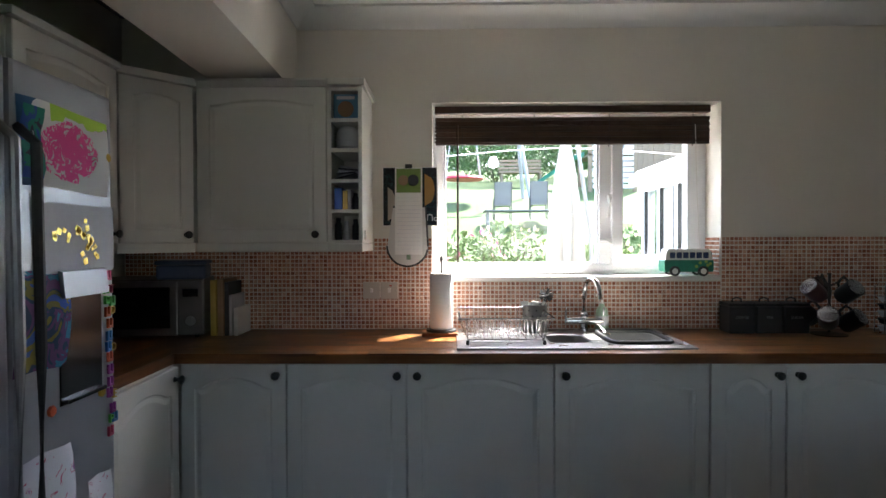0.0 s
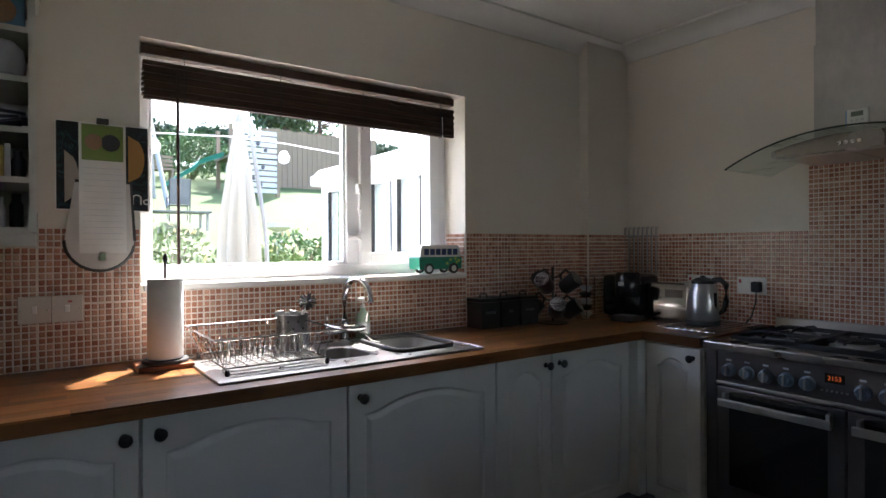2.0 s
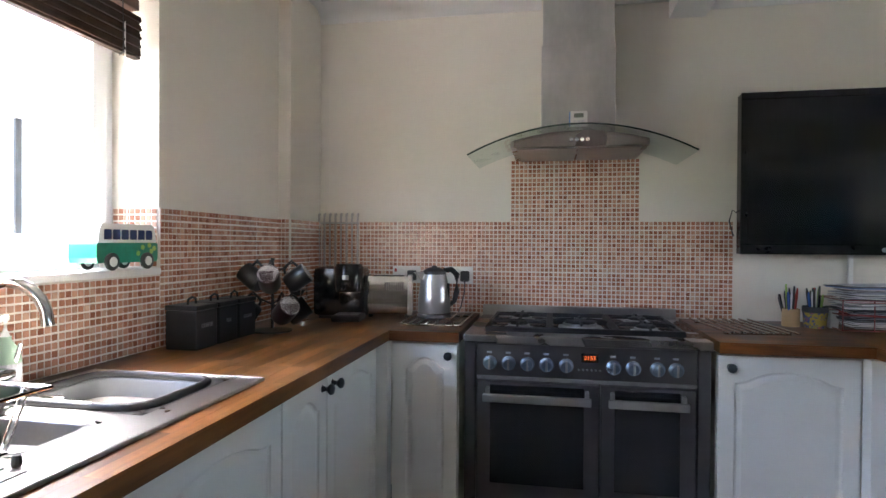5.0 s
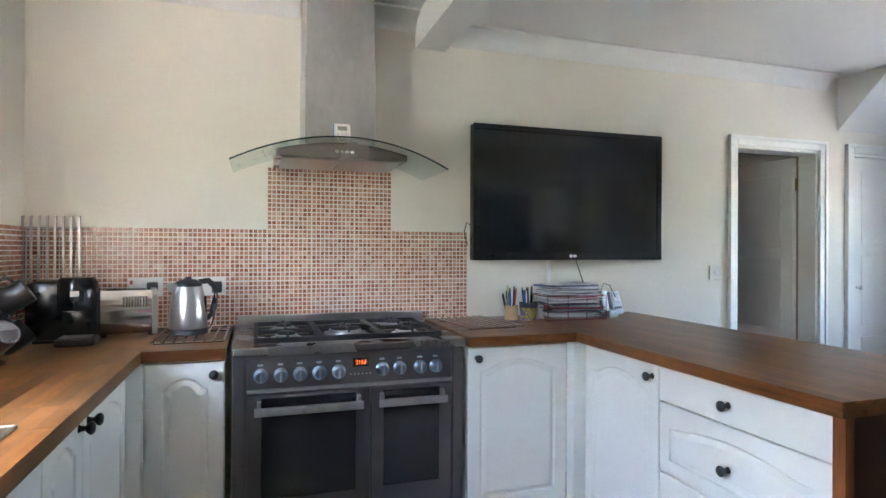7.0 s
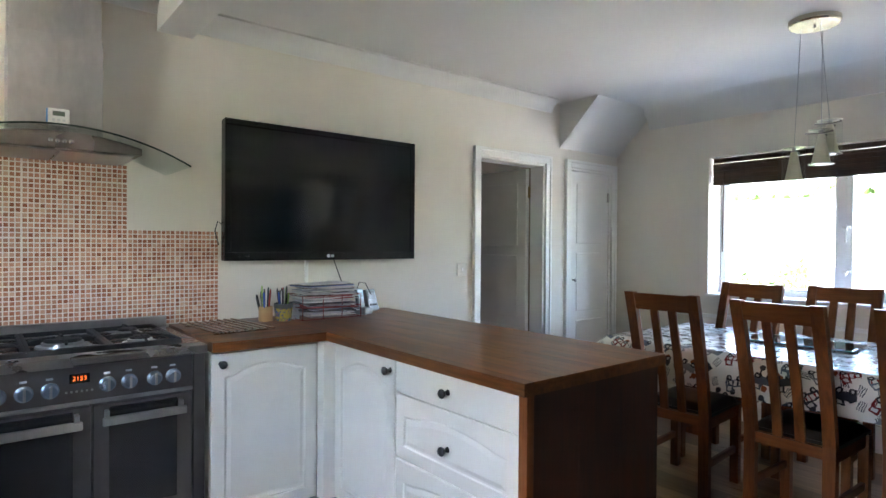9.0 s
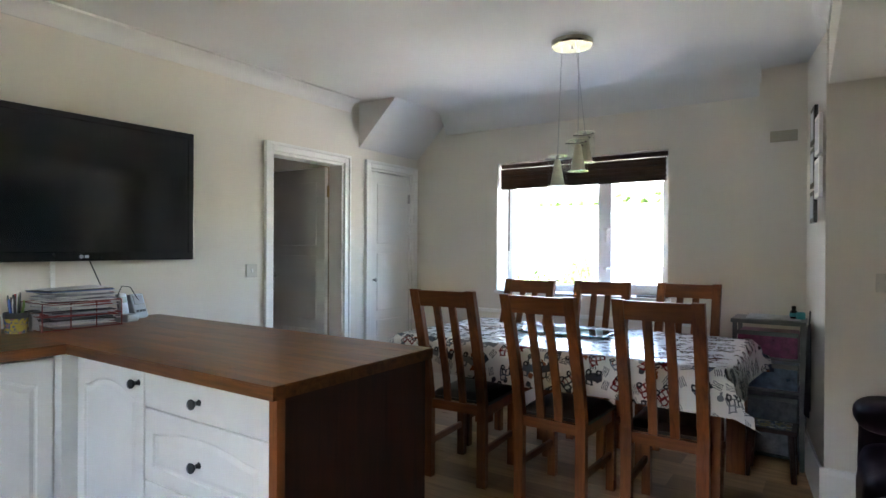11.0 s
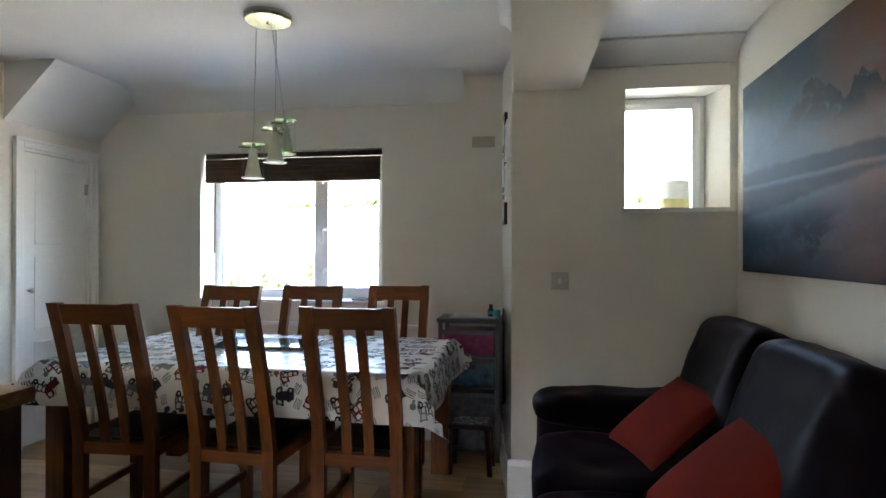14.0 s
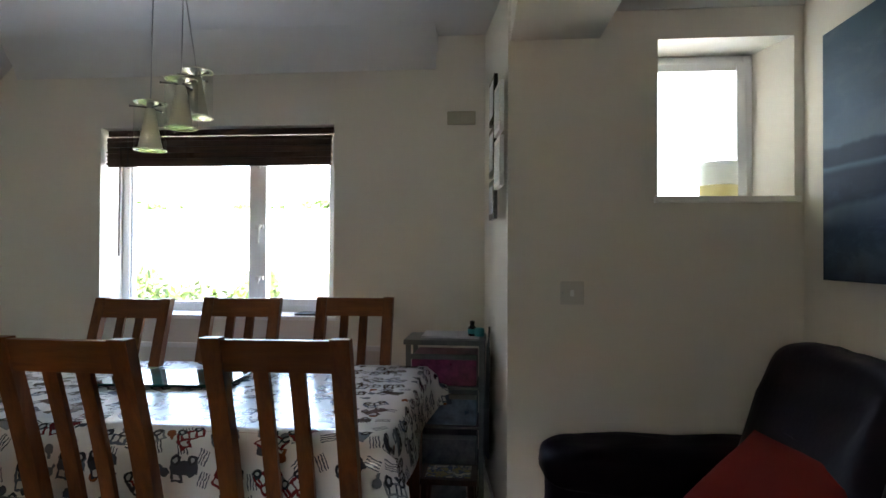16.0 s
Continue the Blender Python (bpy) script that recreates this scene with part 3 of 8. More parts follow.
def base_unit(m, w, knob="r", label="cream base cabinet with an arched panel door", drawers=0, depth=0.55, lines=0):
    t = thing("base_cabinet", m, label, "cabinet", "fitted base cabinets")
    part("body", box(B(), 0.001, 0.024, 0.15, w - 0.001, depth, BASE_TOP), "door", t)
    part("plinth", box(B(), 0, 0.07, 0.0, w, 0.085, 0.149), "plinth", t)
    if drawers:
        for z0, z1 in ((0.155, 0.475), (0.48, 0.725), (0.73, 0.848)):
            tall = z1 - z0 > 0.2
            dr = part("drawer_front", cab_door(w - 0.006, z1 - z0, 0.03, 0.05) if tall else box(B(), 0, 0, 0, w - 0.006, 0.02, z1 - z0, 0.003), "door", t, m=pose(0.003, 0, z0))
            put_knob(dr, w / 2 - 0.015, (z1 - z0) / 2 - (0.01 if tall else 0.0))
    else:
        dr = part("door", cab_door(w - 0.006, 0.693, lines=lines), "door", t, m=pose(0.003, 0, 0.155))
        for k in range(1, lines):
            x = 0.085 + (w - 0.176) * k / lines
            part("bead", box(B(), x - 0.0016, 0.0, 0.1, x + 0.0016, 0.003, 0.57, 0.0008), "door", dr)
        if knob:
            put_knob(dr, w - 0.04 if knob == "r" else 0.04, 0.65)
    return t


YF = -0.585
XS = [-3.62, -3.19, -2.708, -2.122, -1.505, -1.205, -0.70]
for k, kn in enumerate(["r", "r", "l", "r", "l", "r"]):
    kn = {0: "r", 1: "r", 2: "l", 3: "l", 4: "r", 5: "l"}[k]
    base_unit(pose(XS[k], YF, 0), XS[k + 1] - XS[k], kn)
# the sink unit's second knob belongs to the pair of doors below the sink
base_unit(pose(-0.645, -0.63, 0, 0, 0, -90), 0.27, "r", "narrow cream base cabinet beside the range cooker", lines=0)
base_unit(pose(-0.645, -1.845, 0, 0, 0, -90), 0.47, "l", "cream base cabinet beside the range cooker with an arched panel", lines=0)
base_unit(pose(-0.70, -2.372, 0, 0, 0, 180), 0.485, "r", "cream corner cabinet of the peninsula", lines=0)
base_unit(pose(-1.185, -2.372, 0, 0, 0, 180), 0.657, "c", "cream three drawer cabinet of the peninsula", drawers=3)
for p0, p1, m in (((-0.699, -0.629, 0.15), (-0.640, -0.56, BASE_TOP), 0), ((-0.699, -2.392, 0.15), (-0.640, -2.317, BASE_TOP), 0)):
    solid("corner_post", box(B(), *p0, *p1), "door", "cream filler post in the corner of the cabinets", "cabinet trim")
base_unit(pose(-3.60, -1.13, 0, 0, 0, 90), 0.50, "r", "cream base cabinet beside the fridge")
# end of the peninsula
pt = thing("peninsula_end_panel", pose(-1.852, -2.65, 0), "dark stained wooden end panel of the peninsula", "panel")
for a, b in ((-0.42, -0.18), (-0.18, 0.04), (0.04, 0.255)):
    part("board", box(B(), -0.018, a + 0.0003, 0, 0.0, b - 0.0003, BASE_TOP), "endpanel", pt)
part("edge_post", box(B(), -0.022, 0.255, 0, 0.012, 0.285, BASE_TOP, 0.002), "oak", pt, "lighter wooden corner edge")
part("back_panel", box(B(), 0.0, -0.43, 0, 1.85, -0.41, BASE_TOP), "endpanel", pt)

WT0, WT = 0.857, 0.897
STAVES = {}


def block_top(name, rects, along, label):
    """A worktop glued up from staves: a core, and a top layer of single blocks over rects (x0, x1, y0, y1)."""
    t = thing(name, Matrix(), label, "worktop")
    mt = "worktop_y" if along == "y" else ("worktop_worn" if "sink" in name else "worktop")
    bm = B()
    for x0, x1, y0, y1 in rects:
        box(bm, x0, y0, WT0, x1, y1, WT - 0.006)
    part("core", bm, mt, t)
    rs = random.Random(len(name))
    for x0, x1, y0, y1 in rects:
        (a0, a1), (b0, b1) = ((x0, x1), (y0, y1)) if along == "x" else ((y0, y1), (x0, x1))
        rows_ = max(1, round((b1 - b0) / 0.043))
        wd = (b1 - b0) / rows_
        for r_ in range(rows_):
            p = a0
            nxt = a0 + rs.uniform(0.08, 0.36)
            while p < a1 - 1e-6:
                q = min(nxt, a1)
                if a1 - q < 0.07:
                    q = a1
                L = round((q - p) * 50) / 50 if q < a1 else round(q - p, 3)
                q = p + L if q < a1 else a1
                key = (mt, round(L, 3), round(wd, 4))
                if key not in STAVES:
                    bx = box(B(), 0, 0, 0, L - 0.0003, wd - 0.0003, 0.006) if along == "x" else box(B(), 0, 0, 0, wd - 0.0003, L - 0.0003, 0.006)
                    STAVES[key] = mesh_of("stave", bx, mt)
                o = new("stave", STAVES[key])
                o.parent = t
                z = WT - 0.006 + rs.uniform(-0.0002, 0.0002)
                o.matrix_basis = pose(p, b0 + wd * r_, z) if along == "x" else pose(b0 + wd * r_, p, z)
                p, nxt = q, q + rs.uniform(0.2, 0.42)
    return t


block_top("worktop_sink", [(-3.62, -2.14, -0.625, 0.0), (-2.14, -1.55, -0.625, -0.50), (-2.14, -1.55, -0.09, 0.0), (-1.55, -0.001, -0.625, 0.0)], "x", "oiled hardwood block worktop under the window")
block_top("worktop_fridge_side", [(-4.17, -3.621, -1.13, 0.0)], "y", "oiled hardwood block worktop beside the fridge")
block_top("worktop_cooker_side", [(-0.665, -0.001, -0.905, -0.626)], "y", "short hardwood block worktop beside the range cooker")
block_top("worktop_corner", [(-0.675, -0.001, -2.3425, -1.845)], "y", "hardwood block worktop between cooker and peninsula")
block_top("worktop_peninsula", [(-1.883, -0.001, -3.10, -2.343)], "x", "oiled hardwood block top of the peninsula")

# ---- wall cabinets ----
def letters(text, size, material, parent, m, depth=0.001, name="lettering", label=""):
    """Raised lettering in the built-in font, reading along local x with z up, facing -y."""
    cu = bpy.data.curves.new("text", "FONT")
    cu.body, cu.size, cu.extrude, cu.align_x, cu.align_y = text, size, depth, "CENTER", "CENTER"
    tmp = bpy.data.objects.new("text", cu)
    me = bpy.data.meshes.new_from_object(tmp)
    bpy.data.objects.remove(tmp)
    me.transform(pose(0, 0, 0, 90))
    me.materials.append(M[material] if isinstance(material, str) else material)
    ob = new(name, me)
    ob.parent, ob.matrix_basis = parent, m
    if label:
        ob["label"] = label
    return ob


def plain(name, col, rough=0.6, **kw):
    if name not in M:
        M[name] = mat(name, col, rough, **kw)
    return name


t = thing("wall_cabinet", pose(-3.66, -0.33, 0), "cream wall cabinet with an arched panel door", "cabinet", "wall cabinets")
part("body", box(B(), 0.0, 0.022, 1.33, 0.585, 0.33, 2.02), "door", t)
dr = part("door", cab_door(0.575, 0.685, 0.022), "door", t, m=pose(0.006, 0, 1.333))
put_knob(dr, 0.53, 0.035)
part("pelmet", box(B(), 0, 0.004, 1.29, 0.585, 0.022, 1.329, 0.004), "door", t)
part("cornice", prism(B(), [(-0.012, 2.055), (-0.012, 2.045), (0.0, 2.022), (0.33, 2.022), (0.33, 2.055)], 0, 0.585, "x"), "door", t)
t = thing("wall_cabinet", pose(-3.875, -0.56, 0, 0, 0, 46.5), "cream corner wall cabinet with a diagonal door", "cabinet", "wall cabinets")
dr = part("door", cab_door(0.30, 0.685, 0.018), "door", t, m=pose(0.006, 0, 1.333))
put_knob(dr, 0.265, 0.035)
bm = prism(B(), [(0.0, 0.022), (0.31, 0.022), (0.52, 0.22), (0.22, 0.5), (-0.16, 0.20)], 1.33, 2.02, "z")
part("body", bm, "door", t)
part("pelmet", box(B(), 0, 0.004, 1.29, 0.312, 0.022, 1.329, 0.003), "door", t)
part("cornice", box(B(), -0.004, -0.01, 2.022, 0.316, 0.10, 2.055, 0.004), "door", t)
t = thing("wall_cabinet", pose(-3.865, -1.13, 0, 0, 0, 90), "cream cabinet fixed over the fridge end", "cabinet", "wall cabinets")
part("body", box(B(), 0, 0.022, 1.33, 0.56, 0.30, 2.03), "door", t)
dr = part("door", cab_door(0.55, 0.69, 0.02), "door", t, m=pose(0.005, 0, 1.335))
put_knob(dr, 0.51, 0.035)
part("cornice", box(B(), -0.01, -0.012, 2.032, 0.565, 0.30, 2.06, 0.004), "door", t)

t = thing("open_shelf_unit", pose(-3.072, -0.33, 0), "narrow cream open shelf unit packed with small things", "shelf", "wall cabinets")
SH = [1.335, 1.47, 1.604, 1.74, 1.872, 2.008]
part("side_panel", box(B(), 0.0, 0, 1.33, 0.015, 0.33, 2.02), "door", t)
part("side_panel", box(B(), 0.135, 0, 1.33, 0.152, 0.33, 2.02), "door", t)
part("back_panel", box(B(), 0.015, 0.31, 1.33, 0.135, 0.33, 2.02), "door", t)
for z in SH:
    part("shelf", box(B(), 0.015, 0.0, z - 0.008, 0.135, 0.31, z + 0.008), "door", t)
part("pelmet", box(B(), 0, 0.0, 1.29, 0.152, 0.33, 1.326, 0.004), "door", t)
part("cornice", box(B(), 0, -0.012, 2.022, 0.165, 0.33, 2.055, 0.004), "door", t)
part("hook_plate", box(B(), 0.152, 0.04, 1.345, 0.155, 0.075, 1.385, 0.001), "chrome", t)
plain("blue_print", (0.10, 0.26, 0.40), 0.4)
plain("tan_print", (0.30, 0.18, 0.10), 0.5)
plain("dark_print", (0.03, 0.03, 0.04), 0.4)
plain("pale_print", (0.55, 0.56, 0.58), 0.5)
plain("deep_blue", (0.03, 0.10, 0.42), 0.4)
plain("yellow_card", (0.55, 0.38, 0.08), 0.5)
t = thing("story_box", pose(-3.052, -0.30, 1.881), "small blue picture box standing in the shelf", "box")
part("box", box(B(), 0, 0, 0, 0.11, 0.03, 0.112, 0.002), "blue_print", t)
part("picture", lathe(B(), [(0.036, 0), (0.033, 0.0015), (0, 0.002)], 18, pose(0.055, -0.0005, 0.045, 90)), "tan_print", t)
part("title_bar", box(B(), 0.015, -0.001, 0.088, 0.095, 0.0005, 0.102), "pale_print", t)
bm = lathe(B(), [(0.03, 0), (0.052, 0.012), (0.055, 0.045), (0.05, 0.085), (0.03, 0.105), (0, 0.108)], 20, pose(-2.996, -0.25, 1.749))
solid("jar", bm, "pale_print", "round pale pottery jar on the shelf", "jar", smooth=50)
t = thing("paper_bundle", pose(-3.05, -0.29, 1.613), "loose bundle of folded papers on the shelf", "papers")
for k in range(6):
    part("sheet", box(B(), 0, 0, 0, 0.10 - 0.008 * (k % 3), 0.14, 0.007), "pale_print" if k % 2 else "dark_print", t, m=pose(0.004 * k, 0.01 * (k % 2), 0.012 * k, 0, -14 + 5 * k, 0))
for k, (x, w, hh, c) in enumerate([(0, 0.036, 0.098, "deep_blue"), (0.038, 0.022, 0.085, "yellow_card"), (0.062, 0.014, 0.09, "pale_print")]):
    solid("packet", box(B(), -3.052 + x, -0.30, 1.479, -3.052 + x + w, -0.2, 1.479 + hh, 0.002), c, ["blue cardboard packet on the shelf", "yellow cardboard packet on the shelf", "slim white packet on the shelf"][k], "packet")
for k in range(2):
    bm = lathe(B(), [(0.0155, 0), (0.0165, 0.004), (0.0165, 0.05), (0.010, 0.06), (0.010, 0.075), (0, 0.076)], 14, pose(-2.96 + 0.0 * k, -0.27 + 0.05 * k, 1.479))
    solid("bottle", bm, "pale_print" if k else "dark_print", "small capped bottle on the shelf", "bottle", smooth=40)
for k, (x, hh, c) in enumerate([(-3.04, 0.10, "dark_print"), (-3.005, 0.085, "pale_print"), (-2.965, 0.095, "dark_print")]):
    bm = lathe(B(), [(0.015, 0), (0.0165, 0.004), (0.0165, hh - 0.03), (0.011, hh - 0.02), (0.011, hh), (0, hh + 0.001)], 14, pose(x, -0.26 + 0.01 * k, 1.343))
    solid("bottle", bm, c, "small dark bottle on the lowest shelf", "bottle", smooth=40)

# ---- fridge and what hangs on it ----
M["fridge"] = mat("silver_fridge", (0.34, 0.35, 0.37), 0.32, 0.75, var=0.05, scale=3, bump=0.04, bscale=120)
t = thing("fridge_freezer", pose(-3.5, -2.13, 0, 0, 0, 90), "tall silver double door fridge covered in drawings and magnets", "fridge")
part("body", box(B(), 0, 0.075, 0.02, 0.90, 0.65, 1.745, 0.006), "blackmatt", t)
dl = part("door", box(B(), 0.002, 0, 0.06, 0.505, 0.07, 1.75, 0.012), "fridge", t)
drr = part("door", box(B(), 0.515, 0, 0.06, 0.898, 0.07, 1.75, 0.012), "fridge", t)
for x, p_ in ((0.47, dl), (0.535, drr)):
    bm = tube(B(), [(x, 0.0, 0.62), (x, -0.045, 0.66), (x, -0.05, 1.1), (x, -0.045, 1.56), (x, 0.0, 1.60)], 0.012, 10)
    part("handle", bm, "blackmatt" if p_ is drr else "fridge", p_)
part("dispenser", box(B(), 0.665, -0.004, 0.93, 0.835, 0.002, 1.20, 0.003), "blackgloss", drr, "black water dispenser recess")
part("dispenser_hood", prism(B(), [(0.0, 1.20), (-0.022, 1.20), (-0.016, 1.265), (0.0, 1.27)], 0.66, 0.84, "x"), "fridge", drr)
part("drip_tray", box(B(), 0.67, -0.02, 0.935, 0.83, 0.0, 0.945, 0.002), "blackgloss", drr)


def drawing_mat(name, cols, scale, seed):
    m = bpy.data.materials.new(name)
    m.use_nodes = True
    n, ln = m.node_tree.nodes, m.node_tree.links.new
    co, mp, nz, rp = n.new("ShaderNodeTexCoord"), n.new("ShaderNodeMapping"), n.new("ShaderNodeTexNoise"), n.new("ShaderNodeValToRGB")
    mp.inputs["Location"].default_value = (seed, seed * 1.7, seed * 0.3)
    nz.inputs["Scale"].default_value, nz.inputs["Detail"].default_value, nz.inputs["Distortion"].default_value = scale, 3, 1.2
    ln(co.outputs["Object"], mp.inputs[0])
    ln(mp.outputs[0], nz.inputs["Vector"])
    ln(nz.outputs["Fac"], rp.inputs[0])
    rp.color_ramp.interpolation = "CONSTANT"
    els = rp.color_ramp.elements
    while len(els) < len(cols):
        els.new(0.5)
    for e, (p, c) in zip(els, cols):
        e.position, e.color = p, (*c, 1)
    ln(rp.outputs[0], n["Principled BSDF"].inputs["Base Color"])
    n["Principled BSDF"].inputs["Roughness"].default_value = 0.8
    return m


def scribble_mat(name, centre, reach):
    """White paper with a pink scribbled blot, a green band at the top and blue marks down one edge; centre and reach are (y, z)."""
    m = bpy.data.materials.new(name)
    m.use_nodes = True
    n, ln = m.node_tree.nodes, m.node_tree.links.new
    co, sx, nz, fine = n.new("ShaderNodeTexCoord"), n.new("ShaderNodeSeparateXYZ"), n.new("ShaderNodeTexNoise"), n.new("ShaderNodeTexNoise")
    nz.inputs["Scale"].default_value, nz.inputs["Detail"].default_value, nz.inputs["Distortion"].default_value = 34, 3, 2.5
    fine.inputs["Scale"].default_value = 12
    ln(co.outputs["Object"], sx.inputs[0])
    ln(co.outputs["Object"], nz.inputs["Vector"])
    ln(co.outputs["Object"], fine.inputs["Vector"])

    def calc(kind, p, q):
        w = n.new("ShaderNodeMath")
        w.operation = kind
        for s_, v_ in zip(w.inputs, (p, q)):
            if isinstance(v_, (int, float)):
                s_.default_value = v_
            else:
                ln(v_, s_)
        return w.outputs[0]

    def lay(under, mask, colour):
        mx = n.new("ShaderNodeMix")
        mx.data_type = "RGBA"
        ln(mask, mx.inputs["Factor"])
        mx.inputs["B"].default_value = (*colour, 1)
        if isinstance(under, tuple):
            mx.inputs["A"].default_value = (*under, 1)
        else:
            ln(under, mx.inputs["A"])
        return mx.outputs["Result"]
    u = calc("DIVIDE", calc("SUBTRACT", sx.outputs[1], centre[0]), reach[0])
    v = calc("DIVIDE", calc("SUBTRACT", sx.outputs[2], centre[1]), reach[1])
    wob = calc("MULTIPLY", calc("SUBTRACT", fine.outputs["Fac"], 0.5), 1.3)
    far = calc("ADD", calc("ADD", calc("MULTIPLY", u, u), calc("MULTIPLY", v, v)), wob)
    pink = calc("MULTIPLY", calc("LESS_THAN", far, 1.0), calc("GREATER_THAN", calc("SUBTRACT", nz.outputs["Fac"], calc("MULTIPLY", far, 0.12)), 0.36))
    tone = lay((0.70, 0.69, 0.68), pink, (0.78, 0.07, 0.30))
    tone = lay(tone, calc("MULTIPLY", calc("GREATER_THAN", calc("ADD", v, wob), 1.02), calc("GREATER_THAN", u, -0.6)), (0.36, 0.58, 0.05))
    tone = lay(tone, calc("LESS_THAN", calc("ADD", u, wob), -1.15), (0.03, 0.10, 0.20))
    ln(tone, n["Principled BSDF"].inputs["Base Color"])
    n["Principled BSDF"].inputs["Roughness"].default_value = 0.8
    return m


M["draw_pink"] = scribble_mat("pink_crayon_drawing", (-1.42, 1.565), (0.115, 0.075))
M["draw_green"] = drawing_mat("green_blue_crayon", [(0, (0.02, 0.08, 0.32)), (0.45, (0.01, 0.2, 0.15)), (0.6, (0.03, 0.02, 0.05)), (0.7, (0.5, 0.5, 0.5))], 14, 9.0)
M["draw_dark"] = drawing_mat("dark_poster_paint", [(0, (0.04, 0.10, 0.34)), (0.40, (0.17, 0.15, 0.02)), (0.48, (0.02, 0.05, 0.10)), (0.53, (0.12, 0.05, 0.14)), (0.59, (0.04, 0.20, 0.30)), (0.66, (0.45, 0.45, 0.47))], 11, 5.0)
M["draw_pale"] = drawing_mat("pale_felt_tip_drawing", [(0, (0.6, 0.6, 0.63)), (0.6, (0.5, 0.12, 0.2)), (0.64, (0.6, 0.6, 0.63)), (0.7, (0.45, 0.2, 0.4))], 26, 11.0)


def sheet(name, x0, y0, z0, y1, z1, material, label, curl=0.006, lean=0.0):
    """A paper on the fridge door, bulging slightly; y runs along the door."""
    def f(u, v):
        return Vector((x0 + 0.001 + curl * math.sin(math.pi * v) * (0.4 + 0.6 * u) + 0.002 * math.sin(9 * u), y0 + (y1 - y0) * u + lean * v, z0 + (z1 - z0) * v + 0.004 * math.sin(5 * u)))
    return solid(name, grid_surface(B(), f, 8, 8), material, label, "drawing", smooth=60)


XF = -3.499
sheet("pink_drawing", XF, -1.60, 1.468, -1.262, 1.672, "draw_pink", "pink crayon drawing stuck on the fridge door")
solid("crayon_edge", grid_surface(B(), lambda u, v: Vector((XF + 0.0085 + 0.002 * math.sin(math.pi * v), -1.595 + 0.07 * u + 0.01 * math.sin(8 * v), 1.485 + 0.17 * v)), 4, 6), "draw_green", "dark blue and green scribble on the drawing's edge", "drawing")
t = thing("star_card", pose(XF, -1.545, 1.262, 0, 0, 90), "grey card with scattered gold squares on the fridge", "card")
part("card", box(B(), 0, -0.003, 0, 0.31, -0.001, 0.175), plain("grey_card", (0.42, 0.43, 0.46), 0.5), t)
M["gold"] = mat("gold_foil", (0.75, 0.55, 0.16), 0.25, 1.0, var=0.15, scale=40)
rnd = random.Random(4)
for k in range(26):
    a, r = rnd.uniform(0.1, math.pi - 0.1) * (1 if k % 3 else -0.4), rnd.uniform(0.03, 0.085)
    s = rnd.uniform(0.005, 0.009)
    part("gold_square", box(B(), -s, -0.0045, -s, s, -0.003, s), "gold", t, m=pose(0.15 + r * math.cos(a) * 1.15, 0, 0.07 + r * math.sin(a) * 0.8, 0, rnd.uniform(0, 90), 0))
part("dark_strap", prism(B(), [(0.0, 0.0), (0.006, 0.0), (0.012, 0.16), (0.014, 0.185), (-0.008, 0.185)], -0.005, -0.003, "y"), "blackmatt", t)
sheet("dark_painting", XF, -1.62, 1.035, -1.445, 1.27, "draw_dark", "dark poster paint picture stuck on the fridge door", 0.012, 0.012)
sheet("pale_drawing", XF, -1.60, 0.62, -1.43, 0.835, "draw_pale", "pale felt tip drawing low on the fridge door", 0.012, 0.0)
sheet("pale_drawing", XF, -1.36, 0.55, -1.26, 0.70, "draw_pale", "small felt tip drawing low on the fridge door", 0.006, 0.0)
t = thing("warranty_sticker", pose(XF, -1.275, 1.625, 0, 0, 90), "dark square sticker with a white number on the fridge", "sticker")
part("label", box(B(), -0.019, -0.002, -0.027, 0.019, -0.0005, 0.03), "dark_print", t)
letters("10", 0.032, "white", t, pose(0, -0.0028, 0.012), 0.0006)
part("text_bar", box(B(), -0.013, -0.003, -0.018, 0.013, -0.002, -0.014), "pale_print", t)
COLS = [(0.45, 0.05, 0.12), (0.08, 0.42, 0.08), (0.5, 0.09, 0.03), (0.5, 0.32, 0.03), (0.03, 0.18, 0.42), (0.25, 0.03, 0.25)]
for k, (dy, z, ch, c) in enumerate([(0.0, 1.245, "", 0), (-0.012, 1.205, "A", 1), (0.012, 1.205, "T", 0), (-0.008, 1.175, "D", 1), (0.016, 1.172, "", 1), (-0.006, 1.143, "", 2), (0.014, 1.145, "D", 3), (0.004, 1.11, "", 2), (0.0, 1.075, "", 4), (-0.004, 1.045, "", 4), (0.016, 1.04, "D", 3), (0.002, 1.015, "", 2), (0.004, 0.98, "", 5), (0.004, 0.945, "", 5), (0.0, 0.915, "", 5), (0.02, 0.905, "E", 3), (0.014, 0.868, "", 5), (0.004, 0.838, "P", 1), (0.022, 0.84, "", 4), (0.002, 0.805, "", 0)]):
    t = thing("letter_magnet", pose(XF, -1.265 + dy, z, 0, 0, 90), "coloured plastic letter magnet on the fridge", "magnet", "letter magnets")
    mt = M[plain("magnet_%d" % c, COLS[c], 0.35)]
    if ch:
        letters(ch, 0.034, mt, t, pose(0, -0.005, 0), 0.004, "letter")
    else:
        bm = box(B(), -0.011, -0.009, -0.014, 0.011, -0.001, -0.006, 0.002)
        box(bm, -0.011, -0.009, -0.007, -0.004, -0.001, 0.014, 0.002)
        box(bm, 0.004, -0.009, -0.007, 0.011, -0.001, 0.014, 0.002)
        part("letter", bm, mt, t)
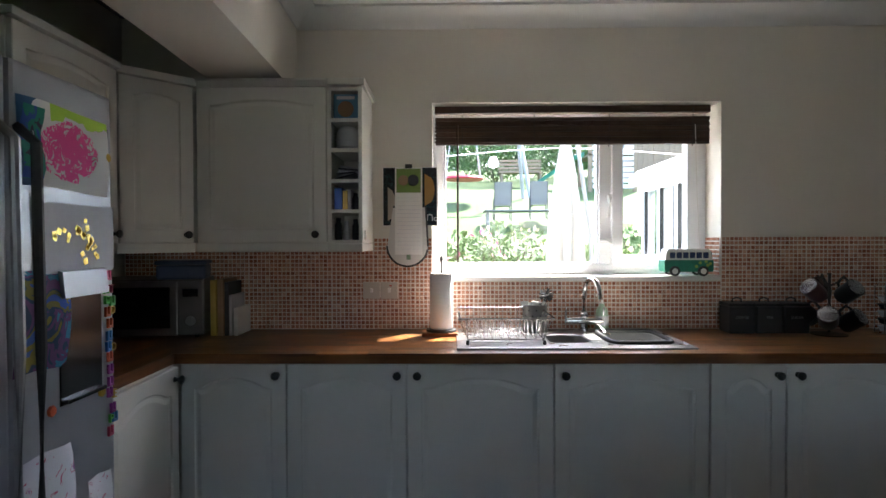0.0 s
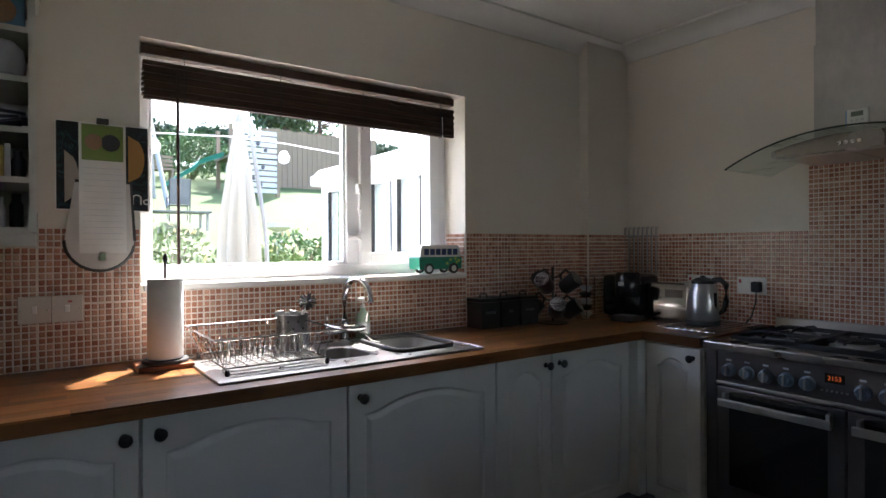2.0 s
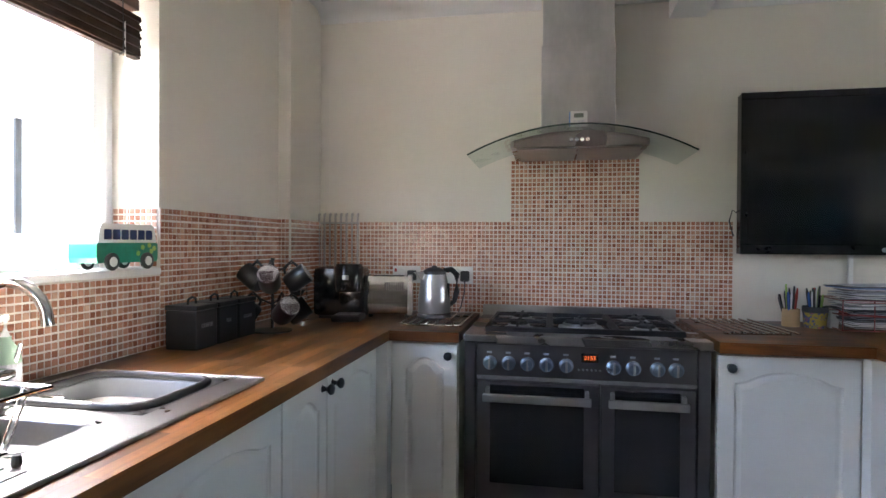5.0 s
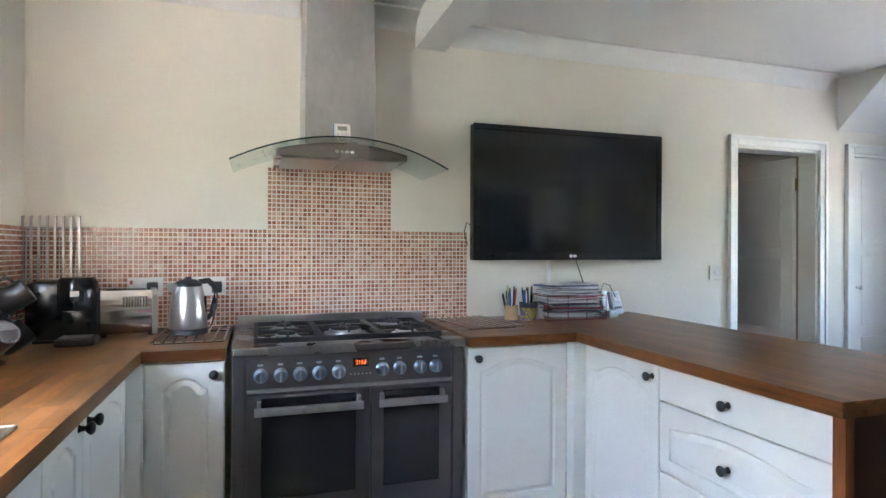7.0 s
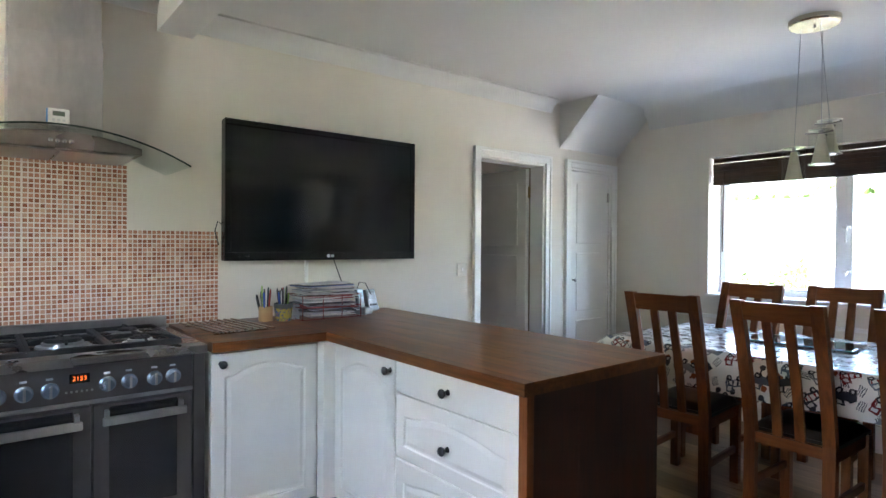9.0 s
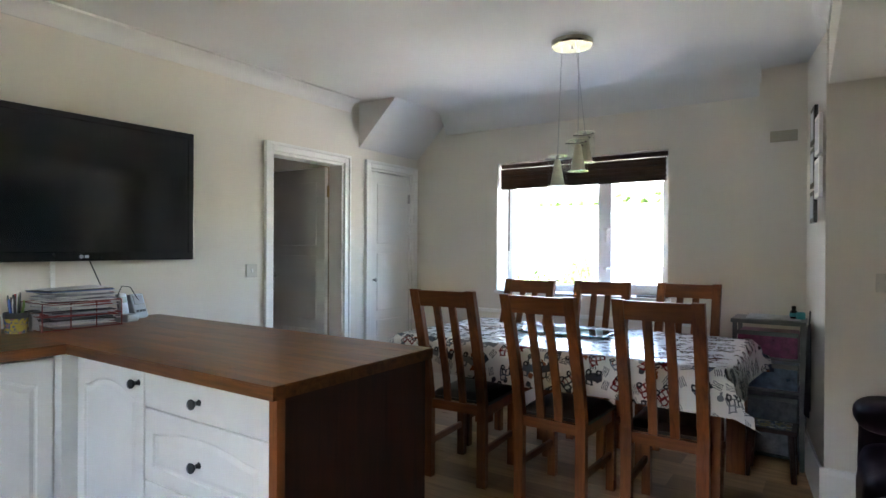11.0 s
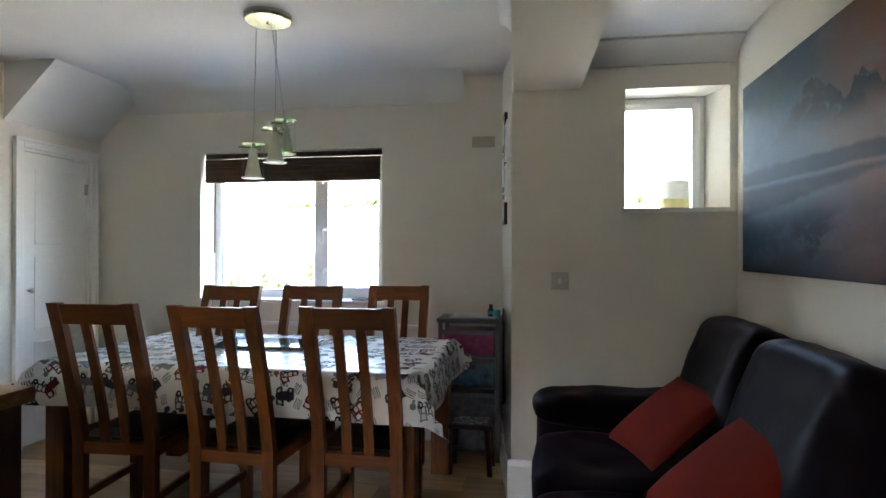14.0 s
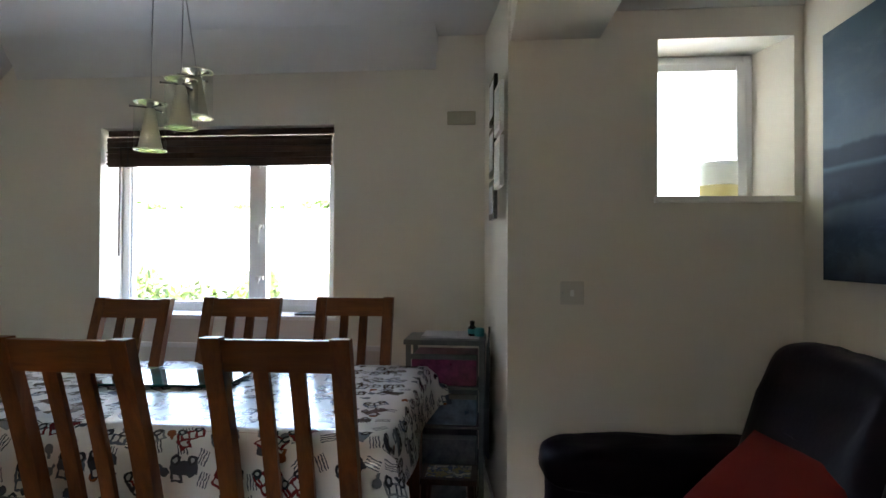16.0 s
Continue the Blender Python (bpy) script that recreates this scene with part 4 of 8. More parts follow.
for y, z, c in ((-1.5, 0.93, 2), (-1.30, 0.925, 3), (-1.545, 1.60, 0), (-1.262, 1.575, 3)):
    solid("fridge_magnet", lathe(B(), [(0.013, 0), (0.015, 0.003), (0.012, 0.008), (0, 0.009)], 7, pose(XF, y, z, 0, 90, 0)), M[plain("magnet_%d" % c, COLS[c])], "small novelty magnet on the fridge door", "magnet")

# ---- microwave corner ----
t = thing("microwave", pose(-4.15, -0.36, WT, 0, 0, 12), "dark microwave oven on the worktop", "microwave")
part("body", box(B(), 0, 0.01, 0.012, 0.50, 0.36, 0.27, 0.008), "steel_dark", t)
part("door", box(B(), 0.005, 0, 0.018, 0.385, 0.012, 0.262, 0.004), "steel_dark", t)
part("window", box(B(), 0.03, -0.003, 0.05, 0.355, 0.002, 0.235, 0.004), "ovenglass", t)
part("control_panel", box(B(), 0.39, 0, 0.018, 0.495, 0.012, 0.262, 0.003), "steel_dark", t)
part("display", box(B(), 0.41, -0.003, 0.19, 0.475, 0.001, 0.225), "blackgloss", t)
part("dial", lathe(B(), [(0.022, 0), (0.02, 0.016), (0, 0.017)], 18, pose(0.443, 0, 0.08, 90)), "steel", t)
for x, y in ((0.04, 0.05), (0.46, 0.05), (0.04, 0.31), (0.46, 0.31)):
    part("foot", lathe(B(), [(0.012, 0), (0.012, 0.013), (0, 0.013)], 10, pose(x, y, 0)), "blackmatt", t)
t = thing("lunch_box", pose(-3.75, -0.22, WT + 0.27, 0, 0, 15), "blue plastic lunch box on the microwave", "box")
part("tub", box(B(), -0.12, -0.08, 0, 0.09, 0.08, 0.065, 0.012), plain("navy_plastic", (0.05, 0.075, 0.14), 0.4), t)
part("lid", box(B(), -0.125, -0.085, 0.066, 0.095, 0.085, 0.085, 0.008), "navy_plastic", t)
for k, (x, w, hh, c) in enumerate([(-3.655, 0.028, 0.26, "yellow_card"), (-3.622, 0.03, 0.265, "tan_print"), (-3.588, 0.018, 0.25, "dark_print"), (-3.567, 0.012, 0.19, "pale_print"), (-3.545, 0.02, 0.13, "paper")]):
    t = thing("cook_book", pose(x, -0.20, WT), ["cream spined cook book", "brown spined cook book", "dark thin cook book", "thin pale booklet", "short white booklet"][k] + " standing on the worktop", "book", "cook books")
    part("cover", box(B(), 0, 0, 0, w, 0.17, hh, 0.002), c, t)
    part("pages", box(B(), 0.003, 0.004, 0.003, w - 0.003, 0.173, hh - 0.003), "paper", t)

# ---- by the window ----
t = thing("calendar", pose(-2.865, -0.006, 1.70), "large wall calendar with a dark picture hanging behind a slim one", "calendar")
part("page", box(B(), 0.0, -0.003, -0.285, 0.265, 0.003, 0.0), drawing_mat("dark_foliage_print", [(0, (0.004, 0.008, 0.016)), (0.47, (0.010, 0.035, 0.045)), (0.53, (0.004, 0.006, 0.012)), (0.60, (0.02, 0.06, 0.075)), (0.64, (0.004, 0.006, 0.012))], 16, 6.0), t)
part("white_edge", box(B(), -0.004, 0.0, -0.29, 0.269, 0.004, 0.003), "paper", t)
bm = B()
grid_surface(bm, lambda u, v: Vector((0.205 + 0.05 * u * math.sin(math.pi * v) ** 0.4, -0.0045, -0.19 + 0.16 * v)), 3, 8)
part("picture_shape", bm, plain("fawn_print", (0.42, 0.22, 0.06), 0.5), t)
bm = B()
grid_surface(bm, lambda u, v: Vector((0.022 + 0.04 * u * math.sin(math.pi * v) ** 0.5, -0.0045, -0.265 + 0.17 * v)), 3, 8)
part("picture_shape", bm, plain("cream_fur_print", (0.42, 0.36, 0.30), 0.5), t)
letters("PUG", 0.05, "white", t, pose(0.225, -0.005, -0.245, 0, 180, 0), 0.0005)
t = thing("slim_calendar", pose(-2.805, -0.030, 1.70), "slim month calendar with a green picture on white paper", "calendar")
def slim(u, v):
    return Vector((0.135 * u, -0.002 - 0.012 * (1 - v) ** 2, -0.43 * (1 - v)))
part("page", grid_surface(B(), slim, 2, 8), "paper", t)
part("picture", box(B(), 0.008, -0.0065, -0.125, 0.127, -0.0045, -0.008), plain("meadow_print", (0.16, 0.24, 0.05), 0.5), t)
for x, c, r in ((0.042, "tan_print", 0.026), (0.09, "dark_print", 0.028)):
    part("picture_shape", lathe(B(), [(r, 0), (r * 0.9, 0.0012), (0, 0.0014)], 16, pose(x, -0.0065, -0.065, 90)), c, t)
for k in range(14):
    z = -0.15 - 0.0195 * k
    y = -0.002 - 0.012 * (-z / 0.43) ** 2
    part("ruled_line", box(B(), 0.01, y - 0.0012, z - 0.0006, 0.125, y - 0.0002, z + 0.0006), "pale_print", t)
part("clip", box(B(), 0.05, -0.012, -0.006, 0.085, 0.002, 0.014, 0.003), "blackmatt", t)
def mitt_outline(w, h0, h1):
    pts = []
    for k in range(17):
        a = math.pi * (1 + k / 16)
        pts.append((w / 2 + w / 2 * math.cos(a), h0 + w / 2 + w / 2 * math.sin(a)))
    return pts + [(w - 0.01, h1), (0.03, h1)]
t = thing("oven_mitt", pose(-2.845, -0.012, 1.205), "pale quilted oven gauntlet with dark piping hung up", "oven glove")
part("pad", prism(B(), mitt_outline(0.2, 0.008, 0.3), -0.012, -0.002, "y"), plain("pale_cotton", (0.62, 0.60, 0.57), 0.9, bump=0.4), t)
pts = [(x, -0.007, z) for x, z in mitt_outline(0.2, 0.008, 0.3)]
part("piping", tube(B(), pts, 0.007, 6), "blackmatt", t)
part("motif", box(B(), 0.095, -0.014, 0.04, 0.115, -0.012, 0.075), plain("sage_print", (0.2, 0.28, 0.18)), t)


def switch_plate(name, m, w, h, gangs, label, red=False):
    t = thing(name, m, label, "switch")
    part("plate", box(B(), -w / 2, -0.009, -h / 2, w / 2, 0, h / 2, 0.003), "switchwhite", t)
    for g in range(gangs):
        x = (g - (gangs - 1) / 2) * w / gangs
        part("rocker", box(B(), x - 0.007, -0.014, -0.012, x + 0.007, -0.008, 0.012, 0.002), "white", t)
    for x in (-w * 0.4, w * 0.4):
        part("screw", lathe(B(), [(0.003, 0), (0.0025, 0.0015), (0, 0.0018)], 8, pose(x, -0.009, 0, 90)), "steel", t)
    if red:
        part("red_lamp", box(B(), w * 0.02, -0.011, 0.02, w * 0.16, -0.0085, 0.026), plain("red_plastic", (0.4, 0.03, 0.02), 0.3), t)
    return t


switch_plate("switch_plate", pose(-2.925, -0.0085, 1.092), 0.086, 0.086, 1, "white single switch on the tiled wall")
switch_plate("cooker_switch", pose(-2.838, -0.0085, 1.092), 0.086, 0.086, 1, "white cooker switch with a red lamp on the tiles", True)
switch_plate("light_switch", pose(0, -3.722, 1.122, 0, 0, -90), 0.086, 0.086, 1, "white light switch beside the door")
switch_plate("light_switch", pose(-3.35, YN2, 1.125, 0, 0, 180), 0.086, 0.086, 1, "white light switch on the sofa wall")
for yc in (-0.53, -0.80):
    t = thing("socket_plate", pose(-0.0085, yc, 1.085, 0, 0, -90), "white double socket with a black plug", "socket")
    part("plate", box(B(), -0.072, -0.009, -0.043, 0.072, 0, 0.043, 0.003), "white", t)
    for x in (-0.055, -0.012):
        part("rocker", box(B(), x - 0.006, -0.013, 0.012, x + 0.006, -0.008, 0.03, 0.002), plain("red_plastic", (0.4, 0.03, 0.02), 0.3) if x < -0.03 else "white", t)
    part("plug", box(B(), 0.012, -0.045, -0.03, 0.055, -0.009, 0.022, 0.008), "blackmatt", t)
    part("flex", tube(B(), [(0.034, -0.03, -0.03), (0.034, -0.035, -0.08), (0.02, -0.05, -0.15), (0.01, -0.09, -0.184)], 0.0035, 6), "blackmatt", t)

t = thing("kitchen_roll_holder", pose(-2.575, -0.17, WT), "white kitchen roll on a dark stand with a wooden board", "kitchen roll")
part("board", box(B(), -0.09, -0.07, 0, 0.075, 0.08, 0.016, 0.003), "oak_x", t, "small wooden board")
part("base", lathe(B(), [(0.07, 0.017), (0.072, 0.02), (0.07, 0.027), (0, 0.028)], 24), "blackmatt", t)
part("roll", lathe(B(), [(0.018, 0.03), (0.052, 0.03), (0.054, 0.034), (0.054, 0.284), (0.051, 0.288), (0.018, 0.288)], 28), "paper", t, "white paper roll", 40)
part("spindle", tube(B(), [(0, 0, 0.28), (0, 0, 0.34), (0, 0, 0.355), (0, 0, 0.37)], [0.004, 0.004, 0.009, 0.004]), "blackmatt", t)

# sink
def ring(bm, x0, x1, y0, y1, z, power, inset, n=40):
    cx, cy, a, b = (x0 + x1) / 2, (y0 + y1) / 2, (x1 - x0) / 2 - inset, (y1 - y0) / 2 - inset
    out = []
    for k in range(n):
        th = 2 * math.pi * (k + 0.5) / n
        c, s = math.cos(th), math.sin(th)
        if power:
            r = (abs(c) ** power + abs(s) ** power) ** (-1 / power)
        else:
            r = 1 / max(abs(c), abs(s))
        out.append(bm.verts.new((cx + a * r * c, cy + b * r * s, z)))
    return out


def bowl(x0, x1, y0, y1, depth, z=0.0):
    bm = B()
    rs = [ring(bm, x0, x1, y0, y1, z, 0, 0), ring(bm, x0, x1, y0, y1, z, 6, 0.008), ring(bm, x0, x1, y0, y1, z - 0.006, 6, 0.014), ring(bm, x0, x1, y0, y1, z - depth * 0.8, 5, 0.022), ring(bm, x0, x1, y0, y1, z - depth, 4, 0.05), ring(bm, x0, x1, y0, y1, z - depth - 0.004, 2, (x1 - x0) / 2 - 0.022)]
    for p, q in zip(rs, rs[1:]):
        for k in range(len(p)):
            bm.faces.new((p[k], p[(k + 1) % len(p)], q[(k + 1) % len(p)], q[k]))
    bm.faces.new(rs[-1])
    return bm


t = thing("sink", pose(0, 0, WT), "stainless steel sink with a half bowl and ribbed drainer", "sink")
bm = B()
ZS = 0.006
for a, b, c, d_ in ((-2.505, -2.115, -0.55, -0.07), (-2.115, -1.925, -0.55, -0.43), (-2.115, -1.925, -0.20, -0.07), (-1.925, -1.875, -0.55, -0.07), (-1.875, -1.565, -0.55, -0.475), (-1.875, -1.565, -0.105, -0.07), (-1.565, -1.54, -0.55, -0.07)):
    vs = [bm.verts.new((x, y, ZS)) for x, y in ((a, c), (b, c), (b, d_), (a, d_))]
    bm.faces.new(vs)
bmesh.ops.remove_doubles(bm, verts=bm.verts, dist=1e-5)
part("deck", bm, "sinksteel", t)
bm = tube(B(), [(-2.505, -0.55, 0.004), (-1.54, -0.55, 0.004), (-1.54, -0.07, 0.004), (-2.505, -0.07, 0.004)], 0.0045, 8, True)
part("rim", bm, "sinksteel", t)
# bowls: the deck's steel with their shade put into the colour
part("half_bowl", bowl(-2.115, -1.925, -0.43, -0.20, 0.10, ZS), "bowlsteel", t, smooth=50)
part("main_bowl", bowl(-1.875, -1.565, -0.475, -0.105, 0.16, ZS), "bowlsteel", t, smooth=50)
for k in range(9):
    y = -0.50 + 0.043 * k
    part("drainer_rib", tube(B(), [(-2.46, y, ZS), (-2.44, y, ZS + 0.0005), (-2.17, y, ZS + 0.0005), (-2.15, y, ZS)], 0.0022, 6), "sinksteel", t)
for x, y, z in ((-2.02, -0.315, ZS - 0.104), (-1.72, -0.29, ZS - 0.163)):
    part("waste", lathe(B(), [(0.03, 0.0), (0.028, 0.003), (0.012, 0.001), (0, 0.001)], 18, pose(x, y, z)), "chrome", t)
M["greybowl"] = mat("grey_bowl_plastic", (0.17, 0.175, 0.18), 0.3, var=0.08, scale=9)
t = thing("washing_up_bowl", pose(0, 0, WT), "grey washing up bowl standing in the sink", "bowl")
part("basin", bowl(-1.855, -1.585, -0.455, -0.125, 0.135, 0.004), "greybowl", t, smooth=50)
bm = B()
loop = []
for q in range(40):
    th = 2 * math.pi * (q + 0.5) / 40
    c_, s_ = math.cos(th), math.sin(th)
    r_ = (abs(c_) ** 6 + abs(s_) ** 6) ** (-1 / 6)
    loop.append((-1.72 + 0.133 * r_ * c_, -0.29 + 0.163 * r_ * s_, 0.010))
part("rim", tube(bm, loop, 0.0095, 10, True), "blackmatt", t, "dark rolled rim", 60)

t = thing("mixer_tap", pose(-1.89, -0.085, WT + 0.005), "chrome mixer tap with a swan neck spout", "tap")
part("body", lathe(B(), [(0.026, 0), (0.026, 0.01), (0.018, 0.016), (0.018, 0.055), (0.02, 0.06), (0.02, 0.085), (0.013, 0.092), (0, 0.093)], 20), "chrome", t, smooth=40)
arc = [(0, 0, 0.085), (0, 0, 0.17)] + [(0.02 * (1 - math.cos(a)), -0.075 * (1 - math.cos(a)), 0.17 + 0.085 * math.sin(a)) for a in [math.pi * k / 10 for k in range(1, 10)]] + [(0.04, -0.15, 0.165)]
part("spout", tube(B(), arc, 0.0125, 14), "chrome", t, smooth=40)
part("crossbar", tube(B(), [(-0.085, -0.01, 0.05), (-0.06, -0.01, 0.05), (0.06, -0.01, 0.05), (0.085, -0.01, 0.05)], [0.014, 0.017, 0.017, 0.014], 14), "chrome", t, smooth=40)
for s in (-1, 1):
    part("handle", tube(B(), [(s * 0.088, -0.01, 0.04), (s * 0.09, -0.015, 0.075), (s * 0.09, -0.03, 0.115)], [0.008, 0.006, 0.004], 8), "chrome", t)
part("chain", tube(B(), [(0.05, -0.02, 0.04), (0.065, -0.05, 0.03), (0.075, -0.10, 0.006), (0.09, -0.14, 0.004)], 0.003, 6), "chrome", t)
M["soapgreen"] = pane_glass("green_soap_plastic", (0.35, 0.75, 0.45))
t = thing("soap_bottle", pose(-1.80, -0.075, WT + 0.006), "clear green pump bottle of washing up soap", "bottle")
part("bottle", lathe(B(), [(0.028, 0), (0.031, 0.005), (0.031, 0.075), (0.026, 0.10), (0.012, 0.118), (0.012, 0.128)], 20), translucent("green_soap", (0.42, 0.56, 0.42), 0.35), t, smooth=40)
part("label", lathe(B(), [(0.0315, 0.025), (0.0315, 0.07)], 20), "pale_print", t)
part("pump", tube(B(), [(0, 0, 0.128), (0, 0, 0.165), (0.0, -0.004, 0.168), (-0.03, -0.01, 0.166)], [0.010, 0.006, 0.007, 0.005], 10), "white", t)
t = thing("cutlery_drainer", pose(-2.135, -0.15, WT + 0.008), "perforated steel cutlery pot holding brushes", "utensil pot")
part("pot", lathe(B(), [(0.0, 0.001), (0.056, 0.001), (0.058, 0.005), (0.058, 0.13), (0.060, 0.132), (0.056, 0.132), (0.055, 0.01)], 28), "bowlsteel", t, smooth=40)
for r_ in range(4):
    for k in range(10):
        a = 2 * math.pi * k / 10 + 0.3 * (r_ % 2)
        part("hole", lathe(B(), [(0.0045, 0), (0.004, 0.0012), (0, 0.0012)], 8, pose(0, 0, 0, 0, 0, math.degrees(a)) @ pose(0.0582, 0, 0.03 + 0.026 * r_, 0, 90, 0)), "blackmatt", t)
t = thing("dish_brush", pose(-2.11, -0.16, WT + 0.02), "black dish brush with a round head in the pot", "brush")
part("handle", tube(B(), [(0, 0, 0), (0.01, -0.005, 0.12), (0.02, -0.01, 0.15)], 0.006, 8), "white", t)
bm = B()
rb = random.Random(2)
for k in range(90):
    d = Vector((rb.gauss(0, 1), rb.gauss(0, 1), rb.gauss(0, 1))).normalized()
    c = Vector((0.025, -0.012, 0.165))
    tube(bm, [c + d * 0.008, c + d * 0.034], 0.0018, 4)
part("bristles", bm, "blackmatt", t)
for x, y, a in ((-2.165, -0.14, -8), (-2.15, -0.17, 6)):
    t = thing("spatula", pose(x, y, WT + 0.02, 0, a, 0), "steel utensil standing in the cutlery pot", "utensil")
    part("handle", tube(B(), [(0, 0, 0), (0, 0, 0.12)], 0.004, 6), "steel", t)
    part("blade", box(B(), -0.018, -0.002, 0.11, 0.018, 0.002, 0.135, 0.002), "steel", t)

t = thing("dish_rack", pose(-2.48, -0.47, WT + 0.012), "chrome wire dish rack standing on the drainer", "dish rack")
W_, D_ = 0.36, 0.36
for nm, z, e in (("top_rim", 0.105, 0.02), ("base_frame", 0.012, -0.02)):
    part(nm, tube(B(), [(-e, -e, z), (W_ + e, -e, z), (W_ + e, D_ + e, z), (-e, D_ + e, z)], 0.0035, 8, True), "chrome", t)
for k in range(10):
    x = 0.02 + (W_ - 0.04) * k / 9
    part("wire", tube(B(), [(x, -0.02, 0.105), (x, 0.0, 0.06), (x, 0.02, 0.012), (x, D_ / 2, 0.012), (x, D_ - 0.02, 0.012), (x, D_, 0.06), (x, D_ + 0.02, 0.105)], 0.0018, 6), "chrome", t)
    part("plate_prong", tube(B(), [(x, 0.10, 0.012), (x, 0.10, 0.075), (x + 0.008, 0.10, 0.082), (x + 0.016, 0.10, 0.075), (x + 0.016, 0.10, 0.012)], 0.0018, 6), "chrome", t)
    part("plate_prong", tube(B(), [(x, 0.24, 0.012), (x, 0.24, 0.07), (x + 0.008, 0.24, 0.077), (x + 0.016, 0.24, 0.07), (x + 0.016, 0.24, 0.012)], 0.0018, 6), "chrome", t)
for k in range(6):
    y = 0.03 + (D_ - 0.06) * k / 5
    for x in (-0.02, W_ + 0.02):
        part("wire", tube(B(), [(x, y, 0.105), (x * 0.5 + W_ / 4, y, 0.012)] if 0 else [(x, y, 0.105), (x - 0.04 * (1 if x > 0 else -1), y, 0.012)], 0.0018, 6), "chrome", t)
for x, y in ((0.02, 0.0), (W_ - 0.02, 0.0), (0.02, D_), (W_ - 0.02, D_)):
    part("foot", lathe(B(), [(0.006, -0.006), (0.008, 0.0), (0.006, 0.012), (0, 0.013)], 10, pose(x, y, 0)), "blackmatt", t)

# toy camper on the sill
t = thing("toy_camper_van", pose(-1.36, 0.02, 1.159, 0, 0, -3) @ Matrix.Scale(1.2, 4), "green and white tin toy camper van on the sill", "toy van")
M["vangreen"] = mat("green_tin_print", (0.012, 0.20, 0.125), 0.3, var=0.2, scale=30)
prof = [(-0.095, 0.018), (0.095, 0.018), (0.098, 0.03), (0.098, 0.062), (0.095, 0.066), (-0.095, 0.066), (-0.098, 0.062), (-0.098, 0.03)]
part("lower_body", prism(B(), prof, -0.04, 0.04, "y"), "vangreen", t, "green printed lower body")
prof = [(-0.094, 0.0665), (0.094, 0.0665), (0.088, 0.10), (0.080, 0.112), (-0.082, 0.112), (-0.089, 0.10)]
part("upper_body", prism(B(), prof, -0.039, 0.039, "y"), "white", t)
for k in range(6):
    x = -0.076 + 0.0265 * k
    part("window", box(B(), x, -0.0405, 0.074, x + 0.021, -0.0385, 0.098, 0.002), plain("navy_tin", (0.03, 0.05, 0.14), 0.2), t)
part("end_window", box(B(), 0.088, -0.03, 0.072, 0.0955, 0.03, 0.096), "navy_tin", t)
for x in (-0.058, 0.055):
    for y in (-0.04, 0.032):
        w_ = part("wheel", lathe(B(), [(0.019, 0), (0.021, 0.002), (0.021, 0.007), (0.017, 0.009), (0, 0.009)], 20, pose(x, y, 0.021, 90)), "blackmatt", t)
        part("hubcap", lathe(B(), [(0.012, 0.009), (0.010, 0.011), (0, 0.012)], 16, pose(x, y, 0.021, 90)), "white", w_)
for x, z, c in ((0.03, 0.04, 0), (0.045, 0.055, 0), (0.075, 0.045, 0), (0.068, 0.06, 0), (0.085, 0.052, 0)):
    part("flower_print", lathe(B(), [(0.007, 0), (0.006, 0.001), (0, 0.001)], 7, pose(x, -0.04, z, 90)), plain("lime_print", (0.30, 0.45, 0.10), 0.4), t)

# ---- corner of the worktop: tins, mugs, coffee machine, toaster, kettle ----
plain("tin_black", (0.013, 0.014, 0.016), 0.42)
plain("tin_text", (0.30, 0.30, 0.31), 0.5)
for k, word in enumerate(("COFFEE", "TEA", "SUGAR")):
    t = thing("storage_tin", pose(-1.165 + 0.128 * k, -0.10, WT), "black %s tin with a lid handle" % word.lower(), "tin", "storage tins")
    part("body", box(B(), -0.058, -0.055, 0, 0.058, 0.055, 0.125, 0.005), "tin_black", t)
    part("lid", box(B(), -0.06, -0.057, 0.126, 0.06, 0.057, 0.142, 0.005), "tin_black", t)
    part("handle", tube(B(), [(-0.022, 0, 0.14), (-0.02, 0, 0.158), (0, 0, 0.165), (0.02, 0, 0.158), (0.022, 0, 0.14)], 0.004, 8), "tin_black", t)
    letters(word, 0.018, "tin_text", t, pose(0, -0.0555, 0.075), 0.0006)

t = thing("mug_tree", pose(-0.785, -0.19, WT), "black metal mug tree hung with mugs", "mug tree")
part("stem", tube(B(), [(0, 0, 0.01), (0, 0, 0.27), (0, 0, 0.285)], [0.006, 0.006, 0.009], 8), "blackmatt", t)
part("base", lathe(B(), [(0.075, 0), (0.075, 0.006), (0.02, 0.012), (0, 0.013)], 24), "blackmatt", t)
MUGS = []
for k, (a, z) in enumerate([(200, 0.255), (285, 0.255), (80, 0.255), (235, 0.135), (300, 0.125), (120, 0.135)]):
    d = Vector((math.cos(radians(a)), math.sin(radians(a)), 0))
    part("arm", tube(B(), [(0, 0, z - 0.03), d * 0.04 + Vector((0, 0, z - 0.01)), d * 0.075 + Vector((0, 0, z + 0.022))], 0.0035, 6), "blackmatt", t)
    MUGS.append((a, z, d))
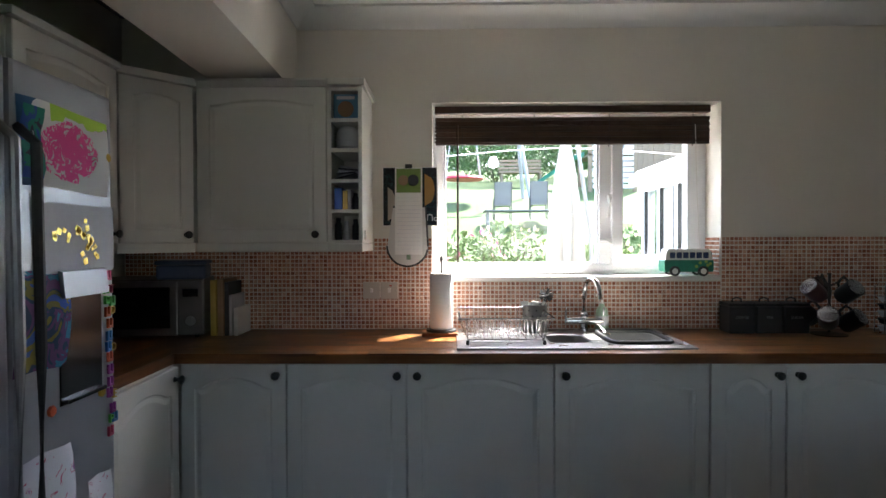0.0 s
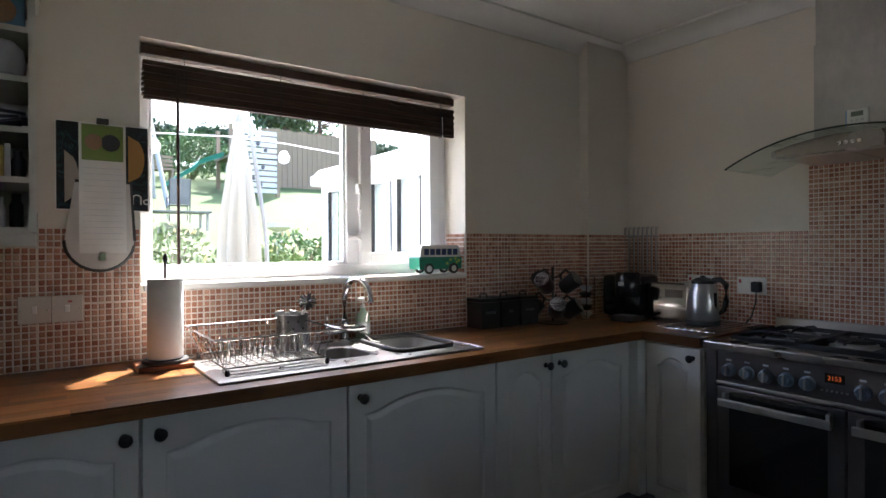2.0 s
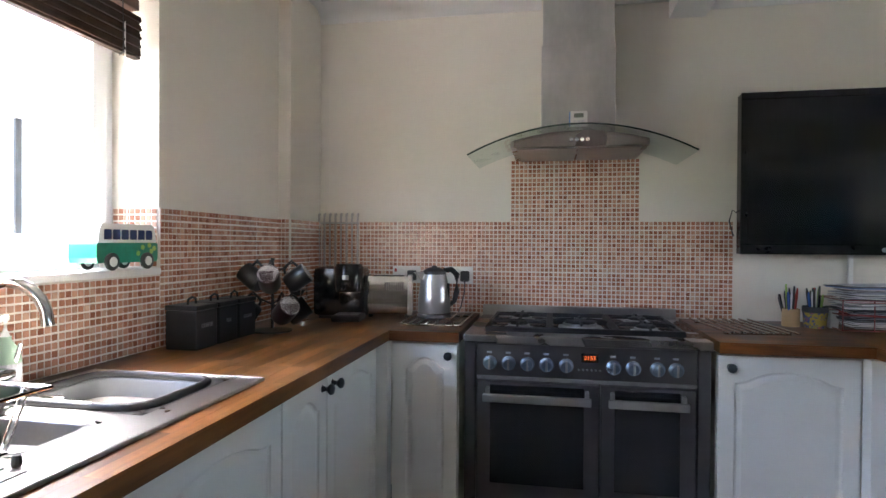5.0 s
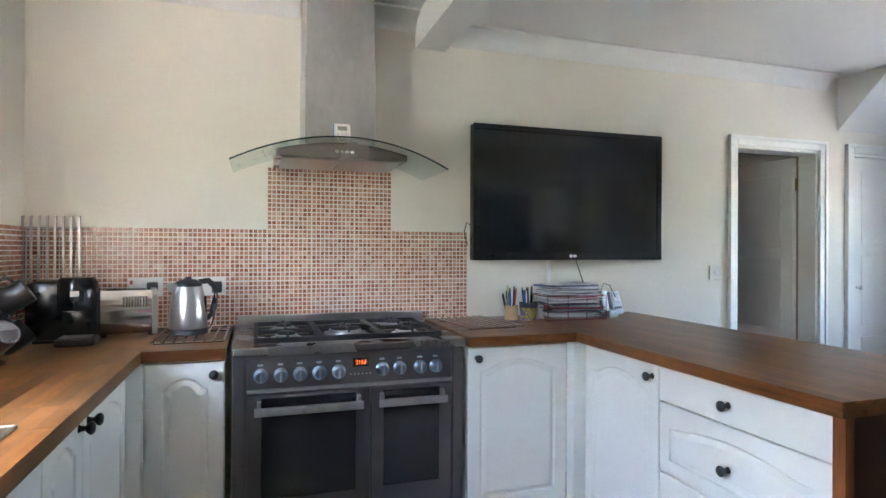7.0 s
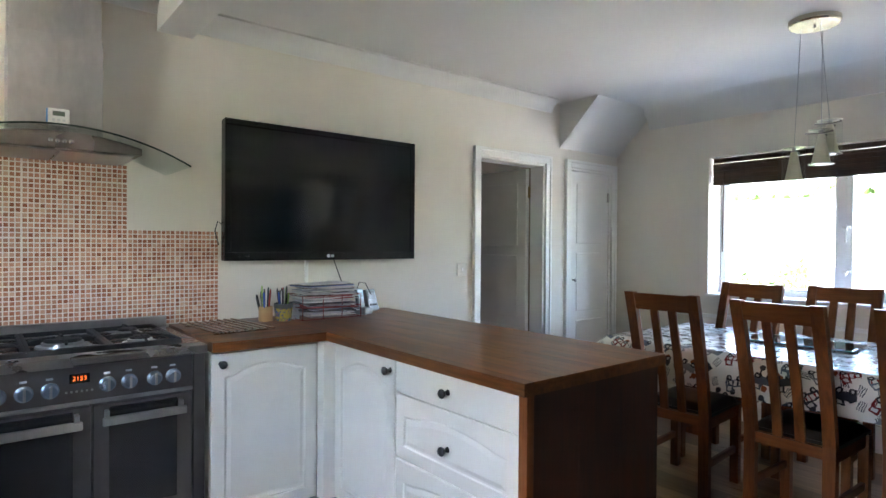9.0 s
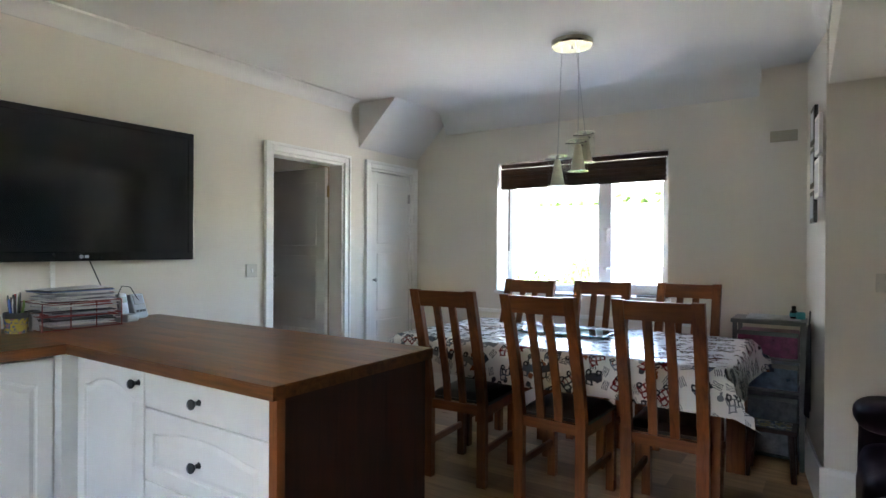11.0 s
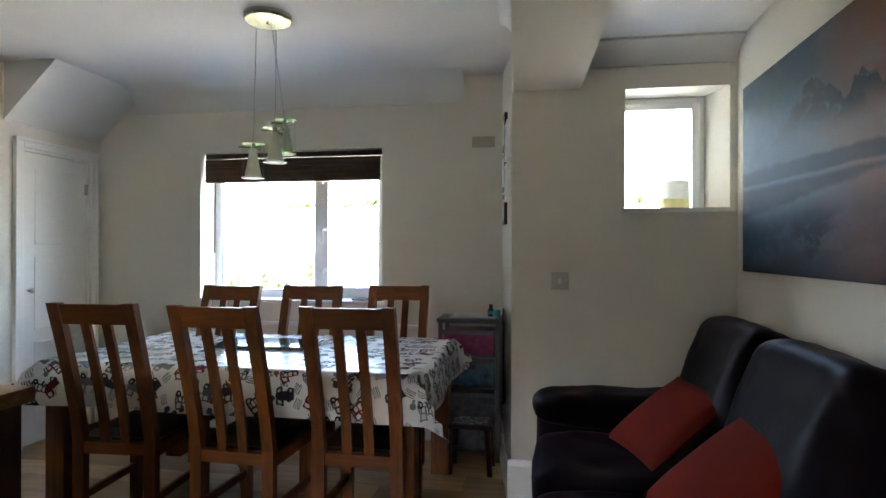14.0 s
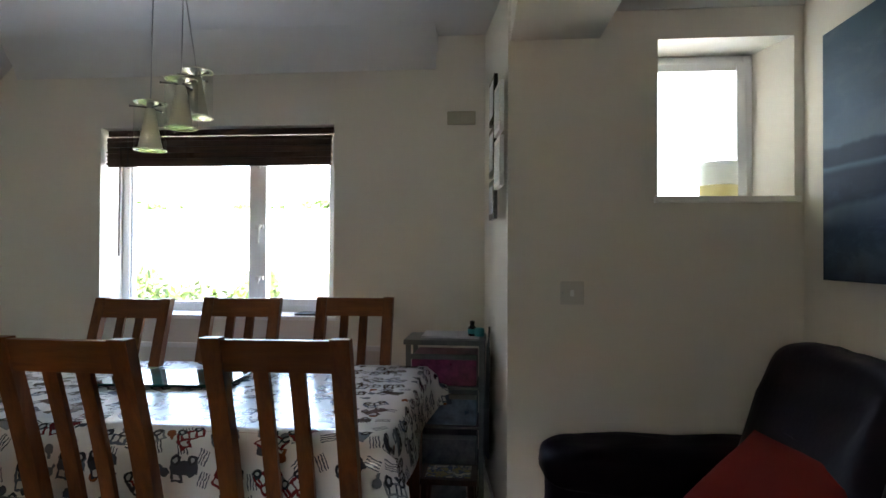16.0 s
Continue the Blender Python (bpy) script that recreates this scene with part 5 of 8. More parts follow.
for k, (a, z, d) in enumerate(MUGS):
    lab, c = [("dark brown patterned mug hanging on the tree", (0.05, 0.022, 0.018)), ("black mug with a white inside on the tree", (0.012, 0.012, 0.013)), ("dark grey mug hanging on the tree", (0.016, 0.016, 0.018))][k % 3]
    mg = thing("mug", pose(-0.785 + d.x * 0.095, -0.19 + d.y * 0.095, WT + z - 0.05) @ pose(0, 0, 0, 0, 0, a) @ pose(0, 0, 0, 0, 55, 0), lab, "mug", "hanging mugs")
    nm = plain("mug_glaze_%d" % (k % 3), c, 0.32)
    part("cup", lathe(B(), [(0, -0.045), (0.034, -0.045), (0.04, -0.03), (0.041, 0.045), (0.039, 0.046)], 20), nm, mg, smooth=40)
    part("inside", lathe(B(), [(0.0385, 0.046), (0.0375, -0.035), (0, -0.038)], 20), plain("mug_inside", (0.75, 0.72, 0.68), 0.25), mg, "pale glazed inside", 40)
    part("handle", tube(B(), [(-0.04, 0, 0.028), (-0.062, 0, 0.022), (-0.066, 0, -0.002), (-0.058, 0, -0.022), (-0.04, 0, -0.028)], 0.0055, 8), nm, mg)
t = thing("pod_stand", pose(-0.50, -0.16, WT), "chrome wire stand stacked with coffee pods", "pod holder")
part("base", lathe(B(), [(0.055, 0), (0.055, 0.006), (0, 0.007)], 24), "chrome", t)
for k in range(4):
    a = math.pi / 4 + math.pi / 2 * k
    part("rod", tube(B(), [(0.045 * math.cos(a), 0.045 * math.sin(a), 0.004), (0.045 * math.cos(a), 0.045 * math.sin(a), 0.22), (0.03 * math.cos(a), 0.03 * math.sin(a), 0.235)], 0.0025, 6), "chrome", t)
for k in range(5):
    part("pod", lathe(B(), [(0.022, 0.012 + 0.034 * k), (0.036, 0.036 + 0.034 * k), (0.039, 0.037 + 0.034 * k), (0, 0.039 + 0.034 * k)], 18), "pale_print" if k % 2 == 0 else "blackmatt", t)

t = thing("coffee_machine", pose(-0.33, -0.305, WT, 0, 0, -84), "black capsule coffee machine with a domed head", "coffee machine")
part("body", box(B(), -0.125, -0.06, 0.012, 0.10, 0.15, 0.235, 0.03), "blackgloss", t, smooth=40)
part("head", lathe(B(), [(0.0, 0.13), (0.062, 0.132), (0.066, 0.15), (0.066, 0.235), (0.055, 0.252), (0, 0.256)], 26, pose(0.055, -0.095, 0)), "blackgloss", t, smooth=40)
part("column", box(B(), 0.0, -0.07, 0.01, 0.11, 0.0, 0.15, 0.015), "blackgloss", t, smooth=40)
part("drip_tray", box(B(), -0.01, -0.165, 0.0, 0.12, -0.03, 0.03, 0.012), "blackmatt", t, smooth=40)
part("tray_grid", box(B(), 0.005, -0.155, 0.03, 0.105, -0.06, 0.033), "steel_dark", t)
part("display", box(B(), 0.041, -0.1625, 0.185, 0.069, -0.159, 0.205), "pale_print", t)
part("base", box(B(), -0.1, -0.04, 0.0, 0.09, 0.145, 0.014, 0.006), "blackmatt", t)

M["barsteel"] = mat("bright_bar_steel", (0.62, 0.60, 0.57), 0.22, 1.0, var=0.08, scale=12)
M["toastersteel"] = mat("toaster_steel", (0.42, 0.41, 0.40), 0.10, 1.0, var=0.08, scale=9)
M["kettlesteel"] = mat("kettle_steel", (0.45, 0.435, 0.425), 0.34, 1.0, var=0.1, scale=6, stretch=(6, 6, 1))
t = thing("toaster", pose(-0.20, -0.495, WT, 0, 0, -78) @ Matrix.Diagonal((0.85, 0.95, 1, 1)), "polished steel two slot toaster", "toaster")
part("body", prism(B(), [(-0.08, 0.016), (0.08, 0.016), (0.082, 0.03), (0.078, 0.165), (0.062, 0.19), (-0.062, 0.19), (-0.078, 0.165), (-0.082, 0.03)], -0.115, 0.105, "x"), M["toastersteel"], t, "polished steel shell", 50)
for x0, x1 in ((-0.135, -0.114), (0.104, 0.128)):
    part("end_cap", prism(B(), [(-0.08, 0.01), (0.08, 0.01), (0.084, 0.03), (0.08, 0.168), (0.064, 0.193), (-0.064, 0.193), (-0.08, 0.168), (-0.084, 0.03)], x0, x1, "x"), "blackmatt" if x0 < 0 else "steel", t)
for y in (-0.028, 0.028):
    part("slot", box(B(), -0.09, y - 0.013, 0.186, 0.08, y + 0.013, 0.1915), "blackmatt", t)
for k in range(9):
    part("vent", box(B(), -0.02 + 0.012 * k, -0.0845, 0.125, -0.015 + 0.012 * k, -0.0795, 0.165), "steel_dark", t)
part("lever", box(B(), -0.16, -0.016, 0.13, -0.134, 0.016, 0.148, 0.005), "blackmatt", t)
for x in (-0.1, 0.1):
    part("foot", box(B(), x - 0.012, -0.06, 0, x + 0.012, 0.06, 0.017, 0.003), "blackmatt", t)

t = thing("trivet", pose(-0.34, -0.765, WT), "steel bar trivet beneath the kettle", "trivet", "bar trivets")
for k in range(8):
    y = -0.126 + 0.036 * k
    part("bar", tube(B(), [(-0.22, y, 0.0138), (0.20, y, 0.0138)], 0.0042, 8), "barsteel", t)
for x in (-0.17, 0.15):
    part("cross_bar", tube(B(), [(x, -0.125, 0.005), (x, 0.125, 0.005)], 0.005, 8), "barsteel", t)
t = thing("kettle", pose(-0.36, -0.745, WT + 0.018), "brushed steel jug kettle on a black base", "kettle")
part("power_base", lathe(B(), [(0.082, 0), (0.085, 0.006), (0.08, 0.022), (0, 0.024)], 28), "blackmatt", t, smooth=40)
part("body", lathe(B(), [(0.078, 0.025), (0.081, 0.03), (0.079, 0.10), (0.067, 0.18), (0.058, 0.212), (0.0, 0.214)], 32), "kettlesteel", t, "brushed steel body", 40)
part("lid", lathe(B(), [(0.058, 0.213), (0.056, 0.228), (0.035, 0.242), (0.014, 0.246), (0.012, 0.254), (0, 0.256)], 26), "blackmatt", t, smooth=40)
part("spout", prism(B(), [(0.05, 0.225), (0.05, 0.17), (0.10, 0.222)], -0.022, 0.022, "y"), "steel", t, m=pose(0, 0, 0, 0, 0, 110))
part("handle", tube(B(), [(0.045, 0, 0.232), (0.085, 0, 0.236), (0.112, 0, 0.21), (0.112, 0, 0.13), (0.10, 0, 0.08), (0.078, 0, 0.06)], [0.012, 0.014, 0.015, 0.014, 0.012, 0.009], 12), "blackmatt", t, smooth=50, m=pose(0, 0, 0, 0, 0, -75))
t.scale = (0.9, 0.9, 0.9)
part("water_gauge", box(B(), 0.070, -0.008, 0.06, 0.079, 0.008, 0.17, 0.003), "blackgloss", t, m=pose(0, 0, 0, 0, 0, -100))

t = thing("utensil_rail", pose(-0.012, -0.155, 1.345, 0, 0, -90), "steel rail hung with long kitchen skewers", "utensil rail")
part("rail", tube(B(), [(-0.125, -0.012, 0), (0.125, -0.012, 0)], 0.005, 8), "steel", t)
for k in range(9):
    x = -0.12 + 0.03 * k
    part("rod", box(B(), x - 0.005, -0.024, -0.27, x + 0.005, -0.018, 0.05, 0.002), "kettlesteel", t)
    part("hook", tube(B(), [(x, -0.02, 0.046), (x, -0.008, 0.052), (x, -0.004, 0.04)], 0.003, 6), "steel", t)

# ---- range cooker ----
M["hobsteel"] = mat("worn_hob_steel", (0.34, 0.315, 0.295), 0.27, 1.0, var=0.2, scale=6)
M["knobsteel"] = mat("blue_grey_knob", (0.22, 0.27, 0.32), 0.3, 0.8, var=0.08)
t = thing("range_cooker", pose(-0.645, -0.925, 0, 0, 0, -90), "stainless steel range cooker with two ovens and gas hob", "cooker")
part("body", box(B(), 0.002, 0.03, 0.08, 0.898, 0.60, 0.862, 0.003), "steel_dark", t)
part("side_trim", box(B(), 0.0, -0.002, 0.06, 0.045, 0.03, 0.86, 0.004), "steel_dark", t)
part("side_trim", box(B(), 0.855, -0.002, 0.06, 0.90, 0.03, 0.86, 0.004), "steel_dark", t)
part("hob", box(B(), -0.002, -0.03, 0.862, 0.902, 0.61, 0.895, 0.006), M["hobsteel"], t)
part("splash_rail", box(B(), 0.0, 0.60, 0.895, 0.90, 0.625, 0.945, 0.004), "steel", t)
cp = part("control_panel", box(B(), 0.05, -0.006, 0.735, 0.85, 0.03, 0.858, 0.003), "steel_dark", t)
part("panel_lip", box(B(), 0.05, -0.016, 0.722, 0.85, 0.02, 0.735, 0.003), "steel", t)
for k, x in enumerate((0.10, 0.172, 0.243, 0.315, 0.388, 0.56, 0.63, 0.715, 0.78)):
    kb = part("control_knob", lathe(B(), [(0.027, 0), (0.027, 0.006), (0.0225, 0.009), (0.021, 0.026), (0.018, 0.029), (0, 0.03)], 22, pose(x, -0.006, 0.785, 90)), "knobsteel", cp, "blue grey steel control knob", 40)
    part("pointer", box(B(), x - 0.004, -0.040, 0.765, x + 0.004, -0.034, 0.807, 0.002), "steel", kb)
    part("mark", box(B(), x - 0.012, -0.0075, 0.822, x + 0.008, -0.0055, 0.829), "pale_print", cp)
part("clock", box(B(), 0.443, -0.009, 0.80, 0.505, -0.005, 0.834, 0.002), "blackgloss", cp)
M["orange"] = glow("orange_digits", (1.0, 0.16, 0.02), 0.026)
letters("2153", 0.022, "orange", cp, pose(0.474, -0.0098, 0.817), 0.0004, "digits", "glowing orange clock digits")
for k in range(6):
    part("button", lathe(B(), [(0.004, 0), (0.004, 0.004), (0, 0.004)], 10, pose(0.434 + 0.0155 * k, -0.006, 0.772, 90)), "steel", cp)
for x0, x1 in ((0.052, 0.508), (0.514, 0.848)):
    dr = part("oven_door", box(B(), x0, -0.012, 0.20, x1, 0.03, 0.714, 0.004), "steel_dark", t)
    a, b = x0 + 0.05, x1 - 0.055
    part("oven_window", box(B(), a, -0.0145, 0.325, b, -0.0105, 0.702, 0.003), "ovenglass", dr)
    hd = part("door_handle", box(B(), a - 0.025, -0.058, 0.645, b + 0.025, -0.04, 0.675, 0.004), "steel", dr)
    for x in (a - 0.016, b + 0.004):
        part("bracket", box(B(), x, -0.042, 0.648, x + 0.014, -0.010, 0.695, 0.003), "steel", hd)
part("storage_drawer", box(B(), 0.052, -0.01, 0.09, 0.848, 0.03, 0.192, 0.004), "steel_dark", t)
part("kickboard", box(B(), 0.02, 0.06, 0.0, 0.88, 0.08, 0.09), "blackmatt", t)
for cx in (0.20, 0.45, 0.70):
    gr = part("pan_support", box(B(), cx - 0.125, 0.05, 0.897, cx + 0.125, 0.052, 0.912), "castiron", t)
    for a, b, c, d_ in ((-0.125, 0.125, 0.05, 0.064), (-0.125, 0.125, 0.536, 0.55), (-0.125, -0.111, 0.064, 0.536), (0.111, 0.125, 0.064, 0.536), (-0.111, 0.111, 0.29, 0.304)):
        part("support_bar", box(B(), cx + a, c, 0.900, cx + b, d_, 0.918, 0.003), "castiron", gr)
    for cy in (0.17, 0.42) if cx != 0.45 else (0.26,):
        R = 0.045 if cx != 0.45 else 0.07
        bn = part("burner", lathe(B(), [(R + 0.02, 0.895), (R + 0.018, 0.901), (R, 0.903), (R, 0.912), (R - 0.01, 0.914), (0, 0.914)], 26, pose(cx, cy, 0)), "steel", t, "bright ringed gas burner", 40)
        part("burner_cap", lathe(B(), [(R - 0.008, 0.914), (R - 0.008, 0.922), (R - 0.014, 0.926), (0, 0.927)], 24, pose(cx, cy, 0)), "castiron", bn)
        for k in range(4):
            an = math.pi / 2 * k + math.pi / 4 * 0
            c_, s_ = math.cos(an), math.sin(an)
            part("finger", tube(B(), [(cx + c_ * 0.11, cy + s_ * 0.115, 0.918), (cx + c_ * 0.09, cy + s_ * 0.095, 0.926), (cx + c_ * 0.025, cy + s_ * 0.025, 0.930)], 0.0055, 6), "castiron", gr)

# ---- extractor hood ----
t = thing("cooker_hood", pose(0, -1.362, 0, 0, 0, -90), "steel chimney hood with a curved glass canopy", "cooker hood")
part("chimney", box(B(), -0.155, -0.33, 1.70, 0.155, -0.001, 2.10, 0.003), "steel", t)
part("upper_chimney", box(B(), -0.150, -0.325, 2.10, 0.150, -0.001, ZK, 0.002), "steel", t)
def hood_z(x, y):
    return 1.722 - 0.108 * (x / 0.46) ** 2
bm = B()
def canopy(u, v):
    x = -0.46 + 0.92 * u
    front = -0.50 + 0.05 * (abs(x) / 0.46) ** 2
    return Vector((x, front + (front * -1 - 0.03) * v * (1.0), hood_z(x, 0)))
grid_surface(bm, canopy, 24, 4)
me = bmesh.ops.solidify(bm, geom=bm.faces[:], thickness=0.006)
part("glass_canopy", bm, "hoodglass", t, "curved tinted glass canopy", 40).visible_shadow = False
bm = tube(B(), [canopy(k / 24, 0) + Vector((0, -0.001, 0.003)) for k in range(25)], 0.0036, 6)
part("glass_edge", bm, plain("dark_glass_edge", (0.03, 0.05, 0.045), 0.1), t, "dark polished glass edge")
bm = B()
n_ = 16
top = [(-0.28 + 0.56 * k / n_, hood_z(-0.28 + 0.56 * k / n_, 0) - 0.008) for k in range(n_ + 1)]
prism(bm, top + [(0.28, 1.648), (-0.28, 1.648)], -0.42, -0.02, "y")
part("body", bm, M["hobsteel"], t)
for x in (-0.255, 0.004):
    part("filter", box(B(), x, -0.40, 1.641, x + 0.25, -0.05, 1.647, 0.002), "steel", t, "brushed steel grease filter")
for k in range(4):
    part("button", lathe(B(), [(0.008, 0), (0.008, 0.005), (0, 0.006)], 12, pose(-0.03 + 0.022 * k, -0.421, 1.675, 90)), "chrome", t)
t = thing("kitchen_timer", pose(-0.331, -1.365, 1.775, 0, 0, -90), "white and blue digital timer stuck on the hood", "timer")
part("case", box(B(), -0.036, -0.018, -0.03, 0.036, 0, 0.035, 0.006), "white", t)
part("side_grip", box(B(), -0.040, -0.016, -0.028, -0.034, -0.002, 0.033, 0.003), plain("sky_blue", (0.08, 0.25, 0.55), 0.4), t)
part("display", box(B(), -0.02, -0.0195, 0.006, 0.02, -0.0175, 0.024), plain("lcd_grey", (0.16, 0.18, 0.15), 0.2), t)
for k in range(3):
    part("button", box(B(), -0.022 + 0.017 * k, -0.0205, -0.014, -0.012 + 0.017 * k, -0.0175, -0.006, 0.001), "pale_print", t)

# ---- television wall ----
t = thing("television", pose(-0.095, -2.665, 1.203, 0, 0, -90), "large black flat screen television fixed to the wall", "television")
part("case", box(B(), -0.583, 0.004, 0, 0.583, 0.06, 0.716, 0.006), "blackgloss", t)
for a, b, c, d_ in ((-0.584, 0.584, 0.0, 0.045), (-0.584, 0.584, 0.686, 0.717), (-0.584, -0.552, 0.045, 0.686), (0.552, 0.584, 0.045, 0.686)):
    part("bezel", box(B(), a, -0.004, c, b, 0.012, d_, 0.003), "blackgloss", t)
part("screen", box(B(), -0.552, 0.0, 0.045, 0.552, 0.004, 0.686), "screen", t)
part("badge", lathe(B(), [(0.010, 0), (0.009, 0.001), (0, 0.001)], 14, pose(-0.012, -0.004, 0.022, 90)), "pale_print", t)
part("badge_bar", box(B(), 0.002, -0.0055, 0.015, 0.022, -0.0035, 0.029), "pale_print", t)
part("wall_bracket", box(B(), -0.2, 0.06, 0.2, 0.2, 0.095, 0.55), "blackmatt", t)
part("cable", tube(B(), [(0.05, 0.05, 0.0), (0.08, 0.07, -0.05), (0.12, 0.085, -0.13), (0.16, 0.075, -0.2)], 0.003, 6), "blackmatt", t)
part("side_cable", tube(B(), [(-0.57, 0.06, 0.18), (-0.60, 0.06, 0.2), (-0.61, 0.07, 0.15), (-0.59, 0.075, 0.08)], 0.003, 6), "blackmatt", t)
solid("cable_trunking", box(B(), -0.012, -2.575, WT, 0, -2.555, 1.25, 0.002), "gloss", "slim white cable trunking under the television", "trunking")

# things on the peninsula corner
t = thing("trivet", pose(-0.29, -2.02, WT, 0, 0, 6), "steel bar trivet on the worktop beside the cooker", "trivet", "bar trivets")
for k in range(8):
    y = -0.126 + 0.036 * k
    part("bar", tube(B(), [(-0.23, y, 0.0138), (0.21, y, 0.0138)], 0.0042, 8), "barsteel", t)
for x in (-0.17, 0.15):
    part("cross_bar", tube(B(), [(x, -0.125, 0.005), (x, 0.125, 0.005)], 0.005, 8), "barsteel", t)
t = thing("pen_pot", pose(-0.165, -2.265, WT), "pale wooden pot of pens", "pen pot")
part("pot", lathe(B(), [(0.034, 0), (0.035, 0.003), (0.035, 0.075), (0.031, 0.076), (0.031, 0.01), (0, 0.009)], 20), plain("pale_wood", (0.45, 0.29, 0.14), 0.5), t, smooth=40)
t2 = thing("pen_pot", pose(-0.20, -2.345, WT), "patterned yellow and black pot crammed with pens", "pen pot")
part("pot", lathe(B(), [(0.036, 0), (0.04, 0.003), (0.046, 0.065), (0.042, 0.066), (0.036, 0.01), (0, 0.009)], 20), drawing_mat("painted_pot", [(0, (0.3, 0.22, 0.03)), (0.5, (0.05, 0.07, 0.16)), (0.62, (0.4, 0.1, 0.05))], 40, 2.0), t2, smooth=40)
part("rim", lathe(B(), [(0.046, 0.066), (0.048, 0.07), (0.048, 0.09), (0.044, 0.091), (0.043, 0.07)], 20), "blackmatt", t2)
rp_ = random.Random(8)
for k in range(34):
    p_ = t if k < 11 else t2
    c = ["blackmatt", "red_plastic", "blackmatt", "white", "blackgloss", "blackmatt", "deep_blue", "lime_print"][k % 8]
    a, r = rp_.uniform(0, 6.28), rp_.uniform(0.005, 0.02)
    hh = rp_.uniform(0.13, 0.18)
    part("pen", tube(B(), [(r * math.cos(a), r * math.sin(a), 0.012), (r * 2.3 * math.cos(a), r * 2.3 * math.sin(a), hh - 0.02), (r * 2.4 * math.cos(a), r * 2.4 * math.sin(a), hh)], [0.004, 0.005, 0.003], 7), c, p_)
solid("photo_cube", box(B(), -0.20, -2.435, WT, -0.165, -2.405, WT + 0.075, 0.002), "pale_print", "small white card standing by the pen pots", "card")
t = thing("letter_tray", pose(-0.18, -2.585, WT, 0, 0, -90), "red wire letter tray heaped with papers and mail", "letter tray")
plain("tray_red", (0.20, 0.025, 0.02), 0.4)
for z in (0.004, 0.065, 0.125):
    part("wire_rim", tube(B(), [(-0.175, -0.11, z), (0.165, -0.11, z), (0.165, 0.11, z), (-0.175, 0.11, z)], 0.0025, 6, True), "tray_red", t)
for x in (-0.175, -0.06, 0.05, 0.165):
    part("wire_post", tube(B(), [(x, -0.11, 0.0), (x, -0.11, 0.128)], 0.0025, 6), "tray_red", t)
    part("wire_post", tube(B(), [(x, 0.11, 0.0), (x, 0.11, 0.128)], 0.0025, 6), "tray_red", t)
plain("mail_white", (0.62, 0.62, 0.63), 0.7)
plain("mail_grey", (0.36, 0.38, 0.42), 0.6)
plain("mail_red", (0.34, 0.06, 0.05), 0.6)
plain("mail_blue", (0.10, 0.14, 0.30), 0.6)
z = 0.008
for k in range(70):
    th = rp_.uniform(0.001, 0.005)
    if z > 0.185:
        break
    c = rp_.choice(["mail_white", "mail_white", "paper", "mail_grey", "mail_red", "dark_print", "mail_blue", "paper", "mail_white", "mail_grey", "dark_print"])
    w_, dd = rp_.uniform(0.2, 0.325), rp_.uniform(0.13, 0.205)
    part("envelope", box(B(), -w_ / 2, -dd / 2, 0, w_ / 2, dd / 2, th), c, t, m=pose(rp_.uniform(-0.015, 0.015), rp_.uniform(-0.012, 0.012), z, 0, rp_.uniform(-1.5, 1.5), rp_.uniform(-16, 16)))
    z += th + 0.0007
t = thing("cordless_phone", pose(-0.20, -2.82, WT, 0, 0, -75), "grey cordless telephone standing in its cradle", "telephone")
part("cradle", box(B(), -0.035, -0.045, 0, 0.035, 0.045, 0.04, 0.01), plain("silver_plastic", (0.26, 0.27, 0.28), 0.35), t)
part("handset", box(B(), -0.024, -0.012, 0.02, 0.024, 0.016, 0.145, 0.008), "silver_plastic", t, m=pose(0, 0.01, 0, -12))
part("display", box(B(), -0.016, -0.014, 0.095, 0.016, -0.011, 0.125), "lcd_grey", t, m=pose(0, 0.01, 0, -12))
t = thing("answering_unit", pose(-0.17, -2.92, WT, 0, 0, -70), "silver answering machine leaning on its stand", "telephone")
part("case", box(B(), -0.045, -0.018, 0.0, 0.045, 0.018, 0.13, 0.008), "silver_plastic", t, m=pose(0, 0.02, 0.005, -18))
part("speaker_grille", box(B(), -0.032, -0.0205, 0.07, 0.032, -0.017, 0.118, 0.002), "steel_dark", t, m=pose(0, 0.02, 0.005, -18))
for k in range(3):
    part("button", box(B(), -0.03 + 0.022 * k, -0.021, 0.03, -0.014 + 0.022 * k, -0.017, 0.042, 0.001), "blackmatt", t, m=pose(0, 0.02, 0.005, -18))
part("cable", tube(B(), [(0.0, 0.03, 0.1), (-0.05, 0.035, 0.17), (-0.11, 0.03, 0.18), (-0.14, 0.03, 0.13), (-0.12, 0.04, 0.05)], 0.0025, 6), "blackmatt", t)

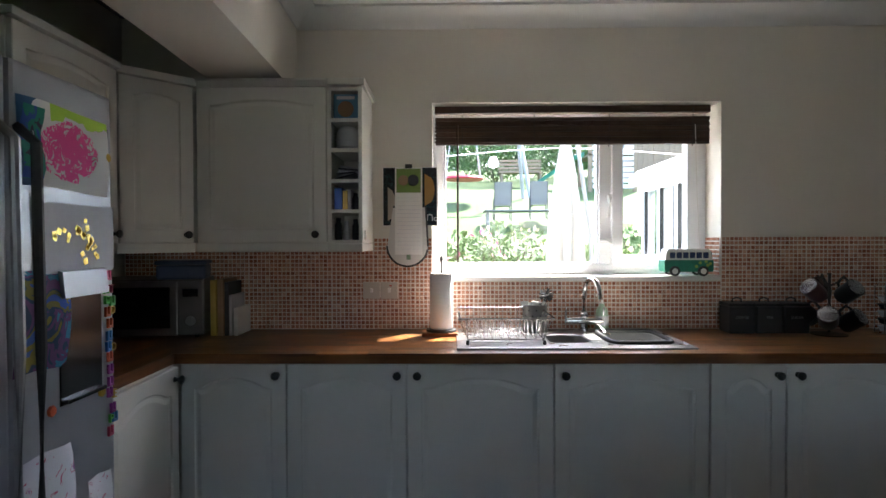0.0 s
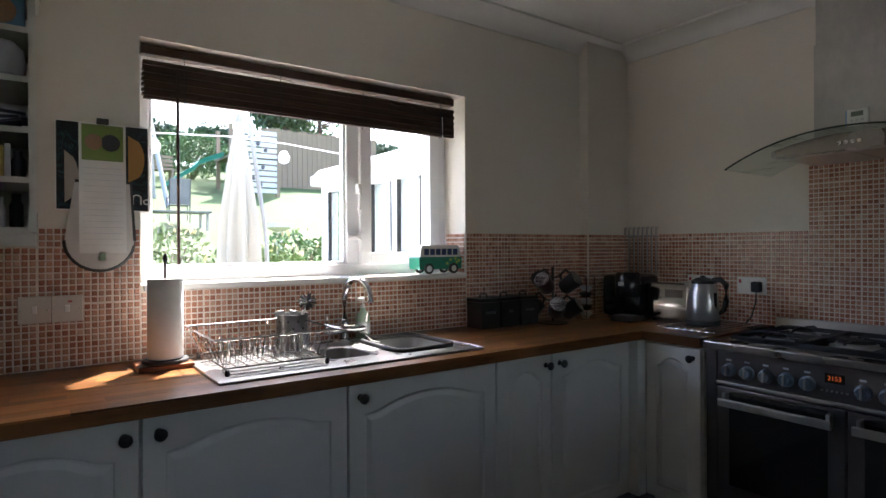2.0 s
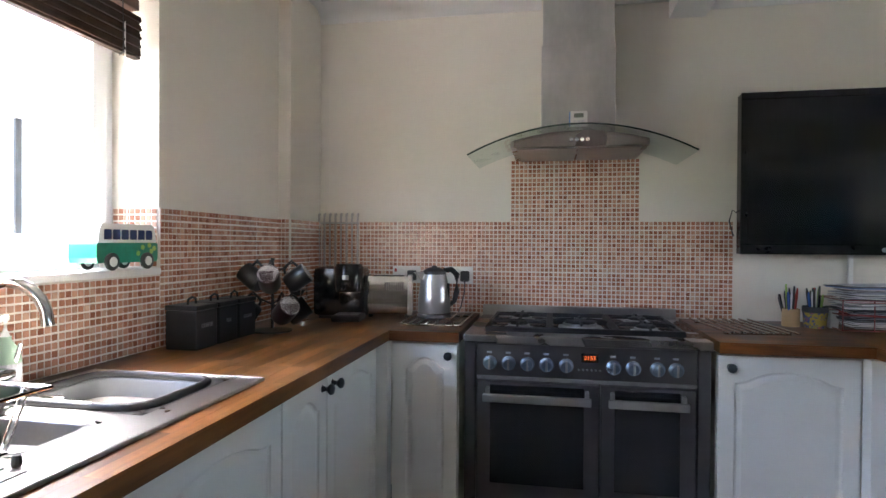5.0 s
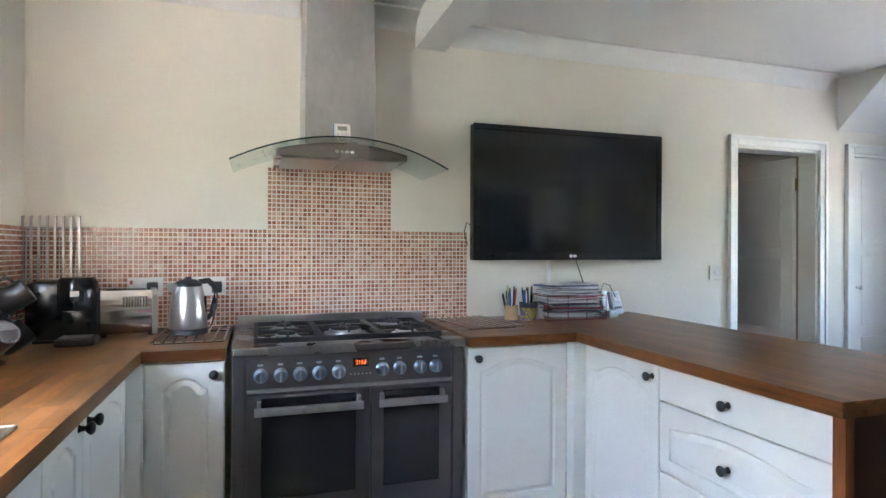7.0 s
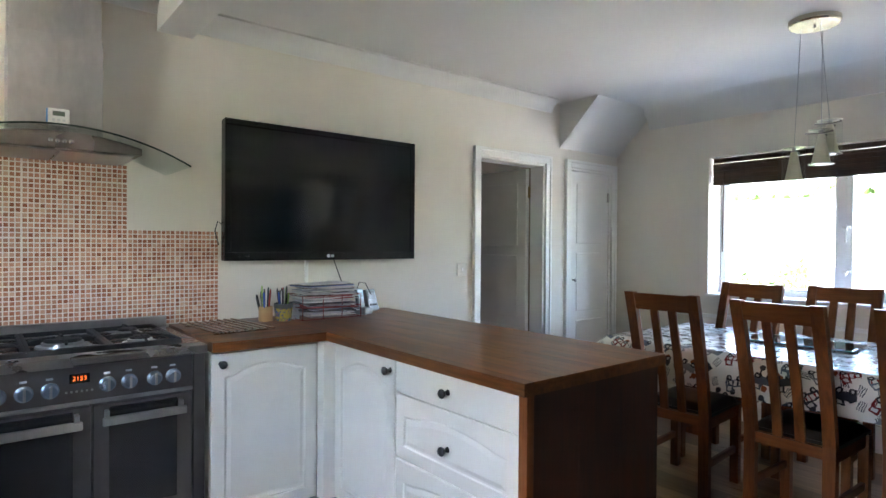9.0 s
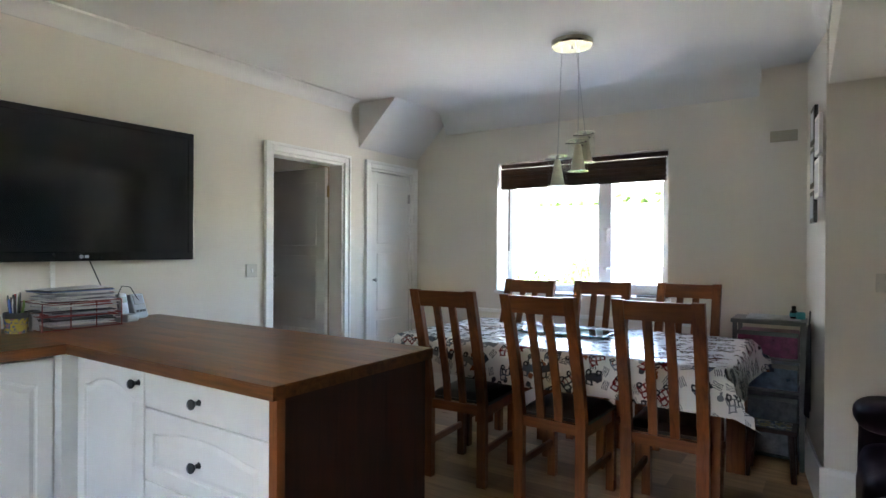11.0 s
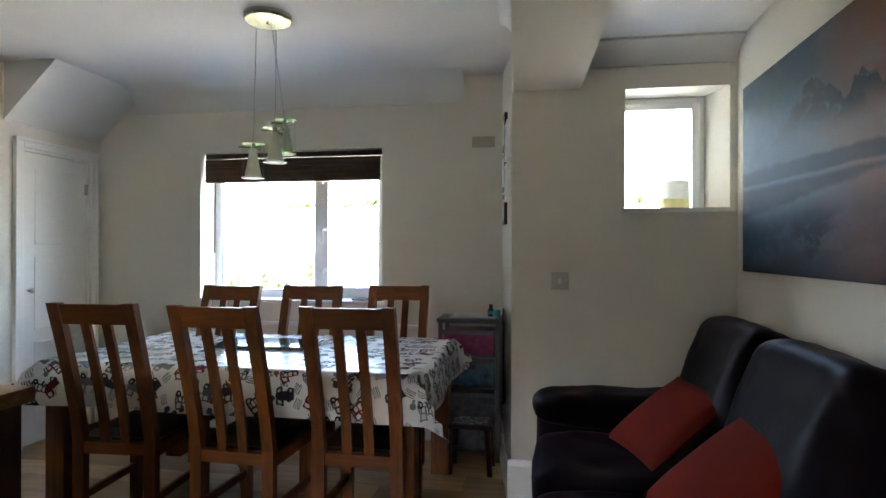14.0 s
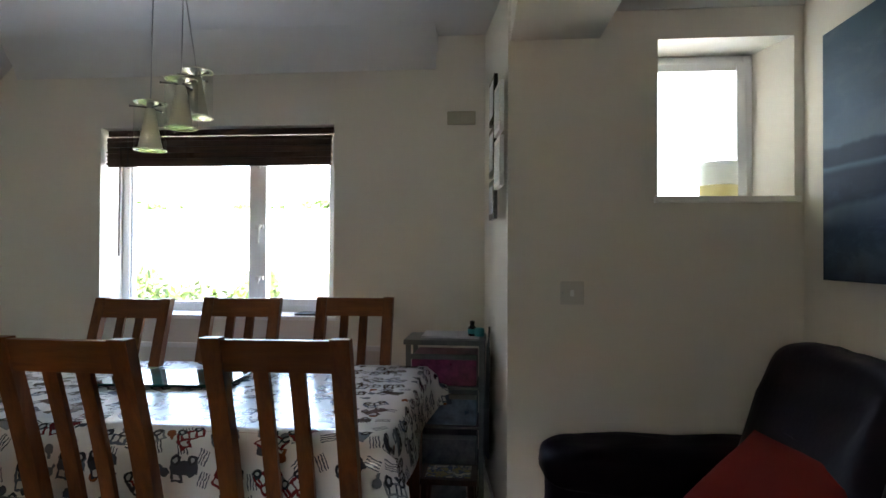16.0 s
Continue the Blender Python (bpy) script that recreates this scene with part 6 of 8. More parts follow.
# ---- dining room ----
def chair():
    """A slatted oak dining chair, origin on the floor under the seat, facing +y."""
    t = thing("dining_chair", Matrix(), "oak dining chair with a tall slatted back and dark leather seat", "chair", "chairs round the table")
    W2 = 0.19
    def rake(z):
        return -0.205 - (max(0.0, z - 0.45) ** 1.25) * 0.29
    for s in (-1, 1):
        bm = B()
        zs = [0.0, 0.25, 0.45, 0.6, 0.75, 0.9, 1.055]
        x0, x1 = (s * W2, s * (W2 - 0.05))
        pts = [(rake(z) - 0.02, z) for z in zs] + [(rake(z) + 0.018, z) for z in reversed(zs)]
        prism(bm, pts, min(x0, x1), max(x0, x1), "x")
        part("back_post", bm, "oak", t)
    bm = B()
    pts = [(rake(z) - 0.013, z) for z in (0.965, 1.05)] + [(rake(z) + 0.013, z) for z in (1.05, 0.965)]
    prism(bm, pts, -W2 + 0.05, W2 - 0.05, "x")
    part("top_rail", bm, "oak_x", t)
    pts = [(rake(z) - 0.014, z) for z in (0.385, 0.435)] + [(rake(z) + 0.014, z) for z in (0.435, 0.385)]
    part("lower_rail", prism(B(), pts, -W2 + 0.05, W2 - 0.05, "x"), "oak_x", t)
    for x in (-0.047, 0.047):
        zs = [0.435, 0.55, 0.65, 0.75, 0.85, 0.965]
        pts = [(rake(z) - 0.008, z) for z in zs] + [(rake(z) + 0.008, z) for z in reversed(zs)]
        part("slat", prism(B(), pts, x - 0.02, x + 0.02, "x"), "oak", t)
    for s in (-1, 1):
        part("front_leg", box(B(), s * W2 - 0.022 - 0.022 * s, 0.165, 0, s * W2 + 0.022 - 0.022 * s, 0.21, 0.43, 0.003), "oak", t)
        part("side_rail", box(B(), s * 0.168 - 0.011, -0.185, 0.37, s * 0.168 + 0.011, 0.17, 0.43, 0.002), "oak_x", t)
        part("stretcher", box(B(), s * 0.168 - 0.010, -0.185, 0.17, s * 0.168 + 0.010, 0.17, 0.205, 0.002), "oak_x", t)
    part("front_rail", box(B(), -0.147, 0.178, 0.37, 0.147, 0.2, 0.43, 0.002), "oak_x", t)
    bm = B()
    def pad(u, v):
        x, y = -0.185 + 0.37 * u, -0.17 + 0.385 * v
        e = max(0.0, 1 - (2 * u - 1) ** 6) * max(0.0, 1 - (2 * v - 1) ** 6)
        return Vector((x, y, 0.435 + 0.045 * e ** 0.35))
    grid_surface(bm, pad, 14, 14)
    box(bm, -0.185, -0.17, 0.43, 0.185, 0.215, 0.445)
    part("seat", bm, "seatpad", t, "dark leather seat pad", 60)
    return t


first = chair()
first.matrix_basis = pose(-1.42, -4.165, 0, 0, 0, 180 + 4)
for x, y, a in ((-2.0, -4.155, 178), (-2.515, -4.21, 181), (-1.36, -4.675, -2), (-1.855, -4.795, 1), (-2.385, -4.895, 1)):
    copy_thing(first, pose(x, y, 0, 0, 0, a))

t = thing("dining_table", pose(-1.855, -4.56, 0), "rectangular oak dining table", "table")
part("tabletop", box(B(), -0.89, -0.505, 0.715, 0.89, 0.505, 0.752, 0.004), "oak_x", t)
for x in (-0.835, 0.835):
    for y in (-0.44, 0.44):
        part("leg", box(B(), x - 0.05, y - 0.05, 0, x + 0.05, y + 0.05, 0.715, 0.004), "oak", t)
for y in (-0.44, 0.44):
    part("apron", box(B(), -0.785, y - 0.012, 0.62, 0.785, y + 0.012, 0.715, 0.002), "oak_x", t)
for x in (-0.835, 0.835):
    part("apron", box(B(), x - 0.012, -0.39, 0.62, x + 0.012, 0.39, 0.715, 0.002), "oak_x", t)

# tablecloth
m = bpy.data.materials.new("printed_oilcloth")
m.use_nodes = True
n, ln = m.node_tree.nodes, m.node_tree.links.new
b = n["Principled BSDF"]
co = n.new("ShaderNodeTexCoord")
def op(kind, p, q=0.0, r=0.0):
    """A maths node on sockets or numbers."""
    w = n.new("ShaderNodeMath")
    w.operation = kind
    for s_, v_ in zip(w.inputs, (p, q, r)):
        if isinstance(v_, (int, float)):
            s_.default_value = v_
        else:
            ln(v_, s_)
    return w.outputs[0]


def rect(x, y, cx, cy, hx, hy):
    return op("MULTIPLY", op("LESS_THAN", op("ABSOLUTE", op("SUBTRACT", x, cx)), hx), op("LESS_THAN", op("ABSOLUTE", op("SUBTRACT", y, cy)), hy))


def disc(x, y, cx, cy, r_):
    dx, dy = op("SUBTRACT", x, cx), op("SUBTRACT", y, cy)
    return op("LESS_THAN", op("ADD", op("MULTIPLY", dx, dx), op("MULTIPLY", dy, dy)), r_ * r_)


def paint(under, mask, colour):
    mx = n.new("ShaderNodeMix")
    mx.data_type = "RGBA"
    ln(mask, mx.inputs["Factor"])
    if isinstance(under, tuple):
        mx.inputs["A"].default_value = (*under, 1)
    else:
        ln(under, mx.inputs["A"])
    if isinstance(colour, tuple):
        mx.inputs["B"].default_value = (*colour, 1)
    else:
        ln(colour, mx.inputs["B"])
    return mx.outputs["Result"]


def motifs(scale, seed, turn):
    """Cells of the print: local place in the cell, and two random numbers of it."""
    mp, vo, lo = n.new("ShaderNodeMapping"), n.new("ShaderNodeTexVoronoi"), n.new("ShaderNodeVectorMath")
    mp.inputs["Location"].default_value, mp.inputs["Scale"].default_value = (seed, seed * 0.6, 0), (scale, scale, scale)
    ln(co.outputs["UV"], mp.inputs[0])
    vo.voronoi_dimensions = "2D"
    vo.inputs["Scale"].default_value, vo.inputs["Randomness"].default_value = 1, 0.55
    wob = n.new("ShaderNodeTexNoise")
    wob.inputs["Scale"].default_value, wob.inputs["Detail"].default_value = 5, 2
    ln(mp.outputs[0], wob.inputs["Vector"])
    ln(mp.outputs[0], vo.inputs["Vector"])
    lo.operation = "SUBTRACT"
    ln(mp.outputs[0], lo.inputs[0])
    ln(vo.outputs["Position"], lo.inputs[1])
    sc_, sx_ = n.new("ShaderNodeSeparateColor"), n.new("ShaderNodeSeparateXYZ")
    ln(vo.outputs["Color"], sc_.inputs[0])
    rot = n.new("ShaderNodeVectorRotate")
    rot.rotation_type = "Z_AXIS"
    ln(lo.outputs[0], rot.inputs["Vector"])
    ln(op("MULTIPLY", op("SUBTRACT", sc_.outputs[2], 0.5), turn), rot.inputs["Angle"])
    ln(rot.outputs[0], sx_.inputs[0])
    off = op("MULTIPLY", op("SUBTRACT", wob.outputs["Fac"], 0.5), 0.16)
    return op("ADD", sx_.outputs[0], off), op("ADD", sx_.outputs[1], off), sc_.outputs[0], sc_.outputs[1]


def pick(rand, cols):
    rp = n.new("ShaderNodeValToRGB")
    rp.color_ramp.interpolation = "CONSTANT"
    els = rp.color_ramp.elements
    while len(els) < len(cols):
        els.new(0.5)
    for k, (e, c) in enumerate(zip(els, cols)):
        e.position, e.color = k / len(cols), (*c, 1)
    ln(rand, rp.inputs[0])
    return rp.outputs[0]


base = (0.72, 0.71, 0.68)
# little stripes and dots between the larger figures
x, y, r1, r2 = motifs(14.5, 3.1, 5.0)
strip = op("MULTIPLY", rect(x, y, 0, 0, 0.33, 0.24), op("LESS_THAN", op("PINGPONG", op("ADD", y, 5.0), 0.06), 0.028))
base = paint(base, op("MULTIPLY", strip, op("GREATER_THAN", r1, 0.55)), pick(r2, [(0.06, 0.065, 0.08), (0.20, 0.21, 0.23), (0.11, 0.12, 0.15)]))
base = paint(base, op("MULTIPLY", op("MAXIMUM", disc(x, y, 0, 0, 0.2), rect(x, y, 0.1, 0, 0.3, 0.07)), op("LESS_THAN", r1, 0.35)), pick(r2, [(0.05, 0.055, 0.07), (0.16, 0.17, 0.19), (0.24, 0.08, 0.03)]))
# vehicles: body, cab, wheels and a window
x, y, r1, r2 = motifs(8.2, 0.0, 1.5)
body = op("MAXIMUM", rect(x, y, 0, -0.05, 0.34, 0.15), rect(x, y, 0.17, 0.17, 0.15, 0.14))
base = paint(base, body, pick(r1, [(0.09, 0.11, 0.15), (0.20, 0.21, 0.23), (0.17, 0.02, 0.022), (0.045, 0.05, 0.065), (0.13, 0.15, 0.20), (0.27, 0.28, 0.30), (0.17, 0.02, 0.022)]))
inner = op("MULTIPLY", rect(x, y, 0, -0.05, 0.27, 0.09), op("GREATER_THAN", r2, 0.45))
base = paint(base, inner, (0.66, 0.65, 0.63))
base = paint(base, op("MULTIPLY", inner, op("LESS_THAN", op("PINGPONG", op("ADD", x, 5.0), 0.09), 0.03)), pick(r1, [(0.05, 0.06, 0.08), (0.2, 0.03, 0.03), (0.17, 0.02, 0.022)]))
base = paint(base, rect(x, y, 0.18, 0.18, 0.08, 0.07), (0.6, 0.6, 0.6))
base = paint(base, op("MAXIMUM", disc(x, y, -0.2, -0.22, 0.115), disc(x, y, 0.2, -0.22, 0.115)), (0.03, 0.032, 0.04))
base = paint(base, op("MAXIMUM", disc(x, y, -0.2, -0.22, 0.05), disc(x, y, 0.2, -0.22, 0.05)), (0.45, 0.45, 0.45))
ln(base, b.inputs["Base Color"])
b.inputs["Roughness"].default_value = 0.22
no = n.new("ShaderNodeTexNoise")
no.inputs["Scale"].default_value = 9
ln(co.outputs["Object"], no.inputs["Vector"])
bp = n.new("ShaderNodeBump")
bp.inputs["Strength"].default_value, bp.inputs["Distance"].default_value = 0.25, 0.01
ln(no.outputs["Fac"], bp.inputs["Height"])
ln(bp.outputs[0], b.inputs["Normal"])
M["cloth"] = m
bm = B()
uvl = bm.loops.layers.uv.new("UV")
CX, CY, HX, HY, ZT = -1.855, -4.56, 0.905, 0.52, 0.757
nx, ny = 44, 26
flat = {}
DROP = 0.20
def cloth(i, j):
    """Unfolded sheet coordinates to the draped place."""
    u = -HX - DROP + (2 * HX + 2 * DROP) * i / nx
    v = -HY - DROP + (2 * HY + 2 * DROP) * j / ny
    ox, oy = max(0, abs(u) - HX), max(0, abs(v) - HY)
    sx, sy = (1 if u > 0 else -1), (1 if v > 0 else -1)
    d = math.hypot(ox, oy) if ox and oy else ox + oy
    wave = 0.014 * math.sin(7 * u + 1) * (oy > 0) + 0.014 * math.sin(8 * v) * (ox > 0)
    if ox and oy:
        out = 0.75 * min(ox, oy)
        x, y, z = sx * (HX + 0.012 + out * 0.9 + 0.1 * ox), sy * (HY + 0.012 + out * 0.9 + 0.1 * oy), ZT - 0.92 * max(ox, oy) - 0.12 * min(ox, oy)
    else:
        e = 0.012 * min(1, d / 0.02) + (wave + 0.02) * d / DROP
        x = u if not ox else sx * (HX + e)
        y = v if not oy else sy * (HY + e)
        z = ZT - max(0.0, d - 0.006) + 0.002 * math.sin(3.1 * u) * math.sin(4 * v)
    return (CX + x, CY + y, z), (u, v)
vs = [[None] * (ny + 1) for _ in range(nx + 1)]
uvs = {}
for i in range(nx + 1):
    for j in range(ny + 1):
        p, q = cloth(i, j)
        vs[i][j] = bm.verts.new(p)
        uvs[vs[i][j]] = q
for i in range(nx):
    for j in range(ny):
        f = bm.faces.new((vs[i][j], vs[i + 1][j], vs[i + 1][j + 1], vs[i][j + 1]))
        for lp in f.loops:
            lp[uvl].uv = uvs[lp.vert]
solid("tablecloth", bm, "cloth", "white oilcloth printed with red and blue motifs over the table", "tablecloth", smooth=80)
t = thing("glass_worktop_saver", pose(-1.80, -4.66, ZT + 0.003, 0, 0, 3), "thick green edged glass board on the table", "glass board")
part("board", box(B(), -0.26, -0.14, 0.004, 0.27, 0.15, 0.014, 0.004), plain("green_glass", (0.03, 0.10, 0.085), 0.06), t)
for x in (-0.2, 0.2):
    for y in (-0.1, 0.1):
        part("foot", lathe(B(), [(0.01, 0), (0.01, 0.004), (0, 0.004)], 10, pose(x, y, 0)), "blackmatt", t)

# pendant lamp
M["nickel"] = mat("satin_nickel", (0.62, 0.58, 0.46), 0.22, 1.0, var=0.04)
M["frost"] = mat("frosted_glass", (0.74, 0.71, 0.58), 0.35, var=0.05, scale=20)
M["clear"] = pane_glass("clear_lamp_glass", (0.96, 0.98, 0.96))
t = thing("pendant_lamp", pose(-1.935, -4.36, ZC), "three drop pendant lamp with frosted cones in glass tubes", "lamp")
part("ceiling_rose", lathe(B(), [(0.115, 0), (0.115, -0.022), (0.108, -0.03), (0, -0.031)], 40), "nickel", t, "round satin nickel ceiling plate", 40)
part("screw", lathe(B(), [(0.008, -0.03), (0.007, -0.04), (0, -0.041)], 12), "steel_dark", t)
for k, (dx, dy, zb) in enumerate(((0.105, -0.055, 1.635), (-0.03, -0.02, 1.705), (-0.035, -0.12, 1.765))):
    zb -= ZC
    rx, ry = (0.06, 0.0) if k == 0 else ((-0.02, -0.05) if k == 1 else (-0.04, 0.05))
    part("cord", tube(B(), [(rx, ry, -0.03), (dx, dy, zb + 0.16)], 0.0022, 6), "steel", t)
    lamp = part("cone_shade", lathe(B(), [(0.014, 0.15), (0.016, 0.145), (0.040, 0.012), (0.042, 0.008), (0.039, 0.008), (0.012, 0.14)], 26, pose(dx, dy, zb)), "frost", t, "frosted glass cone", 40)
    part("cap", lathe(B(), [(0.006, 0.175), (0.012, 0.17), (0.012, 0.15), (0, 0.149)], 14, pose(dx, dy, zb)), "steel", lamp)
    g = part("glass_tube", lathe(B(), [(0.054, 0.0), (0.054, 0.086), (0.054, 0.172)], 30, pose(dx, dy, zb)), "clear", lamp, "clear glass tube")
    g.visible_shadow = False
    for z in (0.001, 0.172):
        part("glass_rim", tube(B(), [(dx + 0.054 * math.cos(a), dy + 0.054 * math.sin(a), zb + z) for a in [2 * math.pi * q / 28 for q in range(28)]], 0.0018, 6, True), "frost", lamp)
    for a in (0.5, 0.5 + 2.1, 0.5 + 4.2):
        part("arm", tube(B(), [(dx, dy, zb + 0.155), (dx + 0.062 * math.cos(a), dy + 0.062 * math.sin(a), zb + 0.155), (dx + 0.068 * math.cos(a), dy + 0.068 * math.sin(a), zb + 0.155)], [0.003, 0.003, 0.0055], 8), "steel_dark", lamp)

# drawer tower and stool
M["greyplastic"] = mat("grey_translucent_plastic", (0.13, 0.135, 0.14), 0.4, var=0.12)
t = thing("drawer_tower", pose(-2.825, -5.315, 0, 0, 0, 180), "grey plastic drawer tower stuffed with craft things", "drawer unit")
for x in (-0.185, 0.165):
    for y in (-0.13, 0.12):
        part("post", box(B(), x, y, 0, x + 0.025, y + 0.02, 0.835, 0.003), "greyplastic", t)
part("top", box(B(), -0.195, -0.14, 0.835, 0.195, 0.14, 0.86, 0.006), "greyplastic", t)
for k, (z, c) in enumerate(((0.08, (0.03, 0.032, 0.035)), (0.27, (0.035, 0.04, 0.045)), (0.46, (0.03, 0.055, 0.085)), (0.645, (0.10, 0.012, 0.045)))):
    part("shelf", box(B(), -0.185, -0.13, z - 0.02, 0.185, 0.13, z - 0.008, 0.002), "greyplastic", t)
    dd = part("drawer", box(B(), -0.155, -0.142, z, 0.155, 0.12, z + 0.14, 0.008), mat("drawer_contents_%d" % k, c, 0.3, var=0.7, scale=22, col2=tuple(min(1, q * 3.2 + 0.015) for q in c)), t, "clear drawer showing its coloured contents")
    part("drawer_lip", box(B(), -0.16, -0.152, z + 0.125, 0.16, -0.138, z + 0.15, 0.004), "greyplastic", dd)
solid("paper_stack", box(B(), -2.99, -5.43, 0.861, -2.71, -5.23, 0.872, 0.002), "pale_print", "stack of loose papers on the drawer tower", "papers")
t = thing("glue_bottle", pose(-2.955, -5.26, 0.872), "small black bottle with a teal cap", "bottle")
part("bottle", lathe(B(), [(0.018, 0), (0.02, 0.004), (0.02, 0.04), (0.01, 0.052), (0.012, 0.06), (0.012, 0.072), (0, 0.075)], 14), "blackgloss", t, smooth=40)
part("band", lathe(B(), [(0.0225, 0.012), (0.0225, 0.034)], 14), plain("teal_plastic", (0.03, 0.25, 0.28), 0.4), t)
solid("teal_tub", lathe(B(), [(0.022, 0), (0.024, 0.004), (0.024, 0.03), (0.02, 0.04), (0, 0.042)], 16, pose(-2.99, -5.25, 0.872)), "teal_plastic", "small teal craft tub on the drawer tower", "tub", smooth=40)
t = thing("step_stool", pose(-2.86, -5.06, 0), "small dark wooden stool with a painted top", "stool")
part("seat", box(B(), -0.13, -0.10, 0.26, 0.13, 0.10, 0.285, 0.006), "endpanel", t)
part("painted_top", box(B(), -0.10, -0.07, 0.285, 0.10, 0.07, 0.288), drawing_mat("painted_stool_top", [(0, (0.3, 0.24, 0.1)), (0.45, (0.08, 0.09, 0.15)), (0.55, (0.5, 0.45, 0.35)), (0.65, (0.3, 0.08, 0.05))], 22, 1.0), t)
for x in (-0.1, 0.1):
    for y in (-0.075, 0.075):
        part("leg", tube(B(), [(x * 1.15, y * 1.15, 0), (x, y, 0.26)], [0.015, 0.018], 8), "endpanel", t)
    part("stretcher", tube(B(), [(x * 1.08, -0.08, 0.11), (x * 1.08, 0.08, 0.11)], 0.011, 8), "endpanel", t)
t = thing("hanging_bag", pose(-3.045, -5.14, 0.35), "dark cloth bag hanging beside the drawer tower", "bag")
def bagf(u, v):
    return Vector((0.03 * math.sin(math.pi * u) * (0.5 + 0.5 * v) + 0.004, -0.09 + 0.18 * u, 0.5 * (1 - v)))
part("bag", grid_surface(B(), bagf, 8, 8), "blackmatt", t, smooth=60)
part("strap", tube(B(), [(0.01, -0.04, 0.5), (0.006, -0.01, 0.58), (0.006, 0.01, 0.58), (0.01, 0.04, 0.5)], 0.004, 6), "blackmatt", t)

t = thing("multi_picture_frame", pose(-3.069, -4.96, 1.42, 0, 0, 97.5), "black and white multi picture frame on the return wall", "picture frame")
for k, (x, z, w_, hh, c) in enumerate(((-0.12, 0.42, 0.17, 0.2, "blackgloss"), (0.06, 0.34, 0.17, 0.2, "white"), (-0.12, 0.19, 0.17, 0.21, "blackgloss"), (0.06, 0.12, 0.17, 0.2, "white"), (-0.12, 0.0, 0.16, 0.17, "blackgloss"))):
    fr = part("frame", box(B(), x, -0.018, z, x + w_, 0, z + hh, 0.003), c, t)
    part("print", box(B(), x + 0.025, -0.0195, z + 0.025, x + w_ - 0.025, -0.0175, z + hh - 0.025), "pale_print", fr)
t = thing("wall_vent", pose(-2.885, YS + 0.05, 1.985, 0, 0, 180), "small beige ventilation cover high on the wall", "vent")
part("cover", box(B(), -0.075, -0.018, -0.035, 0.075, 0, 0.035, 0.004), plain("beige_plastic", (0.42, 0.38, 0.28), 0.5), t)
for k in range(4):
    part("louvre", box(B(), -0.065, -0.021, -0.024 + 0.014 * k, 0.065, -0.017, -0.018 + 0.014 * k, 0.001), "beige_plastic", t)
t = thing("tablet", pose(-2.08, YS - 0.05, 0.929), "flat black tablet lying on the window sill", "tablet")
part("case", box(B(), -0.11, -0.06, 0, 0.11, 0.06, 0.012, 0.003), "blackmatt", t)
part("screen", box(B(), -0.10, -0.052, 0.012, 0.10, 0.052, 0.0135), "blackgloss", t)
part("cable", tube(B(), [(-0.09, 0.0, 0.01), (-0.095, -0.02, 0.06), (-0.105, -0.03, 0.16)], 0.0025, 6), "white", t)
t = thing("candle_jar", pose(-3.91, YN2 - 0.10, 1.483), "pale yellow candle in a frosted glass jar", "candle")
part("jar", lathe(B(), [(0.066, 0.048), (0.068, 0.05), (0.068, 0.135), (0.065, 0.136)], 26), translucent("frosted_jar_glass", (0.86, 0.85, 0.80), 0.4), t, "frosted white upper glass", 40)
part("wax", lathe(B(), [(0.062, 0), (0.068, 0.006), (0.068, 0.047), (0.0, 0.0475)], 26), translucent("yellow_wax", (0.82, 0.75, 0.50)), t, "pale yellow wax", 40)

# ---- sofa ----
def puff(cx, cy, cz, sx, sy, sz, e1=0.35, e2=0.35, nu=40, nv=26, sag=0.0, fold=0.0):
    """A padded block with rounded edges; sizes are half lengths."""
    bm = B()
    def p(v, e):
        return math.copysign(abs(v) ** e, v)
    rings = []
    for j in range(nv + 1):
        ph = -math.pi / 2 + math.pi * j / nv
        rings.append([])
        for i in range(nu):
            th = 2 * math.pi * i / nu
            x, y, z = sx * p(math.cos(ph), e1) * p(math.cos(th), e2), sy * p(math.cos(ph), e1) * p(math.sin(th), e2), sz * p(math.sin(ph), e1)
            w = 0.006 * math.sin(23 * x + 3 * z) * math.sin(19 * y + 5) + 0.012 * noise.noise(Vector((x * 6 + cx, y * 6 + cy, z * 6)))
            w += 0.004 * noise.noise(Vector((x * 21 + cx, y * 17 + cy, z * 13)))
            if fold:
                w -= fold * math.exp(-((z - 0.62 * sz + 0.25 * y * y) / 0.055) ** 2) * (0.6 + 0.4 * math.sin(38 * y + 2))
            rings[-1].append(bm.verts.new((cx + x + w, cy + y + w, cz + z + w - sag * max(0, z) * (math.cos(x / sx * 1.5) * math.cos(y / sy * 1.5)))))
    for a, b in zip(rings, rings[1:]):
        for i in range(nu):
            bm.faces.new((a[i], a[(i + 1) % nu], b[(i + 1) % nu], b[i]))
    bmesh.ops.remove_doubles(bm, verts=bm.verts, dist=1e-4)
    return bm


